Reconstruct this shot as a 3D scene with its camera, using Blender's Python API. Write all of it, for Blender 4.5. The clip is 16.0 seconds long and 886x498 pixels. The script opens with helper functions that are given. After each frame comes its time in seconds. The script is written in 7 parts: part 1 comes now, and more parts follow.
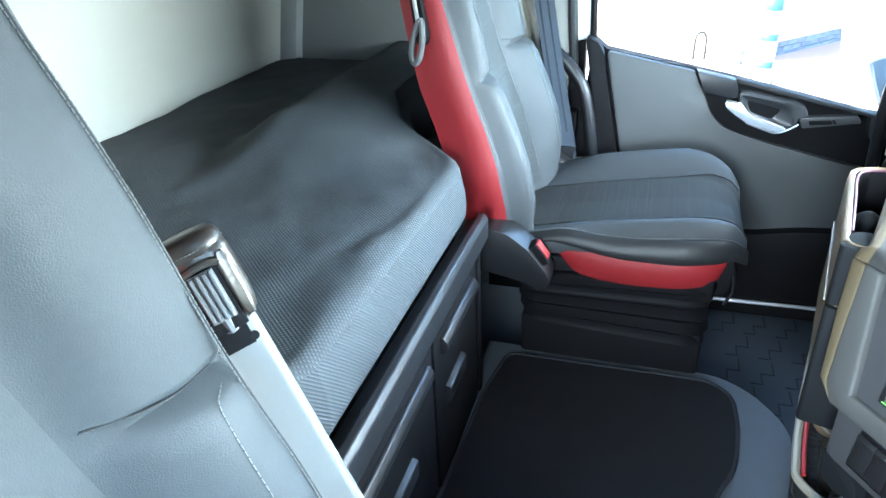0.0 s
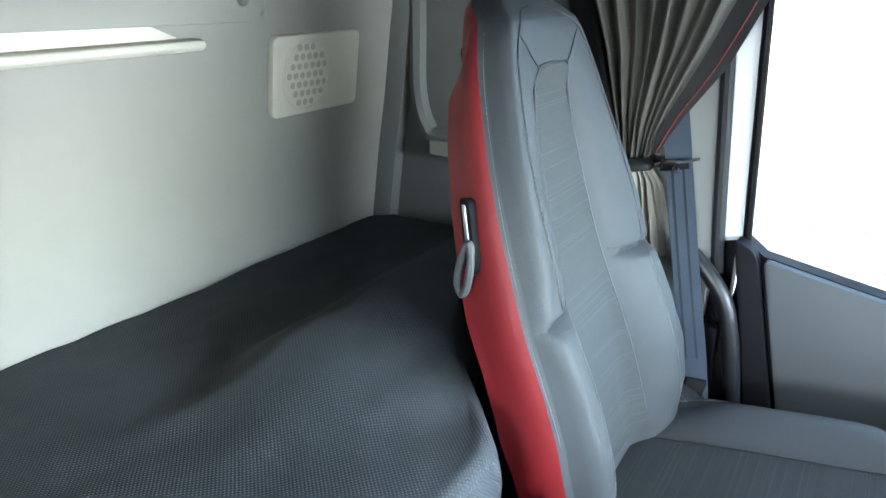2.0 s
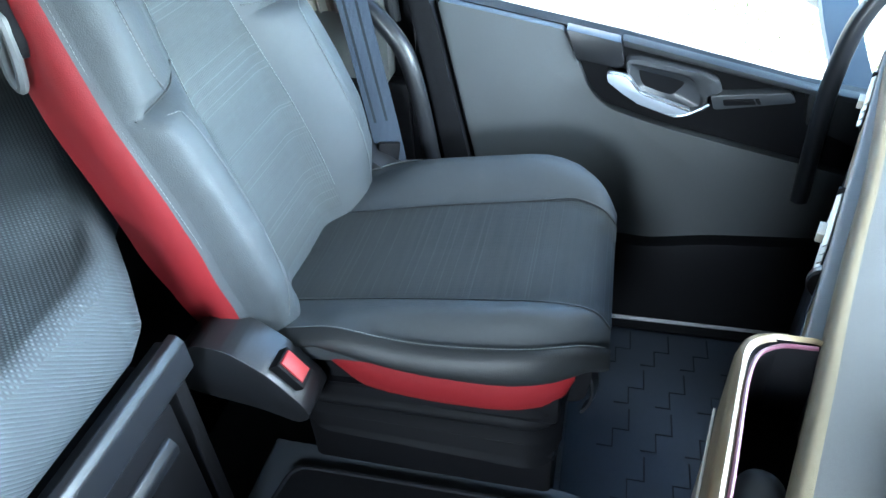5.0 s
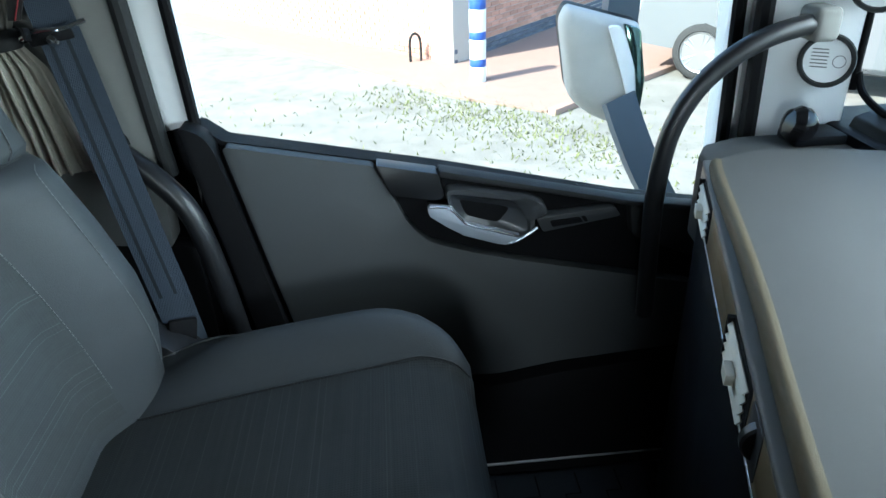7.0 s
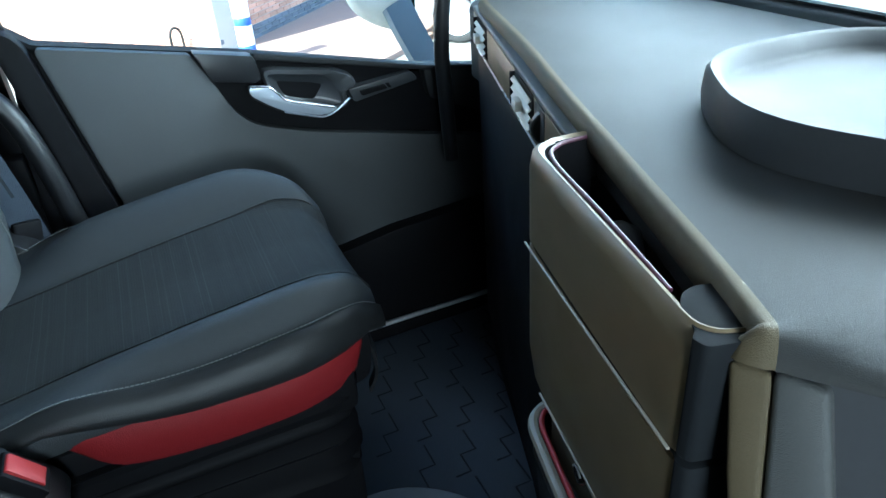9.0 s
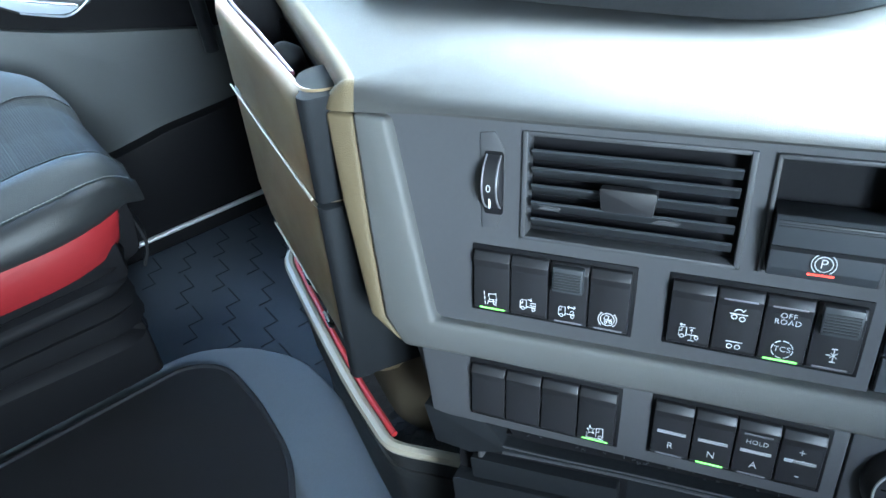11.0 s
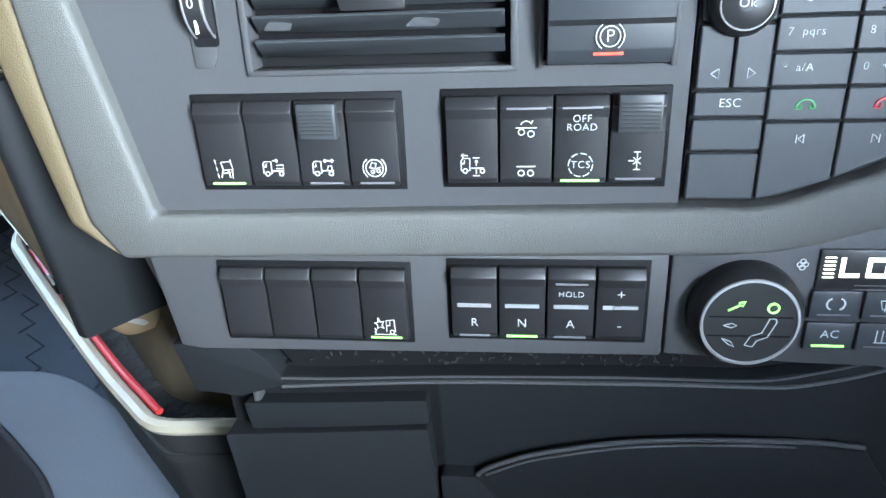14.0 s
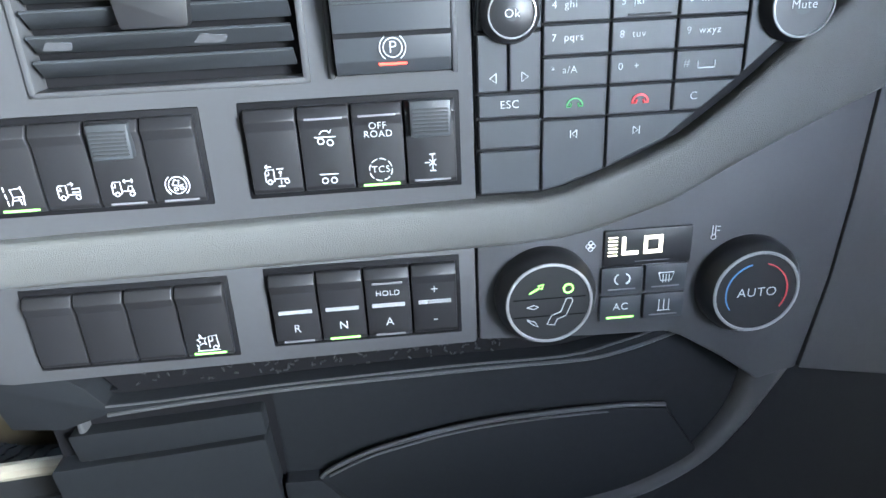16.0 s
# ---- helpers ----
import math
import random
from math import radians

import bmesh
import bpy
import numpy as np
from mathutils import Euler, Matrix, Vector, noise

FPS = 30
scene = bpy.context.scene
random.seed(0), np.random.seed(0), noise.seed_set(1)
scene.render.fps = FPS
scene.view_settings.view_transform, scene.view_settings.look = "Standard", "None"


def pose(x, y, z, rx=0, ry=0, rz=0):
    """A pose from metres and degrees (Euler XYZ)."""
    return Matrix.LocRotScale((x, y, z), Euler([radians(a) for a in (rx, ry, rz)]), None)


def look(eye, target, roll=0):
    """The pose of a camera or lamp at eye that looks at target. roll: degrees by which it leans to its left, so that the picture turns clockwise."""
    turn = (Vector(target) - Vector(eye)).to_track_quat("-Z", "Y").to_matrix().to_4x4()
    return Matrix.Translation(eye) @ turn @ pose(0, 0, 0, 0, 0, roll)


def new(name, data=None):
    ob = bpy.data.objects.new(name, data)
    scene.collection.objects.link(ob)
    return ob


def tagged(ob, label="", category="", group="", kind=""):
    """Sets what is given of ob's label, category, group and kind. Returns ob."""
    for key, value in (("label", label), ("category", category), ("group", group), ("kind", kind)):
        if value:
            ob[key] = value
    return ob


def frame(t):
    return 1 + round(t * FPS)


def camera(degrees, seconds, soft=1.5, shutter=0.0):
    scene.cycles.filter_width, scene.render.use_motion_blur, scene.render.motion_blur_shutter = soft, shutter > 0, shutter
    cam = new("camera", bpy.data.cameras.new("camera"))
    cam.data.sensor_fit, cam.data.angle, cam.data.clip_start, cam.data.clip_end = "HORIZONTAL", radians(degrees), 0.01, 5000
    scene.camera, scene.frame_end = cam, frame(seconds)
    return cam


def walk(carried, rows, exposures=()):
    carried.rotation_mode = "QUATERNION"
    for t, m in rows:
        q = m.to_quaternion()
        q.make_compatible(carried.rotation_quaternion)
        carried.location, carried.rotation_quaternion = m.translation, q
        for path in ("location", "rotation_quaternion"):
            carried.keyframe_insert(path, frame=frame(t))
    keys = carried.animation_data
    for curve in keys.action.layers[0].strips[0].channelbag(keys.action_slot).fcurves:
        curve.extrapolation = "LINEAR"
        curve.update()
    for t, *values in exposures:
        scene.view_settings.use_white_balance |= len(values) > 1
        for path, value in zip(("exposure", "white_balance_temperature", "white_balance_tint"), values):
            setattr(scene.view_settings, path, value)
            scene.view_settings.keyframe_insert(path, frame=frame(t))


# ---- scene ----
cam = camera(65.6, 16.0)
PATH = [
    (0, (0.009, -0.01, 1.354), (-0.538, 1.67, 0.416), -2.5),
    (0.5, (-0.015, 0.139, 1.337), (-0.739, 1.795, 0.481), -1.5),
    (1, (-0.004, 0.263, 1.327), (-0.916, 1.849, 0.518), -1.7),
    (1.5, (0.008, 0.359, 1.413), (-1.035, 1.908, 0.696), -2.5),
    (2, (0.035, 0.487, 1.459), (-0.994, 2.054, 0.76), -1.4),
    (2.5, (0.071, 0.61, 1.528), (-0.933, 2.192, 0.829), -0.2),
    (3, (0.085, 0.669, 1.526), (-0.909, 2.239, 0.785), -0.5),
    (3.5, (0.108, 0.691, 1.451), (-0.786, 2.221, 0.523), -2.8),
    (4, (0.119, 0.694, 1.382), (-0.603, 2.193, 0.272), -3.9),
    (4.5, (0.162, 0.683, 1.351), (-0.449, 2.145, 0.130), -3.9),
    (4.7, (0.181, 0.677, 1.354), (-0.345, 2.161, 0.121), -3.9),
    (6.8, (0.131, 0.858, 1.307), (0.185, 2.589, 0.305), -2.1),
    (7, (0.135, 0.869, 1.3), (0.258, 2.62, 0.341), -2.2),
    (7.5, (0.024, 0.834, 1.206), (0.439, 2.568, 0.301), -0.1),
    (8, (0.071, 0.79, 1.17), (0.585, 2.511, 0.29), -1.2),
    (8.5, (0.025, 0.722, 1.164), (0.608, 2.409, 0.264), -2.4),
    (9, (0.022, 0.633, 1.173), (0.679, 2.232, 0.168), -4.3),
    (9.5, (0.03, 0.557, 1.18), (0.74, 2.073, 0.086), -2.9),
    (10, (0.044, 0.499, 1.172), (0.791, 1.943, 0.008), -2.4),
    (10.2, (0.048, 0.476, 1.172), (0.809, 1.889, -0.021), -3.1),
    (12.3, (0.067, 0.428, 1.063), (1.365, 1.432, -0.081), -2.0),
    (12.5, (0.072, 0.426, 1.058), (1.378, 1.419, -0.086), -1.8),
    (13, (0.08, 0.42, 1.036), (1.399, 1.374, -0.126), -1.4),
    (13.5, (0.091, 0.426, 1.012), (1.412, 1.367, -0.158), -1.2),
    (14, (0.1, 0.43, 0.999), (1.424, 1.362, -0.175), -1.0),
    (14.5, (0.098, 0.425, 1.005), (1.421, 1.345, -0.18), -1.0),
    (15, (0.099, 0.415, 1.009), (1.435, 1.303, -0.185), -0.7),
    (15.5, (0.102, 0.399, 1.01), (1.498, 1.191, -0.183), 0.2),
    (16, (0.107, 0.396, 1.008), (1.608, 1.013, -0.161), 1.7),
]
EXPOSURE = [(0, 5.1, 5700, 0), (1.0, 5.1, 5900, 2), (2.0, 4.5, 6000, 5), (3.0, 3.85, 5850, 5), (3.5, 3.75, 5800, 5), (4.0, 4.05, 5700, 4), (4.5, 4.75, 5600, 1), (4.7, 4.95, 5600, 1), (7, 2.95, 5900, -1), (8.0, 2.95, 5750, -2), (9.0, 3.65, 5500, -5), (9.5, 4.1, 5350, -6), (10.2, 4.7, 5350, -5), (12.3, 5.97, 5900, 2), (13.5, 6.02, 5900, 2), (14.5, 6.05, 6050, 4), (15.5, 6.25, 6200, 5), (16, 6.3, 6200, 5)]
walk(cam, [(t, look(eye, target, roll)) for t, eye, target, roll in PATH], EXPOSURE)

# ---- world and sun ----
world = bpy.data.worlds.new("sky_world")
scene.world = world
world.use_nodes = True
wn = world.node_tree.nodes
sky = wn.new("ShaderNodeTexSky")
sky.sky_type, sky.sun_disc = "NISHITA", False
SUN_ELEV, SUN_AZ = radians(42), radians(245)
sky.sun_elevation, sky.sun_rotation = SUN_ELEV, SUN_AZ
wn["Background"].inputs["Strength"].default_value = 0.10
world.node_tree.links.new(sky.outputs["Color"], wn["Background"].inputs["Color"])
sun = new("sun", bpy.data.lights.new("sun", "SUN"))
sun.data.energy, sun.data.angle, sun.data.color = 2.1, radians(0.5), (1.0, 0.95, 0.87)
# the sky's sun stands towards (sin az, cos az); the truck's rear right
sun_dir = Vector((math.sin(SUN_AZ) * math.cos(SUN_ELEV), math.cos(SUN_AZ) * math.cos(SUN_ELEV), math.sin(SUN_ELEV)))
sun.matrix_world = look(tuple(sun_dir * 30), (0, 0, 0))

# daylight standing in the windscreen, the passenger window and an unseen driver-side opening
def daylight(name, eye, target, w, h, power, color=(0.86, 0.94, 1.0), spread=180):
    la = new(name, bpy.data.lights.new(name, "AREA"))
    la.data.shape, la.data.size, la.data.size_y, la.data.energy, la.data.color = "RECTANGLE", w, h, power, color
    la.data.spread = radians(spread)
    la.matrix_world = look(eye, target)
    return la


daylight("windscreen_daylight", (0.87, 0.95, 1.210), (-0.40, 0.95, 0.78), 1.60, 0.24, 1.6, (0.90, 0.96, 1.0), spread=115)
daylight("driver_window_daylight", (-0.07, -0.275, 1.21), (0.17, 1.30, 0.82), 0.32, 0.30, 0.20, (0.94, 0.97, 1.0), spread=58)
daylight("door_window_daylight", (0.15, 1.895, 1.40), (0.25, 0.95, 0.80), 0.62, 0.40, 0.045, (1.0, 0.97, 0.90), spread=120)

# ---- materials ----
def mat(name, base, rough=0.5, metal=0.0, grain=0.0, grain_scale=60.0, bump=0.0, bump_scale=900.0, coat=0.0, rough_var=0.0, spec=0.5,
        weave=None, stain=0.0, rand=0.0, streak=0.0, dots=0.0, lines=None):
    """A principled surface: base colour varied by two noises, fine relief and uneven gloss."""
    m = bpy.data.materials.new(name)
    m.use_nodes = True
    n, l = m.node_tree.nodes, m.node_tree.links
    b = n["Principled BSDF"]
    b.inputs["Base Color"].default_value = (*base, 1)
    b.inputs["Roughness"].default_value = rough
    b.inputs["Metallic"].default_value = metal
    b.inputs["Coat Weight"].default_value = coat
    b.inputs["Specular IOR Level"].default_value = spec
    co = n.new("ShaderNodeTexCoord").outputs["Object"]

    def tex(scale, detail=4.0):
        t = n.new("ShaderNodeTexNoise")
        t.inputs["Scale"].default_value, t.inputs["Detail"].default_value = scale, detail
        l.new(co, t.inputs["Vector"])
        return t.outputs["Fac"]

    def scaled(fac, lo, hi):
        r = n.new("ShaderNodeMapRange")
        r.inputs["To Min"].default_value, r.inputs["To Max"].default_value = lo, hi
        l.new(fac, r.inputs["Value"])
        return r.outputs["Result"]

    def times(a, c):
        r = n.new("ShaderNodeMath")
        r.operation = "MULTIPLY"
        l.new(a, r.inputs[0]), l.new(c, r.inputs[1])
        return r.outputs[0]

    height = None
    if weave:
        wx = n.new("ShaderNodeTexWave")
        wx.wave_type, wx.bands_direction = "BANDS", weave[0]
        wx.inputs["Scale"].default_value = weave[1]
        wx.inputs["Distortion"].default_value = weave[3]
        wx.inputs["Detail"].default_value = 1.0
        l.new(co, wx.inputs["Vector"])
        wy = n.new("ShaderNodeTexWave")
        wy.wave_type, wy.bands_direction = "BANDS", weave[2]
        wy.inputs["Scale"].default_value = weave[1]
        l.new(co, wy.inputs["Vector"])
        if len(weave) > 4:
            turn = n.new("ShaderNodeMapping")
            turn.inputs["Rotation"].default_value = (radians(weave[5]) if len(weave) > 5 else 0, 0, radians(weave[4]))
            l.new(co, turn.inputs["Vector"])
            l.new(turn.outputs["Vector"], wx.inputs["Vector"]), l.new(turn.outputs["Vector"], wy.inputs["Vector"])
        height = times(wx.outputs["Fac"], wy.outputs["Fac"])
    elif bump:
        height = tex(bump_scale, 3.0)
    if grain or stain or rand:
        f = scaled(tex(grain_scale), 1 - grain, 1 + grain)
        if streak:
            mp = n.new("ShaderNodeMapping")
            mp.inputs["Scale"].default_value = (130, 5, 130)
            l.new(co, mp.inputs["Vector"])
            st = n.new("ShaderNodeTexNoise")
            st.inputs["Scale"].default_value, st.inputs["Detail"].default_value = 1.0, 2.0
            l.new(mp.outputs["Vector"], st.inputs["Vector"])
            f = times(f, scaled(st.outputs["Fac"], 1 - streak, 1 + streak))
        if lines:
            ml = n.new("ShaderNodeMapping")
            ml.inputs["Scale"].default_value = lines[1:]
            l.new(co, ml.inputs["Vector"])
            ln = n.new("ShaderNodeTexNoise")
            ln.inputs["Scale"].default_value, ln.inputs["Detail"].default_value = 1.0, 0.0
            l.new(ml.outputs["Vector"], ln.inputs["Vector"])
            cut = n.new("ShaderNodeMapRange")
            cut.inputs["From Min"].default_value, cut.inputs["From Max"].default_value = 0.62, 0.70
            cut.inputs["To Min"].default_value, cut.inputs["To Max"].default_value = 1.0, 1.0 + lines[0]
            l.new(ln.outputs["Fac"], cut.inputs["Value"])
            f = times(f, cut.outputs["Result"])
        if dots:
            f = times(f, scaled(height, 1 - 0.45 * dots, 1 + 1.6 * dots))
        if stain:
            f = times(f, scaled(tex(5.0, 6.0), 1 - stain, 1 + stain))
        if rand:
            f = times(f, scaled(n.new("ShaderNodeObjectInfo").outputs["Random"], 1 - rand, 1 + rand))
        v = n.new("ShaderNodeVectorMath")
        v.operation = "SCALE"
        v.inputs[0].default_value = base
        l.new(f, v.inputs["Scale"])
        l.new(v.outputs["Vector"], b.inputs["Base Color"])
    if rough_var:
        l.new(scaled(tex(9.0, 6.0), max(rough - rough_var, 0.03), min(rough + rough_var, 1)), b.inputs["Roughness"])
    if height is not None:
        bp = n.new("ShaderNodeBump")
        bp.inputs["Strength"].default_value = bump
        bp.inputs["Distance"].default_value = 0.002
        l.new(height, bp.inputs["Height"])
        l.new(bp.outputs["Normal"], b.inputs["Normal"])
    return m


def glow(name, color, strength):
    m = bpy.data.materials.new(name)
    m.use_nodes = True
    b = m.node_tree.nodes["Principled BSDF"]
    b.inputs["Base Color"].default_value = (*color, 1)
    b.inputs["Emission Color"].default_value = (*color, 1)
    b.inputs["Emission Strength"].default_value = strength
    return m


def glass(name, tint=(0.92, 0.96, 0.95)):
    m = bpy.data.materials.new(name)
    m.use_nodes = True
    b = m.node_tree.nodes["Principled BSDF"]
    b.inputs["Base Color"].default_value = (*tint, 1)
    b.inputs["Roughness"].default_value = 0.02
    b.inputs["Transmission Weight"].default_value = 1.0
    b.inputs["IOR"].default_value = 1.02
    return m


M_PANEL = mat("charcoal_panel_plastic", (0.041, 0.042, 0.045), 0.55, spec=0.28, grain=0.06, grain_scale=300, bump=0.10, bump_scale=2200, rough_var=0.10, stain=0.10)
M_GRAIN = mat("grained_grey_dash_skin", (0.064, 0.065, 0.063), 0.5, spec=0.35, grain=0.08, grain_scale=500, bump=0.35, bump_scale=1500, rough_var=0.06, stain=0.05)
M_DASH = mat("grained_grey_dash_top", (0.042, 0.042, 0.041), 0.62, spec=0.16, grain=0.08, grain_scale=400, bump=0.22, bump_scale=1500, rough_var=0.07, stain=0.06)
M_STRIP = mat("taupe_dash_trim", (0.082, 0.065, 0.038), 0.6, spec=0.15, grain=0.07, grain_scale=400, bump=0.3, bump_scale=1100, rough_var=0.08)
M_BIN = mat("bronze_brown_bin_plastic", (0.135, 0.101, 0.057), 0.38, spec=0.4, grain=0.16, grain_scale=22, bump=0.08, bump_scale=1500, rough_var=0.2, stain=0.38)
M_BLACK = mat("black_plastic", (0.0065, 0.0065, 0.0075), 0.58, spec=0.08, grain=0.1, grain_scale=200, bump=0.15, bump_scale=1500, rough_var=0.1)
M_DARK = mat("dark_grey_plastic", (0.020, 0.021, 0.022), 0.62, spec=0.2, grain=0.08, grain_scale=200, bump=0.15, bump_scale=1300, rough_var=0.08)
M_BUTTON = mat("satin_black_button", (0.012, 0.012, 0.0135), 0.42, spec=0.4, grain=0.06, grain_scale=300, bump=0.04, bump_scale=2500, rough_var=0.08)
M_KEY = mat("slate_key_plastic", (0.027, 0.030, 0.034), 0.45, spec=0.35, grain=0.04, grain_scale=300, bump=0.04, bump_scale=2500)
M_LEATHER = mat("grey_seat_leather", (0.038, 0.042, 0.045), 0.55, spec=0.24, grain=0.07, grain_scale=120, bump=0.28, bump_scale=700, rough_var=0.08, stain=0.06)
M_RED = mat("red_seat_leather", (0.185, 0.011, 0.014), 0.45, grain=0.08, grain_scale=120, bump=0.28, bump_scale=700, rough_var=0.08, stain=0.08)
# cushion copy of the back fabric, its shade put into the colour
M_FABRIC_DIM = mat("shaded_striped_seat_fabric", (0.021, 0.023, 0.023), 0.85, spec=0.3, grain=0.12, grain_scale=90, bump=0.22, weave=("Y", 90, "X", 0.4), stain=0.07, streak=0.30, lines=(0.6, 420, 0.7, 0))
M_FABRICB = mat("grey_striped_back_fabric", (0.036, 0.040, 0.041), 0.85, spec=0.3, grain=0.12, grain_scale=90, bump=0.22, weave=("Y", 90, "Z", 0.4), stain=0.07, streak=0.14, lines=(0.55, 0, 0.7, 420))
M_MATT = mat("charcoal_mattress_fabric", (0.027, 0.032, 0.036), 0.75, spec=0.45, grain=0.12, grain_scale=400, bump=0.36, weave=("X", 68, "Y", 0.1, 42), stain=0.14, dots=0.45)
M_MATTSIDE = mat("charcoal_ribbed_mattress_side", (0.027, 0.032, 0.036), 0.75, spec=0.4, grain=0.10, grain_scale=400, bump=0.4, weave=("Y", 74, "Y", 0.0, 0, -45), stain=0.08, dots=0.18)
M_SIDEBAND = mat("charcoal_seat_leather", (0.014, 0.015, 0.016), 0.5, spec=0.4, grain=0.07, grain_scale=120, bump=0.28, bump_scale=700, rough_var=0.08, stain=0.06)
M_WALL = mat("pale_grey_felt_lining", (0.275, 0.260, 0.230), 0.9, spec=0.2, grain=0.06, grain_scale=700, bump=0.3, bump_scale=900, stain=0.05)
M_SIDE = mat("mid_grey_felt_lining", (0.17, 0.17, 0.16), 0.9, spec=0.2, grain=0.06, grain_scale=600, bump=0.3, bump_scale=900, stain=0.05)
M_CREAM = mat("cream_plastic", (0.55, 0.51, 0.42), 0.5, grain=0.03, grain_scale=200, bump=0.05, bump_scale=1500)
M_CARPET = mat("black_carpet", (0.014, 0.014, 0.016), 0.95, spec=0.2, grain=0.3, grain_scale=600, bump=0.6, bump_scale=700, stain=0.15)
M_FLOOR = mat("grey_rubber_floor", (0.094, 0.104, 0.116), 0.6, spec=0.35, grain=0.08, grain_scale=300, bump=0.2, bump_scale=900, rough_var=0.1, stain=0.15)
M_SATIN = mat("satin_black_moulding", (0.010, 0.0105, 0.012), 0.36, spec=0.45, grain=0.1, grain_scale=200, bump=0.06, bump_scale=1500, rough_var=0.08)
M_RUBBER = mat("blue_black_rubber_mat", (0.042, 0.051, 0.066), 0.5, spec=0.4, grain=0.1, grain_scale=200, bump=0.2, bump_scale=800, rough_var=0.1, stain=0.2)
M_CHROME = mat("satin_chrome", (0.72, 0.72, 0.73), 0.22, metal=1.0, rough_var=0.08)
M_RING = mat("satin_ring", (0.30, 0.305, 0.31), 0.35, metal=0.35, rough_var=0.08)
M_CAP = mat("slate_cap_plastic", (0.011, 0.012, 0.0135), 0.65, spec=0.06, grain=0.1, grain_scale=200, bump=0.1, bump_scale=1300, rough_var=0.06)
M_SILVER = mat("silver_paint", (0.62, 0.64, 0.67), 0.28, metal=0.7, grain=0.03, rough_var=0.08)
M_DOOR = mat("grey_door_insert", (0.050, 0.054, 0.056), 0.6, spec=0.4, grain=0.06, grain_scale=300, bump=0.3, bump_scale=900, rough_var=0.06, stain=0.05)
M_WHITE = mat("white_paint", (0.78, 0.79, 0.80), 0.35, grain=0.02, rough_var=0.06)
M_BELT = mat("grey_belt_webbing", (0.022, 0.030, 0.043), 0.75, spec=0.3, grain=0.1, grain_scale=300, bump=0.5, weave=("Z", 160, "X", 0.2))
M_CURTAIN = mat("taupe_curtain_cloth", (0.082, 0.076, 0.066), 0.85, spec=0.2, grain=0.1, grain_scale=300, bump=0.4, weave=("Z", 220, "X", 0.3), stain=0.1)
M_STITCH = mat("pale_thread", (0.115, 0.12, 0.118), 0.8)
M_INK = mat("white_print", (0.50, 0.51, 0.52), 0.6)
M_REDINK = mat("red_plastic", (0.28, 0.012, 0.013), 0.55, rough_var=0.1)
M_GLASS = glass("window_glass")
M_GREEN = glow("green_light", (0.26, 0.80, 0.13), 0.045)
M_REDLT = glow("red_light", (1.0, 0.05, 0.03), 0.045)
M_LCD = glow("warm_white_display", (1.0, 0.90, 0.62), 0.05)
M_GROUND = mat("pale_gravel_ground", (0.185, 0.175, 0.155), 0.95, grain=0.45, grain_scale=1.3, bump=0.8, bump_scale=30, stain=0.35)
M_PAVE = mat("pale_paving", (0.26, 0.175, 0.14), 0.9, grain=0.1, grain_scale=8, bump=0.3, bump_scale=60, stain=0.12)
M_BRICK = mat("red_brick", (0.48, 0.26, 0.19), 0.9, grain=0.15, grain_scale=30, bump=0.4, bump_scale=120, rand=0.25)
M_BLUEBRICK = mat("blue_engineering_brick", (0.10, 0.11, 0.14), 0.7, grain=0.15, grain_scale=30, bump=0.3, bump_scale=120, rand=0.2)
M_MORTAR = mat("grey_mortar", (0.42, 0.39, 0.35), 0.95, grain=0.1, grain_scale=20, bump=0.4, bump_scale=150)
M_BLUE = mat("blue_paint", (0.03, 0.09, 0.35), 0.4, rough_var=0.1)
M_CARPAINT = mat("silver_white_car_paint", (0.13, 0.137, 0.145), 0.32, metal=0.2, coat=0.4, grain=0.03, rough_var=0.06)
M_TYRE = mat("tyre_rubber", (0.028, 0.028, 0.028), 0.85, grain=0.2, grain_scale=30, bump=0.3, bump_scale=200)
M_ALLOY = mat("alloy_wheel", (0.42, 0.42, 0.43), 0.35, metal=0.9, rough_var=0.1)
M_GRASS = mat("grass_blades", (0.13, 0.14, 0.055), 0.9, grain=0.3, grain_scale=5, rand=0.1)

# ---- builders ----
def root_of(ob):
    while ob.parent:
        ob = ob.parent
    return ob


def thing(name, loc, label, category, group="", kind=""):
    ob = new(name)
    ob.location = loc
    ob.empty_display_size = 0.05
    return tagged(ob, label, category, group, kind)


def finish(bm, name, material, smooth=35):
    bmesh.ops.recalc_face_normals(bm, faces=bm.faces)
    me = bpy.data.meshes.new(name)
    bm.to_mesh(me)
    bm.free()
    me.materials.append(material)
    me.shade_smooth()
    me.set_sharp_from_angle(angle=radians(smooth))
    return me


def part(name, bm, material, parent, label="", smooth=35):
    """One mesh object under a thing or a part; the bmesh is in the world's metres."""
    bmesh.ops.translate(bm, verts=bm.verts, vec=-Vector(root_of(parent).location))
    ob = new(name, finish(bm, name, material, smooth))
    ob.parent = parent
    if name == "stitching":
        ob["kind"] = "stuff"
    if label:
        ob["label"] = label
    return ob


def solo(name, bm, material, label, category, kind="", group="", smooth=35):
    """A thing that is one mesh."""
    return tagged(new(name, finish(bm, name, material, smooth)), label, category, group, kind)


def bevelled(bm, off, seg=2):
    if off > 0:
        bmesh.ops.bevel(bm, geom=list(bm.edges), offset=off, segments=seg, affect="EDGES", profile=0.5, clamp_overlap=True)
    return bm


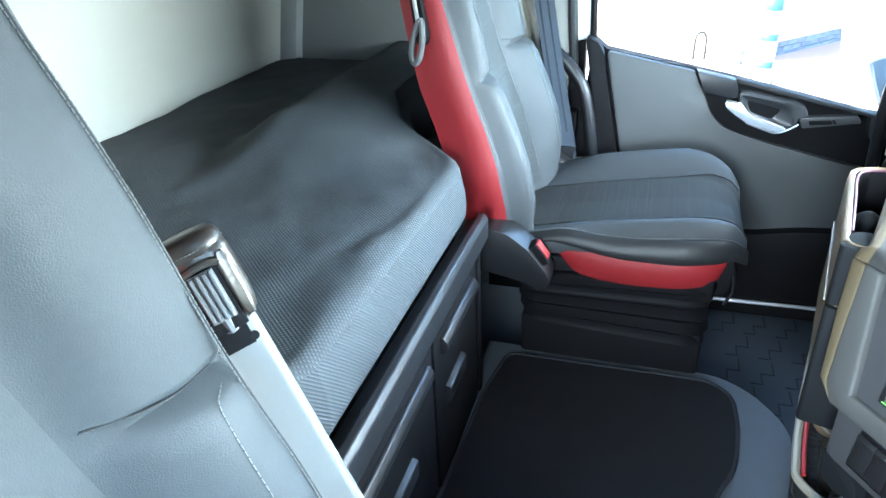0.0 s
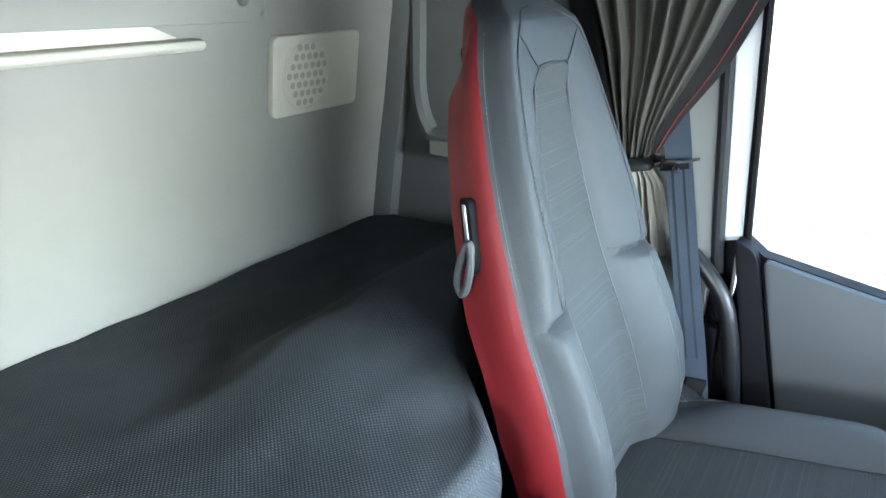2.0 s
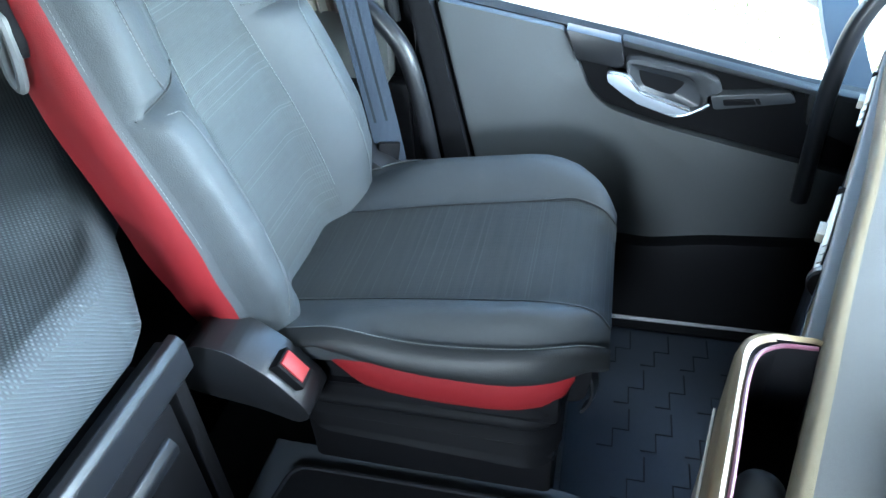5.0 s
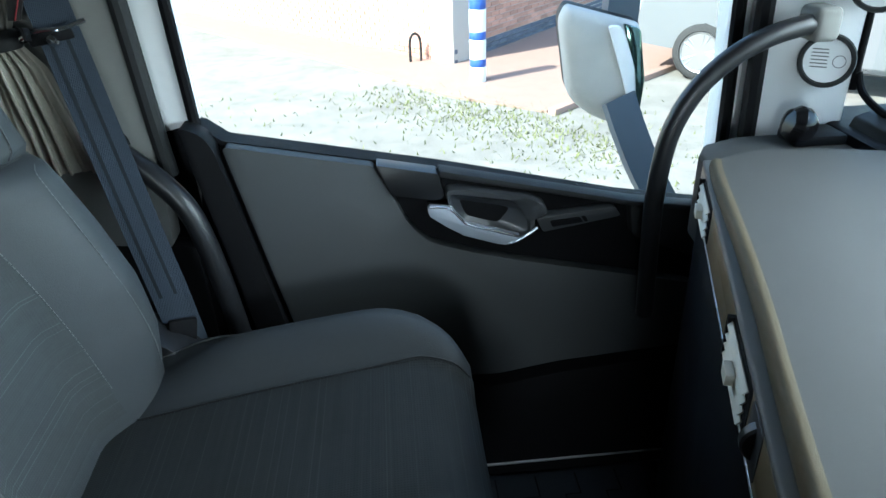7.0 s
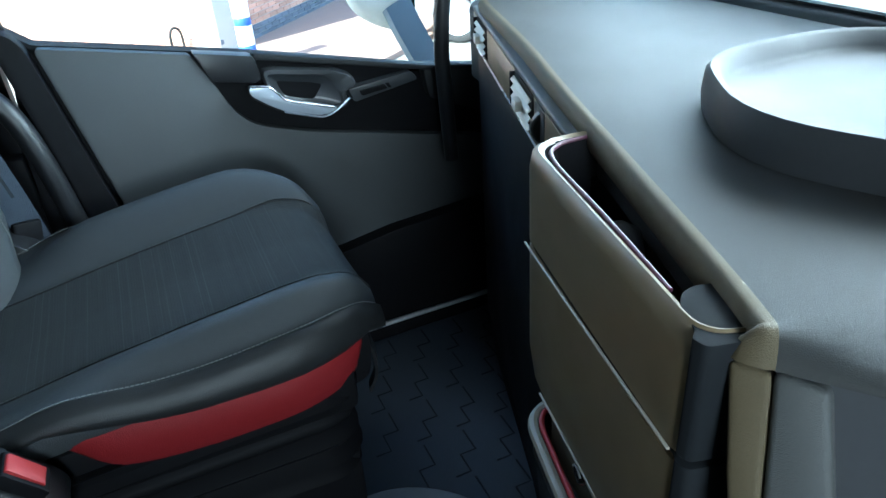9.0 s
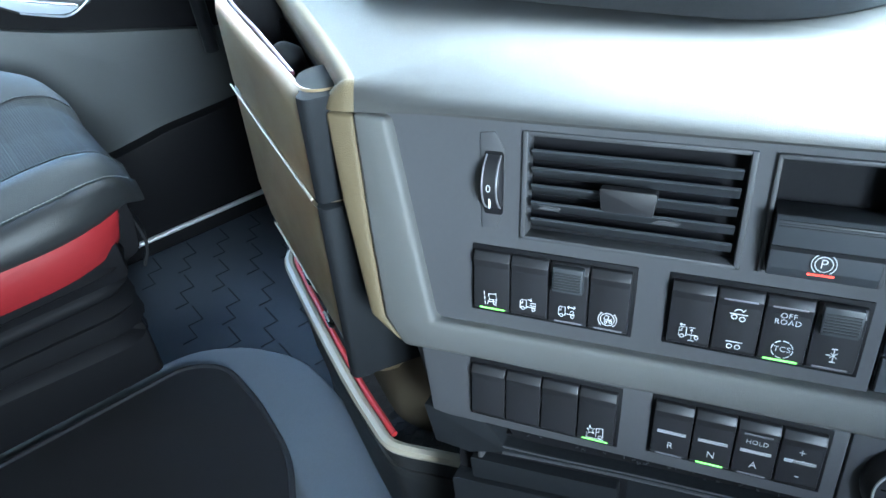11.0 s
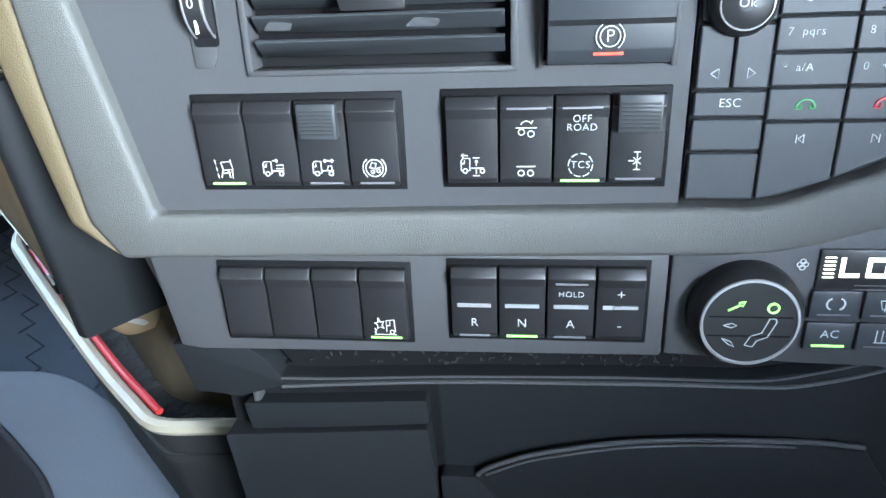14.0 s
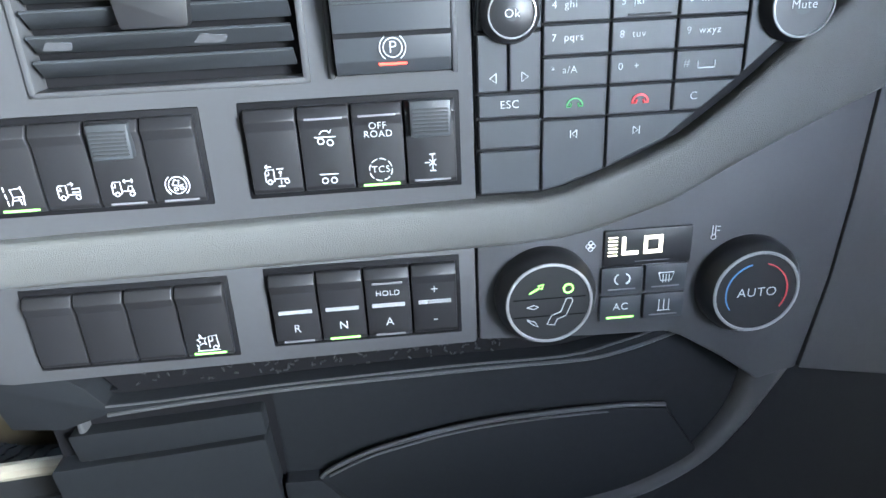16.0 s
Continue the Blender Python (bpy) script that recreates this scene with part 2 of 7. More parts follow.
def box(x0, x1, y0, y1, z0, z1, bev=0.0, seg=2, m=None):
    bm = bmesh.new()
    bmesh.ops.create_cube(bm, size=1.0)
    bmesh.ops.scale(bm, verts=bm.verts, vec=(abs(x1 - x0), abs(y1 - y0), abs(z1 - z0)))
    bmesh.ops.translate(bm, verts=bm.verts, vec=((x0 + x1) / 2, (y0 + y1) / 2, (z0 + z1) / 2))
    bevelled(bm, bev, seg)
    if m is not None:
        bmesh.ops.transform(bm, matrix=m, verts=bm.verts)
    return bm


def prism(poly, axis, a, b, bev=0.0, seg=2, m=None, shift=None):
    """A polygon in the two other axes (in the order x, y, z), carried from a to b along the axis; shift moves the far end."""
    put = {"x": lambda p, s: (s, p[0], p[1]), "y": lambda p, s: (p[0], s, p[1]), "z": lambda p, s: (p[0], p[1], s)}[axis]
    bm = bmesh.new()
    sx, sy = shift or (0, 0)
    lo = [bm.verts.new(put(p, a)) for p in poly]
    hi = [bm.verts.new(put((p[0] + sx, p[1] + sy), b)) for p in poly]
    bm.faces.new(lo), bm.faces.new(hi[::-1])
    for i in range(len(poly)):
        j = (i + 1) % len(poly)
        bm.faces.new((lo[i], hi[i], hi[j], lo[j]))
    bmesh.ops.recalc_face_normals(bm, faces=bm.faces)
    bevelled(bm, bev, seg)
    if m is not None:
        bmesh.ops.transform(bm, matrix=m, verts=bm.verts)
    return bm


def loft(rings, caps=True, closed=True, m=None):
    bm = bmesh.new()
    vs = [[bm.verts.new(p) for p in r] for r in rings]
    k = len(rings[0])
    for a, b in zip(vs, vs[1:]):
        for i in range(k if closed else k - 1):
            j = (i + 1) % k
            bm.faces.new((a[i], a[j], b[j], b[i]))
    if caps and closed:
        bm.faces.new(vs[0][::-1]), bm.faces.new(vs[-1])
    bmesh.ops.recalc_face_normals(bm, faces=bm.faces)
    if m is not None:
        bmesh.ops.transform(bm, matrix=m, verts=bm.verts)
    return bm


def curve_points(pts, n=8, closed=False):
    """A smooth line through the points."""
    p = [Vector(q) for q in pts]
    out = []
    k = len(p)
    for i in range(k if closed else k - 1):
        a, b = p[i], p[(i + 1) % k]
        pa = p[i - 1] if (i or closed) else a * 2 - b
        pb = p[(i + 2) % k] if (i + 2 < k or closed) else b * 2 - a
        for s in range(n):
            t = s / n
            out.append(0.5 * (2 * a + (b - pa) * t + (2 * pa - 5 * a + 4 * b - pb) * t * t + (3 * a - pa - 3 * b + pb) * t ** 3))
    if not closed:
        out.append(p[-1])
    return out


def tube(pts, r, sides=8, n=6, closed=False, flat=1.0, m=None, smooth_path=True):
    """A round bar along a smooth line; r may be a list of radii, one a point."""
    line = curve_points(pts, n, closed) if smooth_path else [Vector(p) for p in pts]
    k = len(line)
    rings = []
    side = None
    for i, p in enumerate(line):
        d = (line[(i + 1) % k] - line[i - 1]) if closed else (line[min(i + 1, k - 1)] - line[max(i - 1, 0)])
        d.normalize()
        if side is None:
            side = d.orthogonal().normalized()
        side = (side - d * side.dot(d)).normalized()
        up = d.cross(side)
        rr = r if not isinstance(r, (list, tuple)) else float(np.interp(i / max(k - 1, 1), np.linspace(0, 1, len(r)), r))
        rings.append([p + rr * (math.cos(2 * math.pi * s / sides) * side + flat * math.sin(2 * math.pi * s / sides) * up) for s in range(sides)])
    if closed:
        rings.append(rings[0])
    return loft(rings, caps=not closed, m=m)


def strap(pts, width_dir, width, thick, n=6, m=None):
    """A flat band along a smooth line."""
    line = curve_points(pts, n)
    wd = Vector(width_dir).normalized()
    rings = []
    for i, p in enumerate(line):
        d = (line[min(i + 1, len(line) - 1)] - line[max(i - 1, 0)]).normalized()
        nn = d.cross(wd).normalized()
        rings.append([p + wd * a * width / 2 + nn * b * thick / 2 for a, b in ((-1, -1), (1, -1), (1, 1), (-1, 1))])
    return loft(rings, m=m)


def rrect(w, h, r, n=4):
    """A rectangle with round corners, about the origin."""
    out = []
    for cx, cy, a0 in ((w / 2 - r, h / 2 - r, 0), (-w / 2 + r, h / 2 - r, 90), (-w / 2 + r, -h / 2 + r, 180), (w / 2 - r, -h / 2 + r, 270)):
        for i in range(n + 1):
            a = radians(a0 + 90 * i / n)
            out.append((cx + r * math.cos(a), cy + r * math.sin(a)))
    return out


def rounded(poly, r, n=4):
    """A polygon with its corners rounded; r is one radius or one a corner."""
    out = []
    k = len(poly)
    for i in range(k):
        p = Vector(poly[i])
        rr = r[i] if isinstance(r, (list, tuple)) else r
        a, b = Vector(poly[i - 1]) - p, Vector(poly[(i + 1) % k]) - p
        d = min(rr, a.length * 0.45, b.length * 0.45)
        if d < 1e-5:
            out.append(tuple(p))
            continue
        s, e = p + a.normalized() * d, p + b.normalized() * d
        for j in range(n + 1):
            t = j / n
            out.append(tuple((1 - t) ** 2 * s + 2 * t * (1 - t) * p + t * t * e))
    return out


def lathe(profile, sides=24, m=None):
    """Rings of (radius, height) turned round z."""
    return loft([[(r * math.cos(2 * math.pi * i / sides), r * math.sin(2 * math.pi * i / sides), z) for i in range(sides)] for r, z in profile], m=m)


def sheet(f, nu, nv, thick=0.0):
    """A surface f(u, v), u and v from 0 to 1, thickened along its normal."""
    bm = bmesh.new()
    vs = [[bm.verts.new(f(i / nu, j / nv)) for j in range(nv + 1)] for i in range(nu + 1)]
    for i in range(nu):
        for j in range(nv):
            bm.faces.new((vs[i][j], vs[i + 1][j], vs[i + 1][j + 1], vs[i][j + 1]))
    if thick:
        bm.normal_update()
        bmesh.ops.solidify(bm, geom=list(bm.faces), thickness=thick)
    return bm


def joined(*bms):
    out = bmesh.new()
    for b in bms:
        me = bpy.data.meshes.new("tmp")
        b.to_mesh(me)
        b.free()
        out.from_mesh(me)
        bpy.data.meshes.remove(me)
    return out


def lerp(x, xs, ys):
    return float(np.interp(x, xs, ys))


def smoothstep(a, b, x):
    t = min(max((x - a) / (b - a), 0), 1)
    return t * t * (3 - 2 * t)

FLOOR = 0.17
GROUND = -1.2
MID = 0.83          # the cab's middle, in y
DOOR = 1.91         # the passenger door's inner face
DDOOR = 2 * MID - DOOR

# ---- cab shell ----
solo("floor", box(-1.14, 0.86, DDOOR - 0.06, DOOR + 0.10, 0.11, FLOOR), M_FLOOR, "grey rubber cab floor, dusty", "floor", "structure")

BACK = [(0.11, -1.125), (0.90, -1.10), (1.10, -1.065), (1.22, -1.04), (1.385, -1.012), (1.43, -1.003), (1.50, -0.999), (1.74, -0.990)]
solo("wall_rear", prism([(x, z) for z, x in BACK] + [(-1.2, 1.74), (-1.2, 0.11)],
                        "y", DDOOR - 0.05, DOOR + 0.05, 0.004), M_WALL, "pale grey felt-lined rear cab wall", "wall", "structure", smooth=50)


def side_wall(y, s, name):
    """The wall beside the bunk, with a rounded niche; s is +1 for the passenger's side."""
    w = thing(name, (-0.8, y, 0.11), "mid-grey lined cab side wall beside the bunk", "wall", kind="structure")
    part("panel", prism([(-1.13, 0.11), (-0.28, 0.11), (-0.28, 2.16), (-1.2, 2.16)], "y", y, y + s * 0.05), M_SIDE, w)
    rings = []
    for z in (0.88, 0.95, 1.02, 1.10, 1.16, 1.22, 1.30, 1.385, 1.45, 1.60, 1.735):
        xb = lerp(z, [b[0] for b in BACK], [b[1] for b in BACK])
        rings.append([(xb - 0.02, y - s * 0.036, z), (xb + 0.022, y - s * 0.036, z), (xb + 0.046, y - s * 0.024, z), (xb + 0.056, y + s * 0.002, z), (xb - 0.02, y + s * 0.002, z)])
    part("corner_trim", loft(rings), M_SIDE, w, "pale grey corner strip", smooth=40)
    return w


side_wall(DOOR, 1, "wall_left")
side_wall(DDOOR, -1, "wall_right")
niche = thing("storage_niche", (-0.84, DOOR, 1.09), "pale moulded storage niche beside the bunk with a cream lip", "niche", kind="structure")
part("surround", tube([(-0.945, DOOR - 0.004, 1.75), (-0.95, DOOR - 0.006, 1.40), (-0.955, DOOR - 0.006, 1.24), (-0.93, DOOR - 0.006, 1.15), (-0.88, DOOR - 0.006, 1.125), (-0.62, DOOR - 0.006, 1.115)], 0.022, 8, 6), M_SIDE, niche)
part("lip", prism(rounded([(-0.925, DOOR + 0.01), (-0.915, DOOR - 0.035), (-0.84, DOOR - 0.05), (-0.60, DOOR - 0.05), (-0.60, DOOR + 0.01)], 0.03), "z", 1.085, 1.118, 0.006), M_CREAM, niche, "cream plastic lip")

# unseen headlining; its drop over the bunk shades wall and mattress
solo("ceiling", prism([(-1.2, 1.74), (-0.68, 1.74), (-0.66, 1.80), (-0.66, 2.16), (0.95, 2.16), (0.95, 2.2), (-1.2, 2.2)], "y", DDOOR - 0.08, DOOR + 0.08), M_SIDE, "unseen grey headlining, dropped over the bunk for shade", "ceiling", "structure")

# rear wall fittings
shelf = thing("rear_shelf", (-1.03, 0.8, 1.38), "cream shelf lip and open slot on the rear wall", "shelf")
part("lip", prism(rounded([(-1.02, 1.374), (-0.985, 1.374), (-0.975, 1.382), (-0.978, 1.392), (-1.02, 1.396)], 0.004), "y", 0.1, 1.30, 0.002), M_CREAM, shelf)
part("slot_hood", prism(rounded([(0.1, 1.396), (1.265, 1.396), (1.20, 1.424), (0.1, 1.428)], 0.01), "x", -1.03, -0.999, 0.003), M_CREAM, shelf)
locker = thing("upper_locker", (-1.0, 0.8, 1.43), "grey padded upper locker front over the bunk", "locker")
part("front", prism(rounded([(0.0, 1.432), (1.43, 1.416), (1.455, 1.44), (1.452, 1.735), (0.0, 1.735)], 0.012), "x", -1.02, -0.988, 0.004), M_WALL, locker)
part("edge_bead", tube([(-0.994, 1.458, 1.425), (-0.990, 1.458, 1.6), (-0.986, 1.456, 1.72)], 0.007, 8), M_WALL, locker)
for yy, zz in ((1.40, 1.455), (1.385, 1.535)):
    part("screw_cap", lathe([(0.0, 0.003), (0.009, 0.003), (0.011, 0.0), (0.011, -0.004)], 14, m=Matrix.Translation((-0.981, yy, zz)) @ Euler((0, radians(90), 0)).to_matrix().to_4x4()), M_SIDE, locker)

spk = thing("speaker_panel", (-1.03, 1.61, 1.22), "cream speaker grille plate on the rear wall", "speaker")
SPM = Matrix.Translation((-1.024, 1.612, 1.306)) @ Euler((0, radians(9.6), 0)).to_matrix().to_4x4() @ Matrix(((0, 0, 1, 0), (1, 0, 0, 0), (0, 1, 0, 0), (0, 0, 0, 1)))
part("plate", prism(rrect(0.264, 0.165, 0.014), "z", -0.006, 0.012, 0.003, m=SPM), M_CREAM, spk)
part("ring", tube([(0.072 * math.cos(a) - 0.035, 0.072 * math.sin(a), 0.012) for a in np.linspace(0, 2 * math.pi, 24, endpoint=False)], 0.0018, 6, 1, closed=True, m=SPM), M_CREAM, spk)
M_SLOT = mat("olive_cream_plastic", (0.35, 0.33, 0.26), 0.6, grain=0.05)
for i in range(7):
    for j in range(7):
        hx, hy = (i - 3) * 0.019 - 0.035 + (0.009 if j % 2 else 0) - 0.004, (j - 3) * 0.019
        if (hx + 0.035) ** 2 + hy ** 2 < 0.062 ** 2:
            part("grille_slot", prism(rrect(0.013, 0.013, 0.005, 2), "z", 0.0105, 0.0128, m=SPM @ Matrix.Translation((hx, hy, 0))), M_SLOT, spk)

ctl = thing("bunk_control", (-1.03, 0.84, 1.26), "cream bunk control plate with a dark display slot", "control panel")
CTM = Matrix.Translation((-1.022, 0.83, 1.292)) @ Euler((0, radians(9.6), 0)).to_matrix().to_4x4() @ Matrix(((0, 0, 1, 0), (1, 0, 0, 0), (0, 1, 0, 0), (0, 0, 0, 1)))
part("plate", prism(rrect(0.21, 0.072, 0.008), "z", -0.006, 0.011, 0.003, m=CTM), M_CREAM, ctl)
part("display", prism(rrect(0.105, 0.026, 0.003), "z", 0.010, 0.0125, m=CTM @ Matrix.Translation((0.0, 0.004, 0))), M_BLACK, ctl)
for k in range(2):
    part("button", prism(rrect(0.022, 0.022, 0.003), "z", 0.010, 0.0135, 0.001, m=CTM @ Matrix.Translation((0.068, 0.016 - 0.028 * k, 0))), M_CREAM, ctl)

# ---- bunk ----
bunk = thing("bunk", (-0.7, MID, FLOOR), "black bunk base with two drawers and a top rail", "bunk")
part("body", box(-1.11, -0.325, DDOOR + 0.38, 1.14, FLOOR, 0.745, 0.006), M_BLACK, bunk)
part("wing", box(-1.11, -0.56, DDOOR + 0.01, DOOR - 0.01, FLOOR, 0.745, 0.006), M_BLACK, bunk)
part("top_rail", prism(rounded([(-0.325, 0.722), (-0.288, 0.722), (-0.281, 0.73), (-0.281, 0.772), (-0.288, 0.782), (-0.30, 0.782), (-0.306, 0.768), (-0.325, 0.764)], 0.003), "y", DDOOR + 0.38, 1.175, 0.002), M_SATIN, bunk)
for y0, y1 in ((0.86, 1.135), (0.50, 0.85), (0.13, 0.49)):
    d = part("drawer", box(-0.33, -0.297, y0, y1, 0.24, 0.708, 0.006), M_BLACK, bunk)
    part("drawer_lip", prism(rounded([(-0.30, 0.642), (-0.286, 0.648), (-0.284, 0.664), (-0.292, 0.676), (-0.30, 0.676)], 0.004), "y", y0 + 0.035, y1 - 0.03, 0.002), M_SATIN, d)
    part("drawer_lip", prism(rounded([(-0.30, 0.52), (-0.288, 0.525), (-0.286, 0.56), (-0.30, 0.565)], 0.004), "y", y0 + 0.05, y1 - 0.12, 0.002), M_SATIN, d)
part("end_panel", box(-0.62, -0.295, 1.145, 1.17, FLOOR, 0.72, 0.006), M_BLACK, bunk)


def matt_front(y):
    """The mattress's front edge, cut back behind the seats."""
    a = abs(y - MID)
    return lerp(a, [0, 0.30, 0.345, 0.42, 0.50, 0.62, 1.1], [-0.318, -0.318, -0.335, -0.40, -0.475, -0.53, -0.55])


def mattress_ring(y):
    f = matt_front(y)
    dip = 0.010 * math.exp(-((y - 1.02) / 0.12) ** 2)
    b = -1.095
    prof = []
    for t in np.linspace(0, 1, 60):
        x = b + (f - 0.035 - b) * t
        sag = smoothstep(0.92, 1.22, y)
        z = 0.893 + 0.008 * (1 - t) + sag * 0.064 * smoothstep(-0.83, -0.70, x) * (1 - smoothstep(-0.69, -0.36, x)) + 0.004 * (1 - sag) + 0.006 * noise.noise((x * 7, y * 6, 0.3)) - dip * math.exp(-((x + 0.52) / 0.07) ** 2) + 0.004 * noise.noise((x * 22, y * 17, 2.3))
        c1 = x + 0.392 - 0.12 * (y - 0.79)
        z -= 0.0024 * math.exp(-(c1 / 0.016) ** 2 - ((y - 0.785) / 0.050) ** 2) - 0.004 * math.exp(-((c1 - 0.030) / 0.016) ** 2 - ((y - 0.80) / 0.06) ** 2)
        z += 0.002 * math.exp(-((c1 + 0.032 + 0.25 * (y - 0.74)) / 0.012) ** 2 - ((y - 0.75) / 0.09) ** 2) - 0.0015 * math.exp(-((x + 0.47 - 0.5 * (y - 0.95)) / 0.020) ** 2 - ((y - 0.95) / 0.08) ** 2)
        prof.append((x, y, z))
    for a in np.linspace(90, 0, 7)[1:]:
        prof.append((f - 0.035 + 0.035 * math.cos(radians(a)), y, 0.898 - 0.035 + 0.035 * math.sin(radians(a)) - dip * 0.3))
    return prof, [prof[-3], prof[-2], prof[-1], (f + 0.004, y, 0.845), (f + 0.006, y, 0.82), (f + 0.004, y, 0.795), (f - 0.004, y, 0.778), (f - 0.03, y, 0.765), (b, y, 0.765)]


ys = sorted(set(list(np.linspace(DDOOR + 0.012, DOOR - 0.012, 120)) + [MID + s * a for s in (-1, 1) for a in (0.30, 0.32, 0.345, 0.37, 0.40, 0.42, 0.46, 0.50)]))
matt = thing("mattress", (-0.7, MID, 0.765), "charcoal ribbed-fabric bunk mattress with a rounded front edge", "mattress")
part("cover_top", loft([mattress_ring(y)[0][:-2] for y in ys], closed=False), M_MATT, matt, "dotted woven mattress top", smooth=60)
part("cover_side", loft([mattress_ring(y)[1] for y in ys], closed=False), M_MATTSIDE, matt, "ribbed mattress side", smooth=60)

# ---- passenger door and windows ----
M_HANDLE = mat("satin_silver_handle", (0.40, 0.44, 0.50), 0.30, metal=0.35, grain=0.03, rough_var=0.08)
BELT = [(-0.165, 0.978), (-0.13, 0.950), (0.104, 0.902), (0.205, 0.881), (0.52, 0.806), (0.70, 0.775)]


def door_shell(y, s, name):
    d = thing(name, (0.25, y, FLOOR), "dark grey cab door with a pale insert, closed, window above", "door", kind="structure")
    o = y + s * 0.006
    part("lower_panel", prism([(-0.27, 0.11)] + [(x, z - 0.012) for x, z in BELT] + [(0.86, 0.76), (0.86, 0.11)], "y", o, y + s * 0.07), M_BLACK, d)
    fr = part("window_frame", joined(
        prism([(-0.27, 0.95), (-0.172, 0.972), (-0.20, 1.78), (-0.30, 1.78)], "y", o + s * 0.012, y + s * 0.07),
        prism([(0.685, 0.77), (0.86, 0.75), (0.80, 1.78), (0.645, 1.78)], "y", o + s * 0.012, y + s * 0.07),
        prism([(-0.32, 1.74), (0.86, 1.74), (0.86, 2.16), (-0.32, 2.16)], "y", o + s * 0.012, y + s * 0.07)), M_WHITE, d, "white-painted window frame")
    part("window_seal", tube([(-0.168, y + s * 0.018, 0.96), (-0.196, y + s * 0.018, 1.70)], 0.009, 8, 3), M_BLACK, fr)
    part("window_seal", tube([(0.688, y + s * 0.012, 0.78), (0.672, y + s * 0.012, 1.20), (0.648, y + s * 0.012, 1.70)], 0.011, 8, 3), M_BLACK, fr)
    part("window_seal", prism([(x, z - 0.004) for x, z in BELT] + [(x, z - 0.016) for x, z in BELT[::-1]], "y", y + s * 0.006, y + s * 0.05), M_BLACK, fr)
    pane = part("pane", prism([(-0.18, 0.955), (0.70, 0.765), (0.66, 1.75), (-0.21, 1.75)], "y", y + s * 0.034, y + s * 0.038), M_GLASS, fr, "clear side window glass")
    pane.visible_shadow = False
    return d


door = door_shell(DOOR, 1, "door_1")
# unseen wall, kept dark; its small opening is placed to steer the lamp
solo("wall_driver_side", joined(box(-0.30, 0.90, DDOOR - 0.07, DDOOR - 0.006, 0.11, 1.05), box(-0.30, 0.90, DDOOR - 0.07, DDOOR - 0.006, 1.65, 2.16), box(-0.30, -0.24, DDOOR - 0.07, DDOOR - 0.006, 1.05, 1.65),
                               box(0.10, 0.90, DDOOR - 0.07, DDOOR - 0.006, 1.05, 1.65)), M_DOOR, "unseen dark driver-side wall, its opening sized to steer the light", "wall", "structure")
YD = DOOR
# pale insert with the curved front edge
ins = rounded([(-0.128, 0.944), (0.100, 0.897), (0.128, 0.845), (0.150, 0.79), (0.185, 0.752), (0.30, 0.714), (0.66, 0.632), (0.70, 0.60), (0.70, 0.40), (-0.02, 0.40)],
              [0.012, 0.006, 0.03, 0.03, 0.03, 0.05, 0.02, 0.02, 0.03, 0.03])
part("insert", prism(ins, "y", YD - 0.016, YD + 0.012, 0.005), M_DOOR, door, "grey soft door insert")
part("rear_edge", prism(rounded([(-0.185, 0.985), (-0.150, 0.968), (-0.137, 0.945), (-0.03, 0.40), (-0.09, 0.40)], 0.015), "y", YD - 0.03, YD + 0.012, 0.006), M_BLACK, door)
part("sill_cap", prism(rounded([(0.104, 0.900), (0.204, 0.879), (0.212, 0.838), (0.20, 0.832), (0.128, 0.846)], 0.006), "y", YD - 0.022, YD + 0.012, 0.004), M_SATIN, door)
part("upper_recess", prism([(0.203, 0.874), (0.520, 0.808), (0.502, 0.80), (0.394, 0.786), (0.217, 0.831)], "y", YD - 0.004, YD + 0.012), M_BLACK, door)
part("belt_cap", prism([(0.205, 0.884), (0.53, 0.807), (0.72, 0.777), (0.72, 0.766), (0.535, 0.796), (0.205, 0.872)], "y", YD - 0.022, YD + 0.012, 0.003), M_DARK, door)
part("mirror_corner_trim", prism(rounded([(0.525, 0.80), (0.72, 0.774), (0.74, 0.70), (0.72, 0.66), (0.535, 0.74)], 0.01), "y", YD - 0.02, YD + 0.012, 0.005), M_DARK, door)
# handle recess: a framed bowl, the pull handle across its lower edge, and the window switches
M_BOWL = mat("satin_grey_moulding", (0.040, 0.043, 0.047), 0.36, grain=0.04, grain_scale=200, rough_var=0.08)
bowl_out = rounded([(0.213, 0.851), (0.233, 0.853), (0.351, 0.830), (0.377, 0.817), (0.387, 0.794), (0.362, 0.789), (0.365, 0.760), (0.332, 0.752), (0.30, 0.748), (0.232, 0.774), (0.222, 0.80)], 0.008, 3)
bowl_lip = rounded([(0.222, 0.840), (0.236, 0.838), (0.322, 0.822), (0.339, 0.809), (0.345, 0.795), (0.350, 0.782), (0.352, 0.766), (0.328, 0.760), (0.302, 0.757), (0.240, 0.780), (0.229, 0.80)], 0.008, 3)
bowl_in = rounded([(0.238, 0.824), (0.246, 0.823), (0.300, 0.811), (0.321, 0.804), (0.318, 0.797), (0.312, 0.790), (0.306, 0.782), (0.300, 0.779), (0.285, 0.783), (0.250, 0.795), (0.243, 0.808)], 0.006, 3)


def loop(poly, y):
    return [(x, y, z) for x, z in poly]


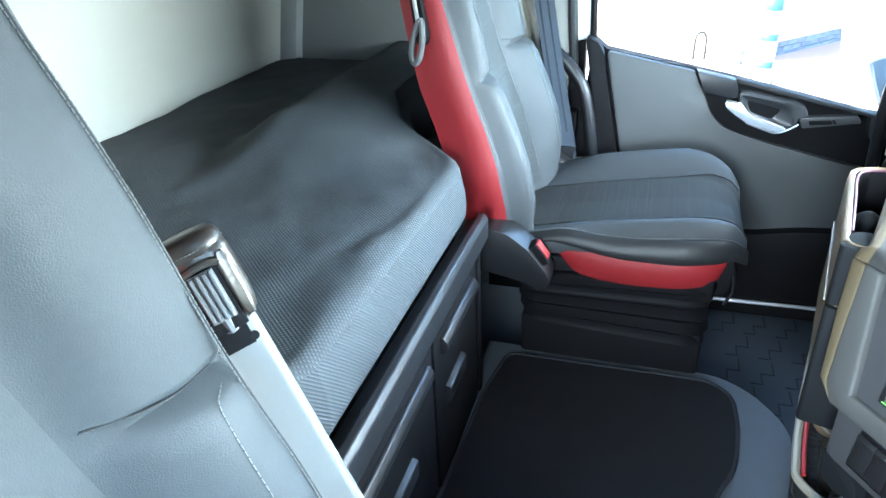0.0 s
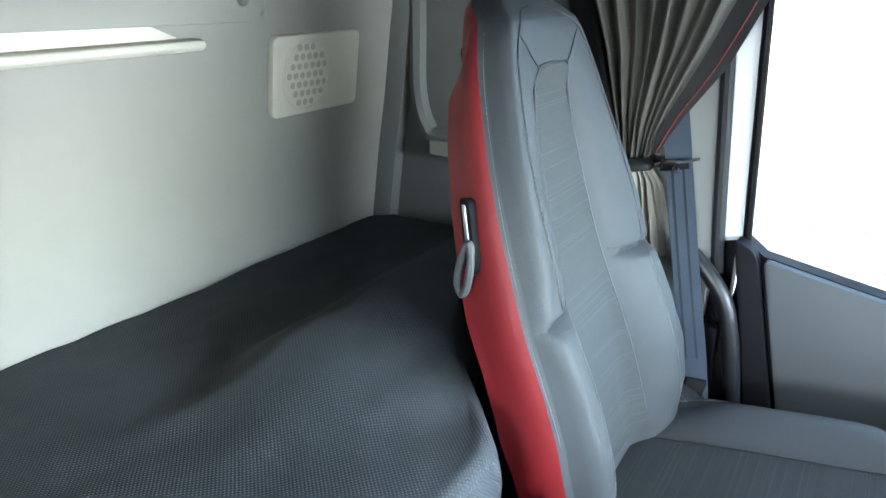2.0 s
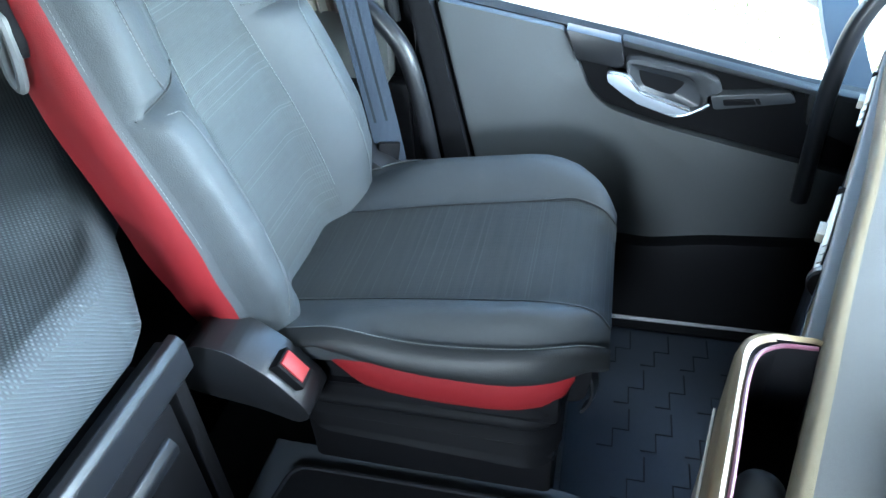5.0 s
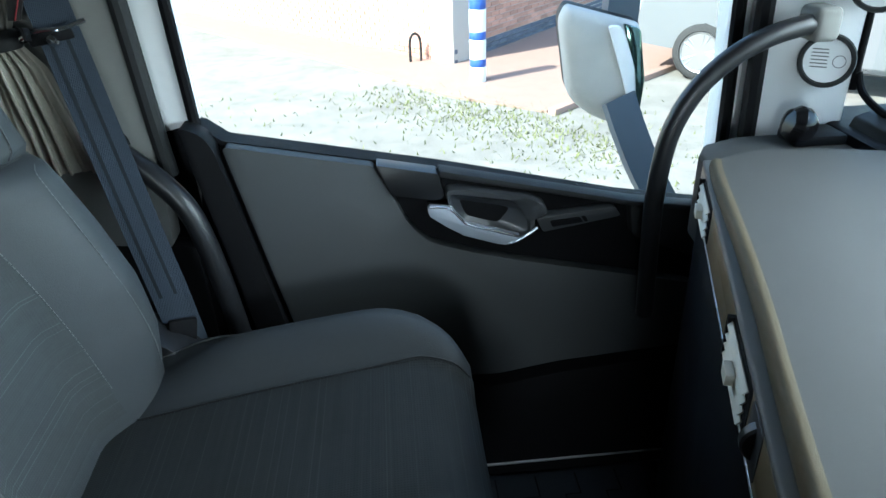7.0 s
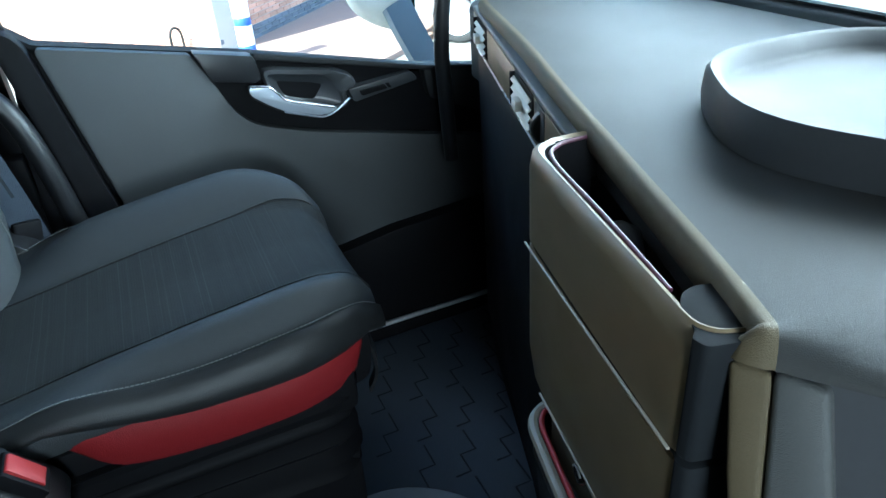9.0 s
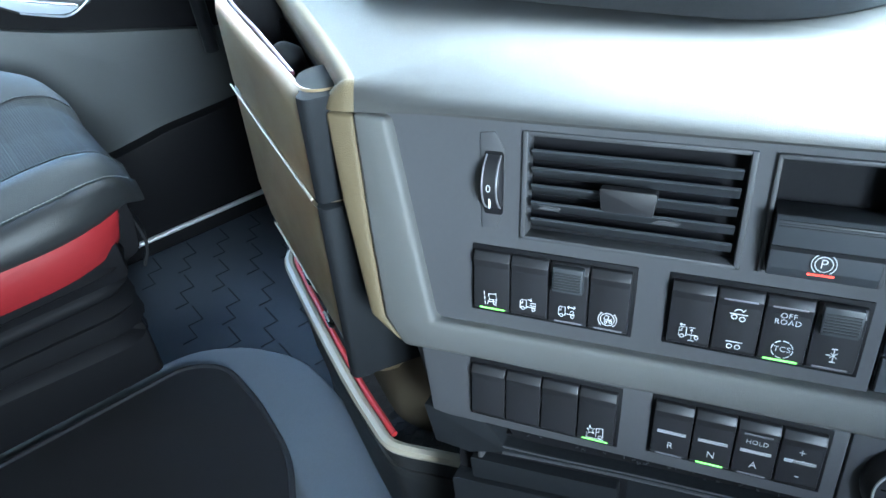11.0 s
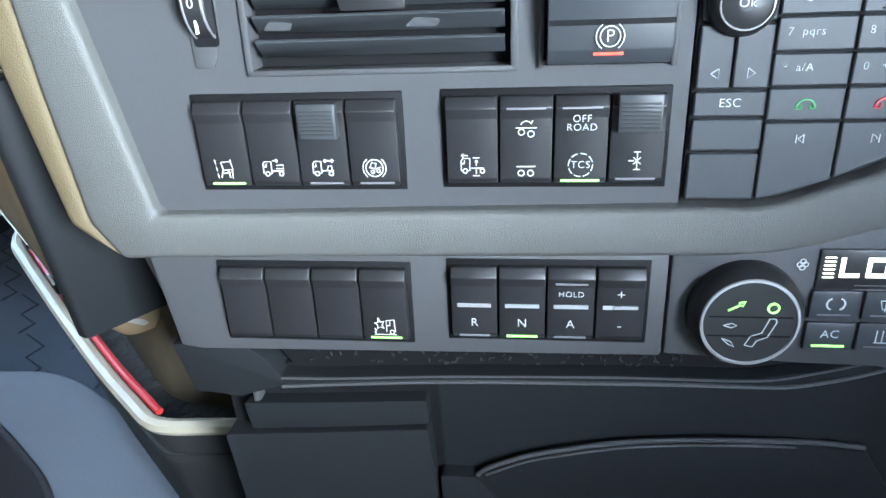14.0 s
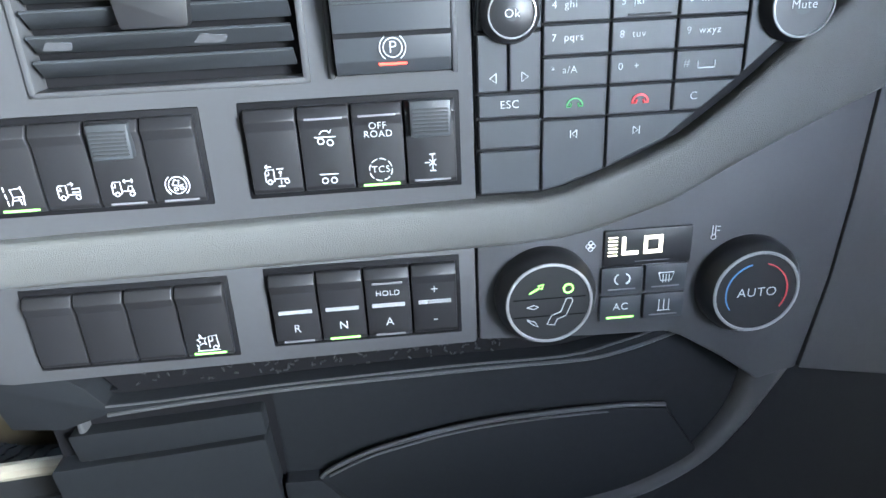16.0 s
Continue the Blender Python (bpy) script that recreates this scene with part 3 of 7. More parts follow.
part("handle_surround", loft([loop(bowl_out, YD + 0.01), loop(bowl_out, YD - 0.020), loop([(a[0] * 0.85 + b[0] * 0.15, a[1] * 0.85 + b[1] * 0.15) for a, b in zip(bowl_out, bowl_lip)], YD - 0.026),
                              loop([(a[0] * 0.3 + b[0] * 0.7, a[1] * 0.3 + b[1] * 0.7) for a, b in zip(bowl_out, bowl_lip)], YD - 0.026), loop(bowl_lip, YD - 0.020)], caps=False), M_BOWL, door, "grey moulded handle surround", smooth=50)
part("handle_bowl", loft([loop(bowl_lip, YD - 0.0215), loop([(a[0] * 0.6 + b[0] * 0.4, a[1] * 0.6 + b[1] * 0.4) for a, b in zip(bowl_lip, bowl_in)], YD - 0.014), loop(bowl_in, YD - 0.0065)], caps=False), M_BOWL, door, "grey handle bowl", smooth=60)
part("bowl_back", loft([loop(bowl_in, YD - 0.0070), loop(bowl_in, YD + 0.004)]), M_BLACK, door)
grip = [(0.183, 0.826), (0.187, 0.8305), (0.222, 0.825), (0.236, 0.806), (0.247, 0.795), (0.334, 0.766), (0.335, 0.762), (0.318, 0.756), (0.300, 0.757), (0.240, 0.776), (0.213, 0.793), (0.186, 0.814)]
part("door_handle", prism(rounded(grip, 0.003, 3), "y", YD - 0.042, YD - 0.028, 0.0018, 2), M_HANDLE, door, "satin silver pull handle")
# chrome strip added to draw the highlight along the grip's top
part("grip_edge", tube([(x, YD - 0.0405, z) for x, z in ((0.187, 0.8300), (0.218, 0.8250), (0.236, 0.8055), (0.248, 0.7945), (0.290, 0.7800), (0.333, 0.7655))], 0.0022, 8, 5), M_CHROME, door, "chrome strip drawing the handle's top highlight")
part("grip_rim", tube([(x, YD - 0.030, z) for x, z in ((0.240, 0.772), (0.300, 0.7510), (0.320, 0.7495), (0.340, 0.757), (0.366, 0.7745))], 0.0022, 8, 5), M_HANDLE, door, "bright lower rim of the handle bowl")
part("handle_underlip", prism(rounded([(x + 0.0, z - 0.007) for x, z in grip], 0.006, 3), "y", YD - 0.027, YD + 0.0, 0.003), M_DARK, door)
sw = part("switch_panel", prism(rounded([(0.366, 0.790), (0.497, 0.802), (0.509, 0.784), (0.376, 0.763)], 0.006), "y", YD - 0.027, YD + 0.01, 0.003), M_BOWL, door)
part("window_switch", prism(rounded([(0.387, 0.784), (0.438, 0.788), (0.444, 0.779), (0.391, 0.7735)], 0.003), "y", YD - 0.031, YD - 0.02, 0.002), M_BLACK, sw)
part("window_switch", prism(rounded([(0.440, 0.7885), (0.447, 0.789), (0.452, 0.780), (0.446, 0.7795)], 0.001), "y", YD - 0.031, YD - 0.02, 0.001), M_BLACK, sw)
part("door_pocket", prism(rounded([(-0.02, 0.42), (0.16, 0.47), (0.30, 0.46), (0.42, 0.48), (0.72, 0.50), (0.72, 0.26), (-0.02, 0.26)], 0.02), "y", YD - 0.05, YD + 0.01, 0.008), M_BLACK, door)
part("door_sill", tube([(0.0, 1.902, 0.216), (0.35, 1.900, 0.221), (0.75, 1.898, 0.226)], 0.006, 8, 4), M_SILVER, door, "bare metal sill edge")

# ---- pillar behind the door ----
pil = thing("pillar_trim", (-0.35, DOOR, FLOOR), "pale grey trimmed pillar behind the passenger door", "pillar", kind="structure")
part("backing", box(-0.50, -0.19, DOOR + 0.035, DOOR + 0.08, 0.11, 2.16), M_BLACK, pil)
part("upper_trim", prism(rounded([(-0.46, 0.80), (-0.235, 0.775), (-0.225, 0.96), (-0.262, 1.78), (-0.46, 1.78)], 0.01), "y", DOOR - 0.012, DOOR + 0.036, 0.006), M_SIDE, pil)
part("lower_trim", prism([(-0.46, 0.12), (-0.20, 0.12), (-0.20, 0.77), (-0.46, 0.795)], "y", DOOR - 0.004, DOOR + 0.034, 0.004), M_BLACK, pil)
part("door_seal", tube([(-0.215, DOOR - 0.004, 0.90), (-0.222, DOOR - 0.006, 1.0), (-0.240, DOOR - 0.006, 1.32), (-0.262, DOOR - 0.004, 1.72)], 0.0135, 10, 5), M_DARK, pil)
rail = thing("entry_rail", (-0.17, 1.86, 0.5), "black curved entry rail beside the seat", "rail")
part("bar", tube([(-0.285, 1.885, 0.955), (-0.262, 1.872, 0.945), (-0.222, 1.862, 0.91), (-0.185, 1.855, 0.86), (-0.165, 1.85, 0.79), (-0.150, 1.85, 0.69), (-0.138, 1.855, 0.56), (-0.135, 1.86, 0.48)], 0.0175, 14, 6), M_SATIN, rail)
part("flange", lathe([(0.0, 0.008), (0.024, 0.006), (0.026, 0.0), (0.026, -0.006)], 18, m=Matrix.Translation((-0.287, 1.894, 0.957)) @ Euler((radians(90), 0, 0)).to_matrix().to_4x4()), M_BLACK, rail)
part("flange", lathe([(0.0, 0.008), (0.024, 0.006), (0.026, 0.0), (0.026, -0.04)], 18, m=Matrix.Translation((-0.135, 1.862, 0.485))), M_BLACK, rail)

belt = thing("seat_belt", (-0.28, 1.77, 1.14), "grey seat belt hanging from a chrome guide", "seat belt")
wd = Vector((0.86, 0.5, 0.0))
BELT_RUN = [(-0.395, 1.886, 1.75), (-0.365, 1.886, 1.45), (-0.332, 1.880, 1.26), (-0.306, 1.862, 1.130), (-0.275, 1.836, 0.98), (-0.243, 1.806, 0.84), (-0.222, 1.788, 0.75), (-0.205, 1.773, 0.66)]
part("webbing", strap(BELT_RUN, wd, 0.046, 0.002), M_BELT, belt)
part("webbing_return", strap([Vector(p) + Vector((0.005, 0.009, 0)) for p in BELT_RUN], wd, 0.046, 0.002), M_BELT, belt)
M_STRIPE = mat("dark_belt_stripe", (0.010, 0.012, 0.016), 0.8, spec=0.2)
for o_ in (-0.011, 0.011):
    so = wd.normalized() * o_ + Vector((0.5, -0.86, 0)) * 0.0009
    part("stripe", strap([Vector(p) + so for p in BELT_RUN[3:7]], wd, 0.005, 0.0016), M_STRIPE, belt)
GP = Vector((-0.306, 1.853, 1.130))
part("guide", tube([GP + Vector(p) for p in ((-0.040, -0.006, -0.004), (-0.014, -0.006, 0.006), (0.016, -0.002, 0.007), (0.042, 0.010, 0.014))], 0.0036, 8), M_CHROME, belt, "chrome belt guide")
part("guide_plate", box(-0.030, 0.026, -0.003, 0.003, -0.008, 0.008, 0.002, m=Matrix.Translation(GP + Vector((0.0, -0.002, -0.003))) @ Euler((0, radians(-8), radians(14))).to_matrix().to_4x4()), M_BLACK, belt, "black guide plate")
part("guide_pin", lathe([(0.0, 0.009), (0.006, 0.008), (0.007, 0.0), (0.006, -0.006), (0.0, -0.007)], 14, m=Matrix.Translation(GP + Vector((0.004, -0.012, -0.008))) @ Euler((radians(60), 0, 0)).to_matrix().to_4x4()), M_CHROME, belt)
part("tongue", box(-0.022, 0.022, -0.006, 0.006, -0.040, 0.024, 0.005, m=Matrix.Translation((-0.209, 1.772, 0.692)) @ Euler((0, radians(12), radians(30))).to_matrix().to_4x4()), M_BLACK, belt)

# ---- curtain ----
M_HEM = mat("dark_hem_cloth", (0.032, 0.031, 0.031), 0.85, spec=0.2, grain=0.1, grain_scale=300, bump=0.3, bump_scale=900)
M_HEMRED = mat("dark_red_thread", (0.22, 0.02, 0.025), 0.7)
M_TAIL = mat("pale_cream_cloth", (0.30, 0.275, 0.235), 0.85, spec=0.2, grain=0.1, grain_scale=300, bump=0.4, weave=("Z", 220, "X", 0.3), stain=0.1)
cur = thing("curtain", (-0.38, 1.86, 1.12), "taupe pleated cab curtain gathered by a dark tie band", "curtain")


def curtain_at(u, v):
    z = lerp(v, [0, 0.72, 1], [1.98, 1.125, 0.93])
    lo = lerp(z, [0.93, 1.0, 1.08, 1.125, 1.18, 1.35, 1.515, 1.98], [-0.438, -0.436, -0.434, -0.428, -0.432, -0.475, -0.531, -0.64])
    hi = lerp(z, [0.93, 1.0, 1.085, 1.125, 1.18, 1.23, 1.35, 1.515, 1.98], [-0.300, -0.312, -0.335, -0.366, -0.355, -0.335, -0.275, -0.204, -0.10])
    amp = lerp(z, [0.93, 1.08, 1.125, 1.2, 1.5, 1.98], [0.016, 0.012, 0.006, 0.014, 0.029, 0.036])
    ph = 2 * math.pi * 8.0 * u + 0.9 * math.sin(5 * u + 1.5 * z)
    return (lo + (hi - lo) * u + 0.3 * amp * math.sin(2 * ph), 1.862 + amp * math.sin(ph) * (0.7 + 0.3 * math.sin(13 * u)) + 0.010 * noise.noise((u * 6, z * 4, 0)), z)


part("cloth", sheet(lambda u, v: curtain_at(u, v * 0.72), 110, 36, 0.0012), M_CURTAIN, cur, smooth=80)
part("tail", sheet(lambda u, v: curtain_at(u, 0.72 + 0.28 * v), 110, 14, 0.0012), M_TAIL, cur, "pale cream cloth tail below the band", smooth=80)
part("border", sheet(lambda u, v: tuple(Vector(curtain_at(1.0, v * 0.70)) + Vector((0.002 + 0.058 * u * lerp(v, [0, 0.8, 1], [1, 0.9, 0.3]), -0.012 - 0.004 * u, 0))), 3, 30, 0.002), M_HEM, cur, "dark hem band", smooth=80)
part("border_thread", tube([Vector(curtain_at(1.0, v * 0.70)) + Vector((0.040 * lerp(v, [0, 0.8, 1], [1, 0.9, 0.3]), -0.0175, 0)) for v in np.linspace(0, 1, 12)], 0.0009, 6, 3), M_HEMRED, cur, "red thread line")
part("lining", sheet(lambda u, v: (lerp(v, [0, 1], [-0.64, -0.44]) - 0.05 + 0.085 * u, 1.885 - 0.03 * math.sin(math.pi * u) + 0.006 * math.sin(9 * u + 5 * v), lerp(v, [0, 1], [1.98, 1.15])), 14, 16, 0.002), M_BLACK, cur, "dark curtain lining", smooth=80)
part("tie_band", loft([[(-0.397 + (0.042 + o) * math.cos(a), 1.862 + (0.024 + o) * math.sin(a), z + 0.004 * math.cos(a)) for a in np.linspace(0, 2 * math.pi, 20, endpoint=False)] for o, z in ((0.0, 1.108), (0.003, 1.112), (0.003, 1.131), (0.0, 1.135))], caps=False), M_DARK, cur, "dark tie band", smooth=50)
part("tie_strap", strap([(-0.36, 1.862, 1.125), (-0.335, 1.85, 1.13), (-0.318, 1.80, 1.14)], (0, 0, 1), 0.016, 0.003), M_BLACK, cur)

# ---- floor coverings ----
M_HEMBLACK = mat("black_overlock_thread", (0.020, 0.021, 0.024), 0.8, spec=0.25, bump=0.5, bump_scale=900)
solo("tunnel_cover", prism(rounded([(-0.32, 0.42), (0.30, 0.42), (0.33, 0.90), (0.335, 1.19), (0.27, 1.285), (0.20, 1.328), (-0.32, 1.338)], [0, 0, 0.05, 0.08, 0.05, 0.05, 0]), "z", FLOOR + 0.001, 0.362, 0.012, 3), M_FLOOR, "dusty grey rubber-covered engine tunnel", "floor cover", "structure")
carpet = thing("carpet_mat", (0, 0.95, 0.363), "black carpet floor mat with stitched edge", "mat")
CARPET = rounded([(-0.300, 0.50), (0.16, 0.50), (0.180, 0.95), (0.222, 1.03), (0.234, 1.15), (0.230, 1.245), (0.185, 1.287), (-0.262, 1.284), (-0.285, 1.14)], [0.04, 0.04, 0.04, 0.04, 0.03, 0.045, 0.045, 0.03, 0.05], 5)
part("mat_face", prism(CARPET, "z", 0.363, 0.373, 0.004), M_CARPET, carpet)
part("edge_binding", tube([(x, y, 0.372) for x, y in CARPET], 0.0045, 6, 1, closed=True, smooth_path=False), M_HEMBLACK, carpet, "black overlocked edge")
M_GROOVE = mat("dark_blue_groove", (0.014, 0.018, 0.025), 0.6, spec=0.3)
rub = thing("rubber_mat", (0.5, 1.7, FLOOR), "dark blue-grey rubber footwell mat with stepped grooves", "mat")
part("sheet", prism(rounded([(0.17, 1.30), (0.70, 1.20), (0.78, 1.905), (0.17, 1.905)], 0.02), "z", FLOOR + 0.001, FLOOR + 0.007, 0.002), M_RUBBER, rub)
for i in range(5):
    for j in range(5):
        x0, y0 = 0.235 + 0.085 * i + 0.03 * (j % 2), 1.334 + 0.115 * j
        part("groove", tube([(x0, y0, FLOOR + 0.0068), (x0 + 0.03, y0, FLOOR + 0.0068), (x0 + 0.03, y0 + 0.045, FLOOR + 0.0068), (x0 + 0.062, y0 + 0.045, FLOOR + 0.0068), (x0 + 0.062, y0 + 0.10, FLOOR + 0.0068)], 0.0022, 4, 1, smooth_path=False), M_GROOVE, rub)

# ---- front: windscreen, unseen header, pillars ----
front = thing("windscreen_frame", (0.86, MID, 0.9), "cab front frame round the windscreen", "frame", kind="structure")
# unseen header, brought down low to block steep sky light
part("header", box(0.50, 0.95, DDOOR, DOOR, 1.36, 2.16, 0.02), M_SIDE, front)
part("scuttle", box(0.80, 0.95, DDOOR, DOOR, 0.11, 0.946, 0.01), M_BLACK, front)
ws = part("pane", prism([(DDOOR + 0.03, 0.94), (DOOR - 0.03, 0.94), (DOOR - 0.05, 1.82), (DDOOR + 0.05, 1.82)], "x", 0.885, 0.890), M_GLASS, front, "clear windscreen glass")
ws.visible_shadow = False
for s, y in ((1, DOOR), (-1, DDOOR)):
    part("pillar", prism([(0.70, y + s * 0.03), (0.70, y - s * 0.03), (0.76, y - s * 0.062), (0.822, y - s * 0.078), (0.845, y - s * 0.02), (0.845, y + s * 0.03)], "z", 0.80, 1.85, 0.006), M_WHITE, front, "white windscreen pillar")
    part("screen_seal", tube([(0.828, y - s * 0.076, 1.80), (0.828, y - s * 0.076, 1.06), (0.830, y - s * 0.080, 1.02), (0.836, y - s * 0.092, 0.992), (0.848, y - s * 0.125, 0.972), (0.860, y - s * 0.16, 0.962)], 0.0055, 8, 6), M_BLACK, front)
    part("pillar_seal", tube([(0.702, y - s * 0.03, 0.86), (0.690, y - s * 0.03, 1.25), (0.675, y - s * 0.03, 1.75)], 0.014, 8, 4), M_BLACK, front)

# ---- seats ----
M_LEVER = mat("satin_grey_lever", (0.085, 0.088, 0.090), 0.36, spec=0.4, grain=0.05, grain_scale=200, rough_var=0.08)


def stitches(pts, r=0.0007, pitch=0.0050):
    """A row of short thread stitches along a line."""
    line = curve_points(pts, 26)
    bms, run, start = [], 0.0, line[0]
    for a, b in zip(line, line[1:]):
        run += (b - a).length
        if run >= pitch:
            d = (b - start)
            bms.append(tube([start + d * 0.12, start + d * 0.85], r, 4, 1, smooth_path=False))
            start, run = b, 0.0
    return joined(*bms)


def seat(name, yc, s, label):
    """An air-suspended cab seat; s is +1 where the side towards the cab's middle has the smaller y."""
    T = thing(name, (-0.03, yc, FLOOR), label, "seat", "cab seats")

    def Y(v):
        return yc + s * v

    lean = -0.235

    def xf(z):
        return -0.336 + lean * (z - 1.014)

    # backrest: rings at heights
    ZS = [0.655, 0.70, 0.76, 0.84, 0.92, 0.98, 1.005, 1.014, 1.03, 1.06, 1.12, 1.18, 1.24, 1.30, 1.35, 1.39, 1.42, 1.430, 1.438, 1.443, 1.447, 1.450, 1.4525, 1.4540, 1.4546]

    ZS = sorted(set(ZS + [round(z, 4) for z in np.linspace(0.655, 1.45, 50)]))

    def hw(z):
        """Half the width: broad at the shoulders, drawn in to a narrow head."""
        if name == "driver_seat":
            return 0.219 * math.sqrt(1 - ((z - 1.28) / 0.175) ** 2.3) if z > 1.28 else lerp(z, [0.65, 0.72, 0.80, 0.95, 1.12, 1.20, 1.28], [0.212, 0.232, 0.244, 0.240, 0.236, 0.231, 0.219])
        zs = [0.65, 0.72, 0.80, 0.95, 1.03, 1.15, 1.23, 1.30, 1.35, 1.39, 1.415, 1.435, 1.446, 1.4546]
        hs = [0.212, 0.232, 0.244, 0.242, 0.239, 0.223, 0.205, 0.184, 0.169, 0.151, 0.134, 0.112, 0.092, 0.060]
        k = 0.02 * (1 - smoothstep(1.36, 1.43, z))
        return sum(lerp(z + k * d, zs, hs) for d in (-1, -0.5, 0, 0.5, 1)) / 5

    def bulge(z):
        """How far the side bolsters stand before the middle."""
        return lerp(z, [0.65, 0.70, 0.76, 0.84, 0.92, 0.98, 1.004, 1.014, 1.026, 1.10, 1.25, 1.40, 1.47], [0.035, 0.046, 0.064, 0.070, 0.060, 0.048, 0.040, 0.022, 0.030, 0.030, 0.014, 0.004, 0.0])

    def front(v, z):
        """x of the front face at v of the half width, -1 to 1."""
        a = abs(v)
        b = bulge(z)
        even = lerp(z, [0.65, 0.75, 0.84, 0.92, 1.0, 1.10, 1.25, 1.40, 1.47], [0.035, 0.055, 0.060, 0.054, 0.042, 0.031, 0.014, 0.004, 0.0])
        b = (b + (even - b) * smoothstep(0.86, 0.97, a)) * smoothstep(0.36, 0.78, a)
        edge = -0.045 * smoothstep(0.84, 1.0, a) ** 2
        top = -0.034 * smoothstep(1.405, 1.458, z) ** 1.5
        mid = -0.018 * (1 - smoothstep(0.30, 0.55, a)) * (1 - smoothstep(1.30, 1.36, z))
        return xf(z) + b + edge + top + mid - 0.006 * math.exp(-((z - 1.014) / 0.006) ** 2) * smoothstep(0.4, 0.55, a) * (1 - smoothstep(0.86, 0.97, a))

    def depth(z):
        return lerp(z, [0.65, 0.72, 0.83, 0.99, 1.16, 1.26, 1.32, 1.39, 1.42, 1.462], [0.085, 0.096, 0.110, 0.110, 0.094, 0.082, 0.072, 0.052, 0.043, 0.032] if name == "passenger_seat" else [0.085, 0.100, 0.122, 0.134, 0.124, 0.112, 0.100, 0.09, 0.086, 0.075])

    def taper(z, h):
        """How far the side cover draws in towards the back."""
        return min(lerp(z, [0.65, 0.95, 1.08, 1.2, 1.35], [0.014, 0.018, 0.022, 0.030, 0.032]), h * 0.4)

    def drop(z):
        """How far the head slopes down towards the back."""
        return (0.016 if name == "driver_seat" else 0.082) * smoothstep(1.28, 1.46, z)

    V = sorted(set(list(np.linspace(-1, 1, 61)) + [-0.97, 0.97]))
    # grey front skin
    bm = bmesh.new()
    grid = [[bm.verts.new((front(v, z), Y(v * hw(z)), z)) for v in V] for z in ZS]
    for a, b in zip(grid, grid[1:]):
        for i in range(len(V) - 1):
            bm.faces.new((a[i], a[i + 1], b[i + 1], b[i]))
    bm.normal_update()
    part("backrest", bm, M_LEATHER, T, "grey leather backrest with raised side bolsters", smooth=60)
    # sides in red leather and the back shell
    for q in (-1, 1):
        bm = bmesh.new()
        cols = []
        for z in ZS:
            x0, h, d = front(1, z), hw(z), depth(z)
            cols.append([bm.verts.new((x0 - d * f, Y(q * (h + 0.008 * math.sin(math.pi * min(f * 1.5, 1)) - taper(z, h) * f ** 1.4)), z - drop(z) * f ** 1.4)) for f in (0, 0.08, 0.25, 0.5, 0.75, 0.9, 1.0)])
        for a, b in zip(cols, cols[1:]):
            for i in range(6):
                bm.faces.new((a[i], a[i + 1], b[i + 1], b[i]))
        part("side_cover", bm, M_RED, T, "red leather backrest side", smooth=60)
    bm = bmesh.new()
    cols = []
    for z in ZS:
        x1 = front(1, z) - depth(z)
        h = hw(z) - taper(z, hw(z))
        cols.append([bm.verts.new((x1 - 0.028 * (1 - v * v), Y(v * h), z - drop(z))) for v in np.linspace(-1, 1, 9)])
    for a, b in zip(cols, cols[1:]):
        for i in range(8):
            bm.faces.new((a[i], a[i + 1], b[i + 1], b[i]))
    part("back_shell", bm, M_BLACK, T, smooth=60)
    bm = bmesh.new()
    ztop = ZS[-1]
    ring = [bm.verts.new((front(v, ztop) , Y(v * hw(ztop)), ztop)) for v in V] + [bm.verts.new((front(1, ztop) - depth(ztop) - 0.028 * (1 - v * v), Y(v * (hw(ztop) - taper(ztop, hw(ztop)))), ztop - drop(ztop))) for v in np.linspace(1, -1, 9)]
    bm.faces.new(ring)
    part("top_cap", bm, M_RED, T)
    # woven middle panel, narrowing to a square top with round corners
    def panel_w(z):
        return sum(lerp(z + d, [0.68, 0.80, 0.92, 1.03, 1.12, 1.22, 1.30, 1.35], [0.112, 0.113, 0.104, 0.087, 0.075, 0.067, 0.062, 0.058]) for d in (-0.03, -0.015, 0, 0.015, 0.03)) / 5

    mid = []
    for z in list(np.linspace(0.68, 1.335, 42)) + [1.339, 1.343, 1.346, 1.349, 1.351, 1.3525]:
        w = panel_w(z) * (1 - 0.32 * (max(z - 1.335, 0) / 0.0175) ** 3)
        mid.append([(front(v * w / hw(z), z) + 0.0038 - 0.0025 * abs(v) ** 8, Y(v * w), z) for v in np.linspace(-1, 1, 13)])
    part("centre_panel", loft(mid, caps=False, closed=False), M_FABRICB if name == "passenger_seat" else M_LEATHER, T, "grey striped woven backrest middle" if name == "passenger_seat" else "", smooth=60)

    def seam(pts, r=0.0022, m=M_LEATHER, nm="piping"):
        line = [(front(v / hw(z), z) + 0.001, Y(v), z) for v, z in pts]
        part(nm, stitches(line, min(r, 0.0007)) if nm == "stitching" else tube(line, r, 6, 5), m, T)

    for q in (-1, 1):
        if name == "passenger_seat":
            seam([(q * (panel_w(z) + 0.002), z) for z in (0.72, 0.80, 0.88, 0.96, 1.03, 1.10, 1.18, 1.26, 1.33)], 0.0018, M_STITCH, "stitching")
        if name == "passenger_seat" or q > 0:
            seam([(q * 0.168, 1.022), (q * 0.178, 1.04), (q * 0.176, 1.12), (q * 0.166, 1.22), (q * 0.148, 1.30), (q * 0.124, 1.375), (q * 0.098, 1.410), (q * 0.055, 1.432), (q * 0.01, 1.438)], 0.0009, M_SIDEBAND)
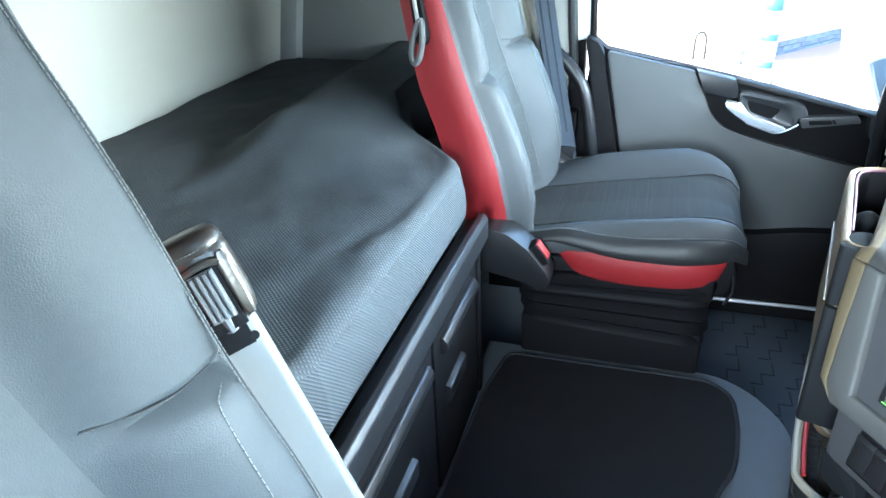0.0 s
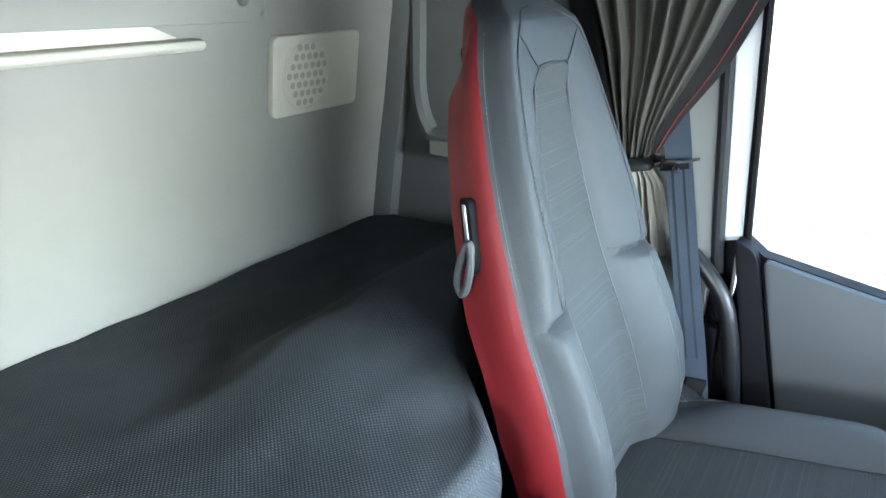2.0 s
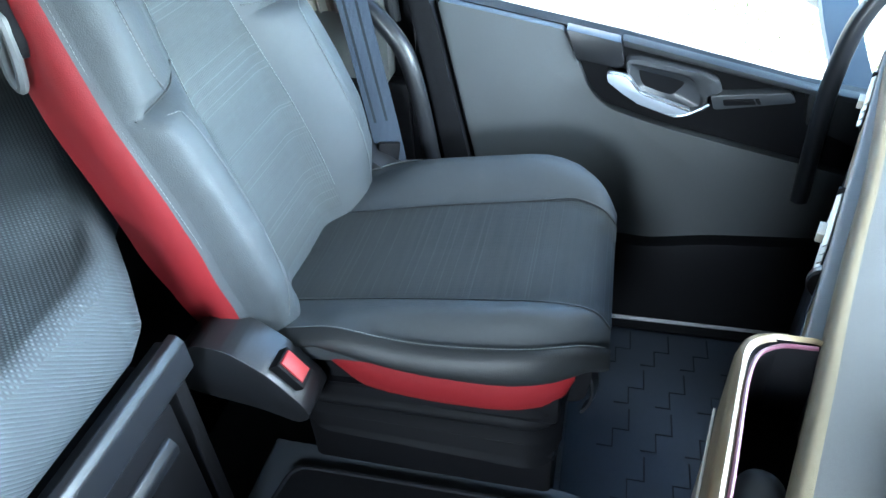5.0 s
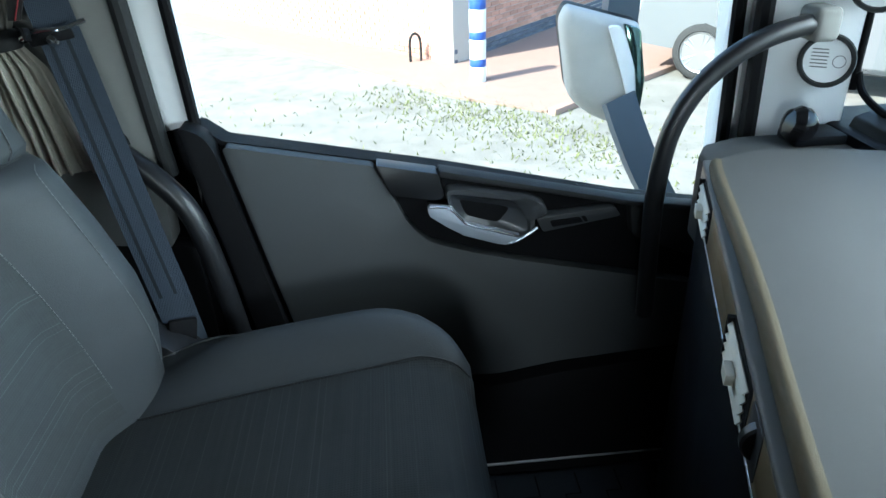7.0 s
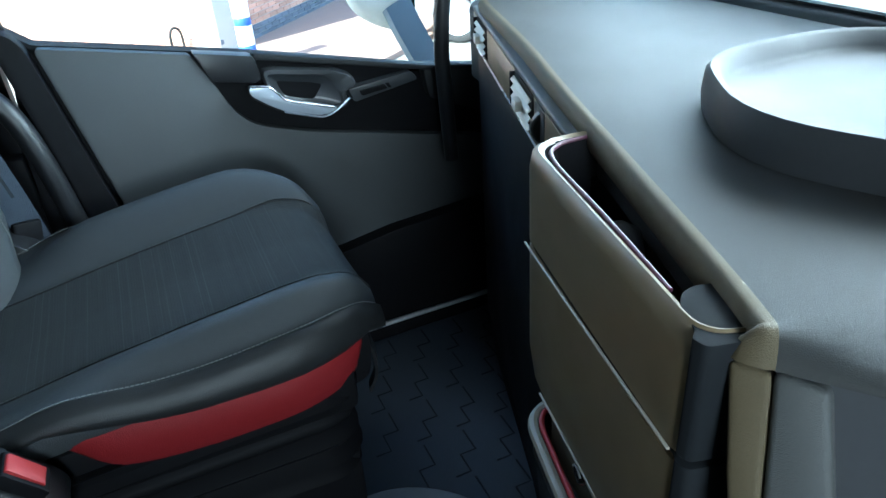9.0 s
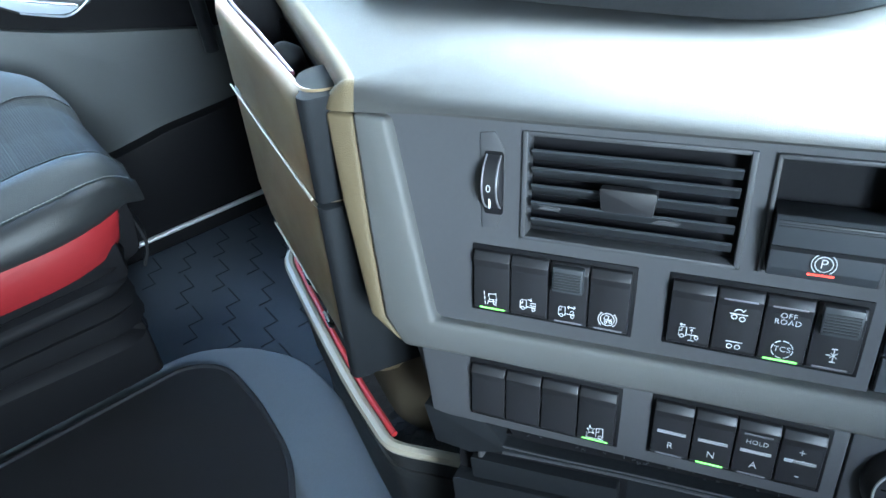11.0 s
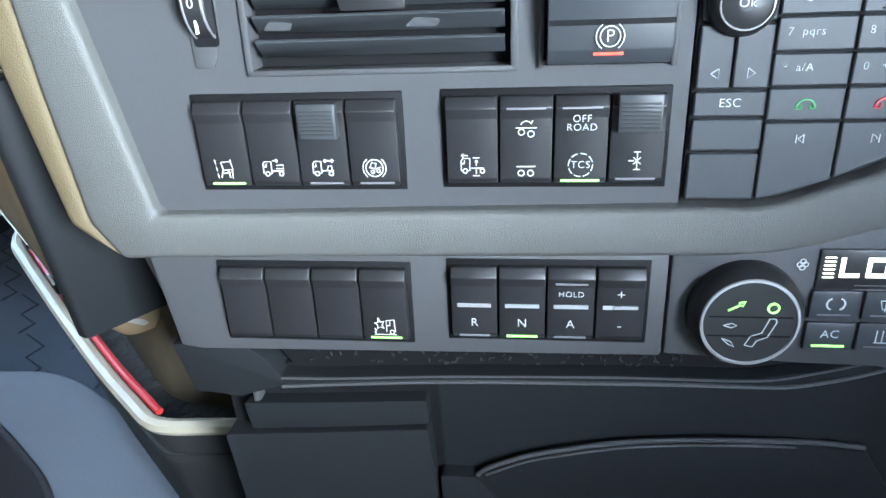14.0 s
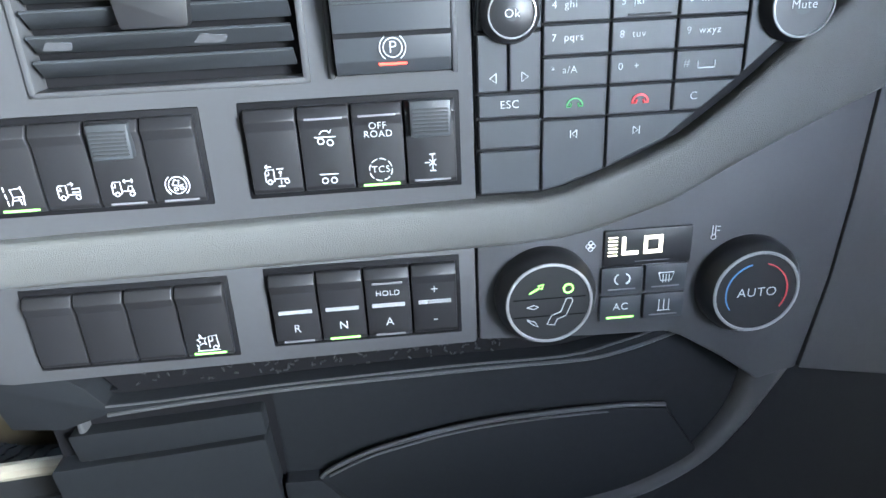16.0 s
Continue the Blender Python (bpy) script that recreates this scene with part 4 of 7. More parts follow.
            seam([(q * 0.172, 1.03), (q * 0.180, 1.05), (q * 0.178, 1.12), (q * 0.168, 1.22), (q * 0.150, 1.30), (q * 0.126, 1.375)], 0.0018, M_STITCH, "stitching")
        seam([(q * 0.10, 1.03), (q * 0.15, 1.022), (q * 0.20, 1.014), (q * 0.226, 1.012)], 0.0013, M_SIDEBAND)
        seam([(q * 0.226, 1.004), (q * 0.190, 1.006), (q * 0.176, 0.995), (q * 0.172, 0.92), (q * 0.176, 0.82), (q * 0.180, 0.75), (q * 0.19, 0.70)], 0.002, M_STITCH, "stitching")
        seam([(q * (hw(z) - 0.004), z) for z in (0.70, 0.85, 1.0, 1.15, 1.28, 1.36, 1.41)], 0.0018, M_STITCH if q < 0 else M_RED, "stitching")
    if name == "driver_seat":
        seam([(-0.064, 1.20), (-0.062, 1.12), (-0.061, 1.06), (-0.064, 1.00), (-0.066, 0.90)], 0.0006, M_STITCH, "stitching")
        for o in (0.026, 0.0305):
            seam([(-(hw(z) - o), z) for z in (0.78, 0.85, 0.92, 1.0, 1.08, 1.15, 1.22, 1.28, 1.34, 1.38)], 0.0006, M_STITCH, "stitching")
        seam([(-(hw(z) - 0.0282), z) for z in (0.78, 0.85, 0.92, 1.0, 1.08, 1.15, 1.22, 1.28, 1.34, 1.38)], 0.0011, M_SIDEBAND)
    if name == "passenger_seat":
        arch = [(panel_w(z), z) for z in (1.20, 1.26, 1.32)] + [(0.056, 1.343), (0.046, 1.354), (0.0, 1.357)]
        seam(arch + [(-a_, z_) for a_, z_ in arch[-2::-1]], 0.0008, M_SIDEBAND)
        for q in (-1, 1):
            seam([(q * 0.052, 1.350), (q * 0.070, 1.366), (q * 0.088, 1.386), (q * 0.106, 1.402)], 0.0008, M_SIDEBAND)
    # shoulder release latch on the side cover
    for q in (-1, 1):
        if q * s > 0 and name == "passenger_seat":
            continue
        out = q * s
        LM = Matrix.Translation((-0.440, Y(q * 0.2175), 0)) @ Euler((0, 0, math.atan(0.62 * out))).to_matrix().to_4x4() @ Matrix.Translation((0.440, 0, 0))
        la = part("latch", prism(rounded([(-0.462, 1.186), (-0.434, 1.190), (-0.412, 1.100), (-0.416, 1.082), (-0.444, 1.080)], 0.010), "y", -0.012 * out, 0.005 * out, 0.003, m=LM), M_BLACK, T, "black belt release latch")
        part("slot", prism(rounded([(-0.452, 1.178), (-0.442, 1.180), (-0.429, 1.122), (-0.440, 1.118)], 0.004), "y", 0.002 * out, 0.0065 * out, 0.001, m=LM), M_SILVER, la, "silver slot plate")
        part("lever", tube([(-0.424, 0.008 * out, 1.128), (-0.437, 0.014 * out, 1.104), (-0.446, 0.017 * out, 1.066), (-0.441, 0.014 * out, 1.046), (-0.427, 0.012 * out, 1.060), (-0.420, 0.009 * out, 1.096)], 0.0062, 8, 6, closed=True, m=LM), M_LEVER, la, "grey loop lever")

    # cushion: rings along x
    XS = [round(x, 4) for x in np.linspace(-0.30, 0.18, 19)] + [0.190, 0.198, 0.205, 0.211, 0.216, 0.219, 0.221]

    def cw(x, q=-1):
        """Half the cushion's width; the side by the door is a little broader."""
        k = 1.0 if q < 0 else 1.10
        return k * (lerp(x, [-0.3, -0.2, -0.1, 0.0], [0.205, 0.220, 0.228, 0.230]) - 0.074 * max((x - 0.04) / 0.181, 0) ** 3.0)

    def cy(v, x):
        return v * cw(x, -1 if v < 0 else 1)

    def base_z(x):
        return sum(lerp(x + d, [-0.3, -0.2, -0.1, 0.0, 0.10, 0.15, 0.19, 0.21, 0.23], [0.652, 0.668, 0.686, 0.701, 0.714, 0.716, 0.704, 0.684, 0.640]) for d in (-0.012, -0.006, 0, 0.006, 0.012)) / 5

    def seam_z(x):
        """The stitched line low on the bolster, swinging up at the rear."""
        return sum(lerp(x + d, [-0.30, -0.15, -0.11, -0.06, 0.0, 0.10, 0.16, 0.20, 0.23], [0.668, 0.704, 0.696, 0.683, 0.680, 0.688, 0.690, 0.676, 0.640]) for d in (-0.02, -0.01, 0, 0.01, 0.02)) / 5

    def red_top(x):
        return min(sum(lerp(x + d, [-0.18, -0.10, -0.03, 0.06, 0.15, 0.21], [0.690, 0.676, 0.664, 0.663, 0.665, 0.663]) for d in (-0.02, 0, 0.02)) / 3, seam_z(x) - 0.012)

    def red_low(x):
        return sum(lerp(x + d, [-0.18, -0.13, -0.075, 0.0, 0.09, 0.16, 0.21], [0.640, 0.614, 0.600, 0.596, 0.598, 0.606, 0.614]) for d in (-0.02, 0, 0.02)) / 3

    def ctop(v, x):
        a = abs(v)
        bol = (0.045 if v > 0 else 0.024) * math.sin(math.pi * min(max((a - 0.50) / 0.36, 0), 1) * 0.62) * smoothstep(-0.30, -0.10, x) * (1 - 0.35 * smoothstep(0.08, 0.21, x))
        z = base_z(x) + bol - 0.005 * (1 - a) ** 2
        return z + (seam_z(x) + 0.002 - z) * (smoothstep(0.66, 0.93, a) if v < 0 else smoothstep(0.80, 0.98, a)) ** 1.5

    CV = sorted(set(list(np.linspace(-1, 1, 41)) + [-0.98, 0.98, -0.93, 0.93, -0.965, 0.965]))
    rings = []
    for x in XS:
        zs_ = ctop(0.93, x)
        zb = min(red_top(x) - 0.004, base_z(x) - 0.02, zs_ - 0.012)
        r = [(x, Y(cy(v, x)), ctop(v, x) if abs(v) <= 0.93 else zs_ - (zs_ - zb) * 0.35 * ((abs(v) - 0.93) / 0.07) ** 2) for v in CV]
        r += [(x, Y(cy(1, x) + 0.003), zb + (zs_ - zb) * 0.35), (x, Y(cy(1, x) - 0.003), zb), (x, Y(0), zb - 0.012), (x, Y(cy(-1, x) + 0.003), zb), (x, Y(cy(-1, x) - 0.003), zb + (zs_ - zb) * 0.35)]
        rings.append(r)
    cu = part("cushion", loft(rings), M_LEATHER, T, "grey leather seat cushion with raised bolsters", smooth=60)
    for q in (-1, 1):
        band = []
        for x in XS[1:]:
            zs_ = ctop(0.93, x)
            zb = min(red_top(x) - 0.005, zs_ - 0.014)
            w = cw(x, q)
            band.append([(x + (0.002 if x > 0.2 else 0), Y(q * y_), z_) for y_, z_ in ((0.928 * w, zs_ + 0.0022), (0.955 * w + 0.0015, zs_ - 0.0005), (0.98 * w + 0.0025, zs_ - (zs_ - zb) * 0.18),
                                                                                         (w + 0.0050, zs_ - (zs_ - zb) * 0.5), (w + 0.0045, zs_ - (zs_ - zb) * 0.8), (w - 0.002, zb))])
        part("side_band", loft(band, caps=False, closed=False), M_SIDEBAND, cu, "dark side band", smooth=60)

    def fab_w(x):
        return lerp(x, [-0.3, 0.0, 0.15, 0.221], [0.112, 0.120, 0.124, 0.112])

    fab = []
    for x in XS[1:]:
        fab.append([(x + 0.001, Y(v * fab_w(x)), ctop(v * fab_w(x) / cw(x, -1 if v < 0 else 1), x) + 0.0032 - 0.002 * abs(v) ** 8) for v in np.linspace(-1, 1, 25)])
    part("fabric", loft(fab, caps=False, closed=False), M_FABRIC_DIM, cu, "striped woven cushion middle, darkened for shade", smooth=60)
    for q in (-1, 1):
        part("stitching", stitches([(x, Y(q * (fab_w(x) + 0.001)), ctop(q * fab_w(x) / cw(x, q), x) + 0.0015) for x in XS[1:-1]]), M_STITCH if q < 0 else M_DARK, cu)
        part("piping", tube([(x, Y(q * (fab_w(x) + 0.0035)), ctop(q * (fab_w(x) + 0.0035) / cw(x, q), x) + 0.0008) for x in XS[1:-1]], 0.0016, 6, 2), M_SIDEBAND, cu)
        part("stitching", stitches([(x, Y(q * (cw(x, q) * 0.925)), ctop(0.925, x) + 0.0028) for x in XS[2:-2]]), M_STITCH, cu)
        tr = []
        for x in np.linspace(-0.190, 0.180, 38):
            k = (0.30 + 0.70 * smoothstep(-0.19, -0.11, x)) * (0.35 + 0.65 * math.sqrt(max(1 - max((x - 0.130) / 0.050, 0) ** 4, 0)))
            zt, zl = red_top(x), red_top(x) - k * (red_top(x) - red_low(x))
            tr.append([(x, Y(q * (cw(x, q) - o)), z) for o, z in ((0.05, zt), (0.004, zt), (0.0005, zt * 0.75 + zl * 0.25), (0.003, zt * 0.3 + zl * 0.7), (0.012, zl), (0.05, zl))])
        part("side_trim", loft(tr), M_RED, T, "red cushion side trim", smooth=50)
    part("front_flap", prism(rounded([(0.10, 0.640), (0.196, 0.668), (0.204, 0.62), (0.196, 0.560), (0.16, 0.55), (0.10, 0.58)], 0.015), "y", Y(-0.150), Y(0.165), 0.012, 3), M_BLACK, T)
    part("pan", box(-0.27, 0.165, Y(-0.205), Y(0.215), 0.560, 0.640, 0.012), M_BLACK, T)
    # buckle housing at the rear inner corner
    for q in (-1, 1):
        hs = part("side_housing", prism(rounded([(-0.352, 0.645), (-0.342, 0.700), (-0.30, 0.732), (-0.255, 0.728), (-0.205, 0.692), (-0.165, 0.640), (-0.158, 0.618), (-0.178, 0.603), (-0.230, 0.622), (-0.290, 0.632)], 0.018), "y", Y(q * 0.222), Y(q * 0.292), 0.014, 3), M_SATIN, T, "dark grey plastic side housing")
        if q < 0:
            bk = part("buckle", prism(rounded([(-0.210, 0.692), (-0.178, 0.655), (-0.164, 0.662), (-0.194, 0.702)], 0.004), "y", Y(-0.280), Y(-0.246), 0.003), M_BLACK, hs)
            part("button", prism(rounded([(-0.203, 0.694), (-0.177, 0.663), (-0.166, 0.669), (-0.190, 0.702)], 0.003), "y", Y(-0.275), Y(-0.251), 0.002), M_REDINK, bk, "red buckle button")
    # suspension bellows and pedestal
    levels = np.linspace(0.605, 0.455, 21)
    rings = []
    for i, z in enumerate(levels):
        o = (0.010, 0.004, -0.009, 0.002)[i % 4] * (1.0 + 0.3 * math.sin(2.1 * i))
        f = (0.605 - z) / 0.15
        x0, x1, w = -0.25 - o + 0.02 * f, 0.160 + o - 0.004 * f, 0.206 + o - 0.012 * f
        rr = rrect(x1 - x0, 2 * w, 0.05, 4)
        rings.append([((x0 + x1) / 2 + px + 0.004 * noise.noise((px * 20, py * 20, z * 30)), yc + py, z + 0.010 * noise.noise((px * 9, py * 9, 1.0)) + 0.05 * (px + 0.1) * (1 - f) - 0.012 * f * math.sin(6 * px)) for px, py in rr])
    part("bellows", loft(rings), M_BLACK, T, "folded black suspension bellows", smooth=60)
    part("pedestal", box(-0.24, 0.160, yc - 0.178, yc + 0.178, FLOOR, 0.465, 0.012), M_BLACK, T)
    part("adjuster_bar", strap([(0.192, Y(-0.135), 0.640), (0.206, Y(-0.138), 0.600), (0.208, Y(-0.138), 0.560), (0.196, Y(-0.136), 0.530)], (0.3, 1, 0), 0.022, 0.004), M_SATIN, T)
    return T


seat("passenger_seat", 1.497, 1, "grey and red leather passenger seat with striped fabric middle")
dseat = seat("driver_seat", 0.156, -1, "grey and red leather driver seat with folded-up armrest")
# folded armrest standing against the inner edge of the driver's backrest
M_ARM = mat("pale_grey_arm_paint", (0.165, 0.172, 0.170), 0.38, spec=0.4, grain=0.04, grain_scale=200, bump=0.05, bump_scale=1500, rough_var=0.08, stain=0.06)
M_RIB = mat("satin_grey_rib", (0.105, 0.108, 0.112), 0.42, spec=0.4, rough_var=0.08)
M_FOIL = mat("crinkled_silver_foil", (0.22, 0.20, 0.175), 0.36, metal=1.0, bump=0.5, bump_scale=120, rough_var=0.12)
M_GLOSSCAP = mat("glossy_brown_cap", (0.022, 0.018, 0.015), 0.34, grain=0.2, grain_scale=40, rough_var=0.06)
ARM = Matrix.Translation((-0.318, 0.432, 0.925)) @ Euler((0, radians(-22), 0)).to_matrix().to_4x4() @ Euler((0, 0, radians(38))).to_matrix().to_4x4()
arm = part("armrest", prism(rrect(0.058, 0.026, 0.007), "z", -0.17, 0.085, 0.004, m=ARM), M_ARM, dseat, "pale grey folded-up armrest arm")
AT = ARM @ Matrix.Translation((0.006, 0.004, 0.006))
shell_ = part("end_housing", loft([[(a * f, b * f2, z) for a, b in rrect(0.064, 0.044, 0.014)] for f, f2, z in ((0.90, 0.55, 0.082), (0.96, 0.75, 0.090), (1, 0.95, 0.104), (1.0, 1.0, 0.125), (1.0, 1.0, 0.144), (0.95, 0.95, 0.152), (0.88, 0.88, 0.154))], m=AT), M_FOIL, arm, "crinkled silver-brown end housing", smooth=60)
for q in (-1, 1):
    part("housing_cheek", loft([[(q * 0.0235 + a * f, -0.0215 + b * f, z) for a, b in rrect(0.013, 0.010, 0.004)] for f, z in ((0.5, 0.082), (0.9, 0.088), (1.0, 0.106), (1.05, 0.128), (0.9, 0.140), (0.5, 0.146))], m=AT), M_FOIL, shell_, smooth=60)
part("brow", tube([(-0.022, -0.022, 0.136), (-0.008, -0.0255, 0.141), (0.008, -0.0255, 0.142), (0.022, -0.022, 0.138)], 0.0038, 8, 4, m=AT), M_FOIL, shell_)
part("cap", loft([[(a * f, b * f2, z) for a, b in rrect(0.062, 0.044, 0.019, 6)] for f, f2, z in ((0.97, 0.97, 0.149), (1.02, 1.02, 0.154), (1.02, 1.02, 0.158), (0.96, 0.96, 0.164), (0.80, 0.78, 0.168), (0.45, 0.42, 0.170))], m=AT), M_GLOSSCAP, shell_, "dark glossy brown end cap", smooth=70)
part("stitching", stitches([AT @ Vector((0.0325 * math.cos(a), -0.0235 * math.sin(a), 0.1545)) for a in np.linspace(-0.6, 3.7, 16)], 0.0006, 0.0038), M_STITCH, shell_)
part("button_recess", prism(rrect(0.033, 0.004, 0.001), "z", 0.076, 0.142, 0.001, m=AT @ Matrix.Translation((0.0, -0.0215, 0))), M_BLACK, arm)
part("release_button", prism(rrect(0.024, 0.007, 0.002), "z", 0.088, 0.136, 0.0015, m=AT @ Matrix.Translation((0.0, -0.0240, 0))), M_RIB, shell_, "flat grey release button")
for k in range(4):
    part("button_ridge", box(-0.0020, 0.0020, -0.0022, 0.0016, 0.089, 0.135, 0.0012, m=AT @ Matrix.Translation((-0.0090 + 0.0060 * k, -0.0275, 0))), M_RIB, shell_, "raised grey rib")
part("slot", prism(rrect(0.030, 0.004, 0.001), "z", 0.060, 0.090, 0.001, m=ARM @ Matrix.Translation((0.004, -0.0125, 0))), M_BLACK, arm)
part("plunger", tube([(0.006, -0.014, 0.080), (0.006, -0.017, 0.102)], 0.0060, 10, 1, m=ARM), M_RIB, arm, "grey plunger")
for dx in (-0.020, 0.020):
    part("rivet", lathe([(0.0, 0.002), (0.0040, 0.002), (0.0046, 0.0)], 12, m=ARM @ Matrix.Translation((dx, -0.0132, 0.066)) @ Euler((radians(90), 0, 0)).to_matrix().to_4x4()), M_BLACK, arm)

# ---- dashboard ----
C0 = Vector((0.3706, 0.5714, 0.8086))
PU, PW, PN = Vector((0.4787, -0.8766, 0.0497)), Vector((0.173, 0.1497, 0.9735)), Vector((-0.8608, -0.4574, 0.2233))
PM = Matrix(((PU.x, PW.x, PN.x, C0.x), (PU.y, PW.y, PN.y, C0.y), (PU.z, PW.z, PN.z, C0.z), (0, 0, 0, 1)))


def at_panel(u, w, n=0.0):
    return PM @ Matrix.Translation((u, w, n))


dash = thing("dashboard", (0.6, MID, FLOOR), "charcoal truck dashboard with taupe edge trim and angled centre panel", "dashboard")
EDGE = [(0.583, 1.708), (0.566, 1.697), (0.545, 1.637), (0.499, 1.483), (0.460, 1.36), (0.423, 1.255), (0.388, 1.152), (0.3615, 1.07), (0.340, 1.005), (0.307, 0.905), (0.2905, 0.858), (0.279, 0.828), (0.273, 0.806)]
NEAR = [(0.337, 0.822), (0.397, 0.757), (0.590, 0.342), (0.62, 0.18), (0.62, DDOOR)]
top_poly = [(x - 0.001, y + 0.0005) for x, y in EDGE[:-3]] + NEAR + [(0.82, DDOOR), (0.82, 1.685), (0.76, 1.705), (0.70, 1.718), (0.63, 1.724)]
part("top", prism(top_poly, "z", 0.905, 0.952, 0.003, 2), M_DASH, dash, "dark grained dash top", smooth=4)
part("end_block", prism([(0.566, 1.69), (0.575, 1.775), (0.60, 1.815), (0.66, 1.84), (0.82, 1.84), (0.82, 1.68)], "z", 0.80, 0.930, 0.008, 3), M_DASH, dash, "lower dash end block")
# taupe rolled edge along the passenger's side
ring = []
SMOOTH_EDGE = [(x, y) for x, y, _ in curve_points([(x, y, 0) for x, y in EDGE[1:-1]], 5)]
TRIM = ((0.0070, 0.929), (0.0096, 0.936), (0.0098, 0.944), (0.0086, 0.9490), (0.0058, 0.9528), (0.0018, 0.9540), (-0.0035, 0.9534))
for p, q in zip(SMOOTH_EDGE, SMOOTH_EDGE[1:] + [(0.2745, 0.820)]):
    d = Vector((q[0] - p[0], q[1] - p[1], 0)).normalized()
    o = Vector((d.y, -d.x, 0))
    if o.x > 0:
        o = -o
    ring.append([Vector((p[0], p[1], 0)) + o * a + Vector((0, 0, z)) for a, z in TRIM])
part("edge_trim", loft(ring, caps=False, closed=False), M_STRIP, dash, "taupe edge trim", smooth=60)
# body under the top
part("body", prism([(0.365, 1.10), (0.47, 1.38), (0.58, 1.72), (0.63, 1.84), (0.82, 1.84), (0.82, DDOOR), (0.66, DDOOR), (0.62, 0.20), (0.46, 0.50), (0.40, 0.66), (0.34, 0.78)], "z", FLOOR, 0.906), M_BLACK, dash)

# passenger-side fascia with its vents
FA, FB = Vector((0.357, 1.12, 0)), Vector((0.560, 1.716, 0))
FD = (FB - FA).normalized()
FN = Vector((-FD.y, FD.x, 0))
FM = Matrix(((FD.x, 0, FN.x, FA.x), (FD.y, 0, FN.y, FA.y), (0, 1, 0, 0), (0, 0, 0, 1)))
FL = (FB - FA).length
part("fascia_rail", prism(rounded([(0.0, 0.876), (FL + 0.02, 0.876), (FL + 0.02, 0.929), (0.0, 0.929)], 0.006), "z", -0.03, 0.002, 0.004, m=FM), M_BIN, dash, "bronze-brown vent rail")
part("fascia_panel", prism([(0.0, 0.30), (FL + 0.03, 0.30), (FL + 0.03, 0.868), (0.0, 0.870)], "z", -0.04, -0.004, 0.004, m=FM), M_BLACK, dash)
part("fascia_bead", tube([(0.0, 0.8725, 0.0), (FL, 0.871, 0.0)], 0.002, 6, 2, m=FM), M_SILVER, dash, "thin silver bead")
part("fascia_ledge", prism([(0.0, 0.930), (FL + 0.02, 0.930), (FL + 0.02, 0.938), (0.0, 0.938)], "z", -0.035, 0.003, 0.0035, 3, m=FM), M_GRAIN, dash, "satin ledge over the vents")
for s0, s1 in ((0.160, 0.275), (0.500, 0.605)):
    v = part("vent", prism(rrect(s1 - s0, 0.048, 0.004), "z", -0.02, 0.003, 0.001, m=FM @ Matrix.Translation(((s0 + s1) / 2, 0.905, 0))), M_BLACK, dash, "black air vent")
    part("recess", prism(rrect(s1 - s0 - 0.008, 0.042, 0.003), "z", 0.0030, 0.0034, m=FM @ Matrix.Translation(((s0 + s1) / 2, 0.905, 0))), M_BLACK, v)
    for i in range(4):
        part("slat", prism(rrect(s1 - s0 - 0.010, 0.0062, 0.001), "z", -0.0008, 0.0008, 0.0006, m=FM @ Matrix.Translation(((s0 + s1) / 2 + 0.002, 0.8890 + 0.0107 * i, 0.0062)) @ Euler((radians(-45), 0, 0)).to_matrix().to_4x4()), M_CREAM, v, "pale cream slat")
    part("vent_tab", prism(rounded([(-0.012, 0.007), (0.012, 0.007), (0.010, -0.006), (-0.010, -0.006)], 0.002), "z", 0.008, 0.016, 0.0015, m=FM @ Matrix.Translation(((s0 + s1) / 2 - 0.006, 0.905, 0))), M_CREAM, v, "pale cream vane slider")
    part("end_cheek", prism(rrect(0.006, 0.046, 0.001), "z", 0.0, 0.009, 0.001, m=FM @ Matrix.Translation((s1 - 0.004, 0.905, 0))), M_BLACK, v)
wh = part("vent_wheel_plate", prism(rrect(0.045, 0.048, 0.004), "z", -0.02, 0.003, 0.001, m=FM @ Matrix.Translation((0.130, 0.905, 0))), M_PANEL, dash)
part("wheel", lathe([(0.0, -0.006), (0.017, -0.006), (0.019, -0.004), (0.019, 0.004), (0.017, 0.006), (0.0, 0.006)], 20, m=FM @ Matrix.Translation((0.130, 0.905, -0.006)) @ Euler((0, radians(90), 0)).to_matrix().to_4x4()), M_BUTTON, wh)

# centre panel: grained frame round the switch field
outer = [(-0.2535, 0.1445), (-0.2455, 0.06), (-0.237, -0.010), (-0.2215, -0.0315), (-0.19, -0.0302), (0.10, -0.0262), (0.125, -0.0245), (0.148, -0.0197), (0.186, -0.0075), (0.222, 0.0126), (0.267, 0.0347), (0.34, 0.068)]
inner = [(0.34, 0.145), (0.30, 0.118), (0.245, 0.074), (0.215, 0.047), (0.189, 0.0274), (0.165, 0.0165), (0.144, 0.0086), (0.128, 0.0025), (0.113, -0.0002), (0.08, 0.0), (-0.1973, -0.0048), (-0.2275, 0.1427)]
part("panel_frame", prism(outer + inner, "z", -0.03, 0.010, 0.0045, 3, m=PM), M_GRAIN, dash, "grey grained panel frame", smooth=45)
part("corner_post", prism([(-0.2758, 0.1432), (-0.2530, 0.1422), (-0.2465, 0.06), (-0.238, -0.010), (-0.2225, -0.0325), (-0.250, -0.0110), (-0.267, 0.0777)], "z", -0.05, 0.008, 0.005, 3, m=PM), M_STRIP, dash, "taupe corner trim")
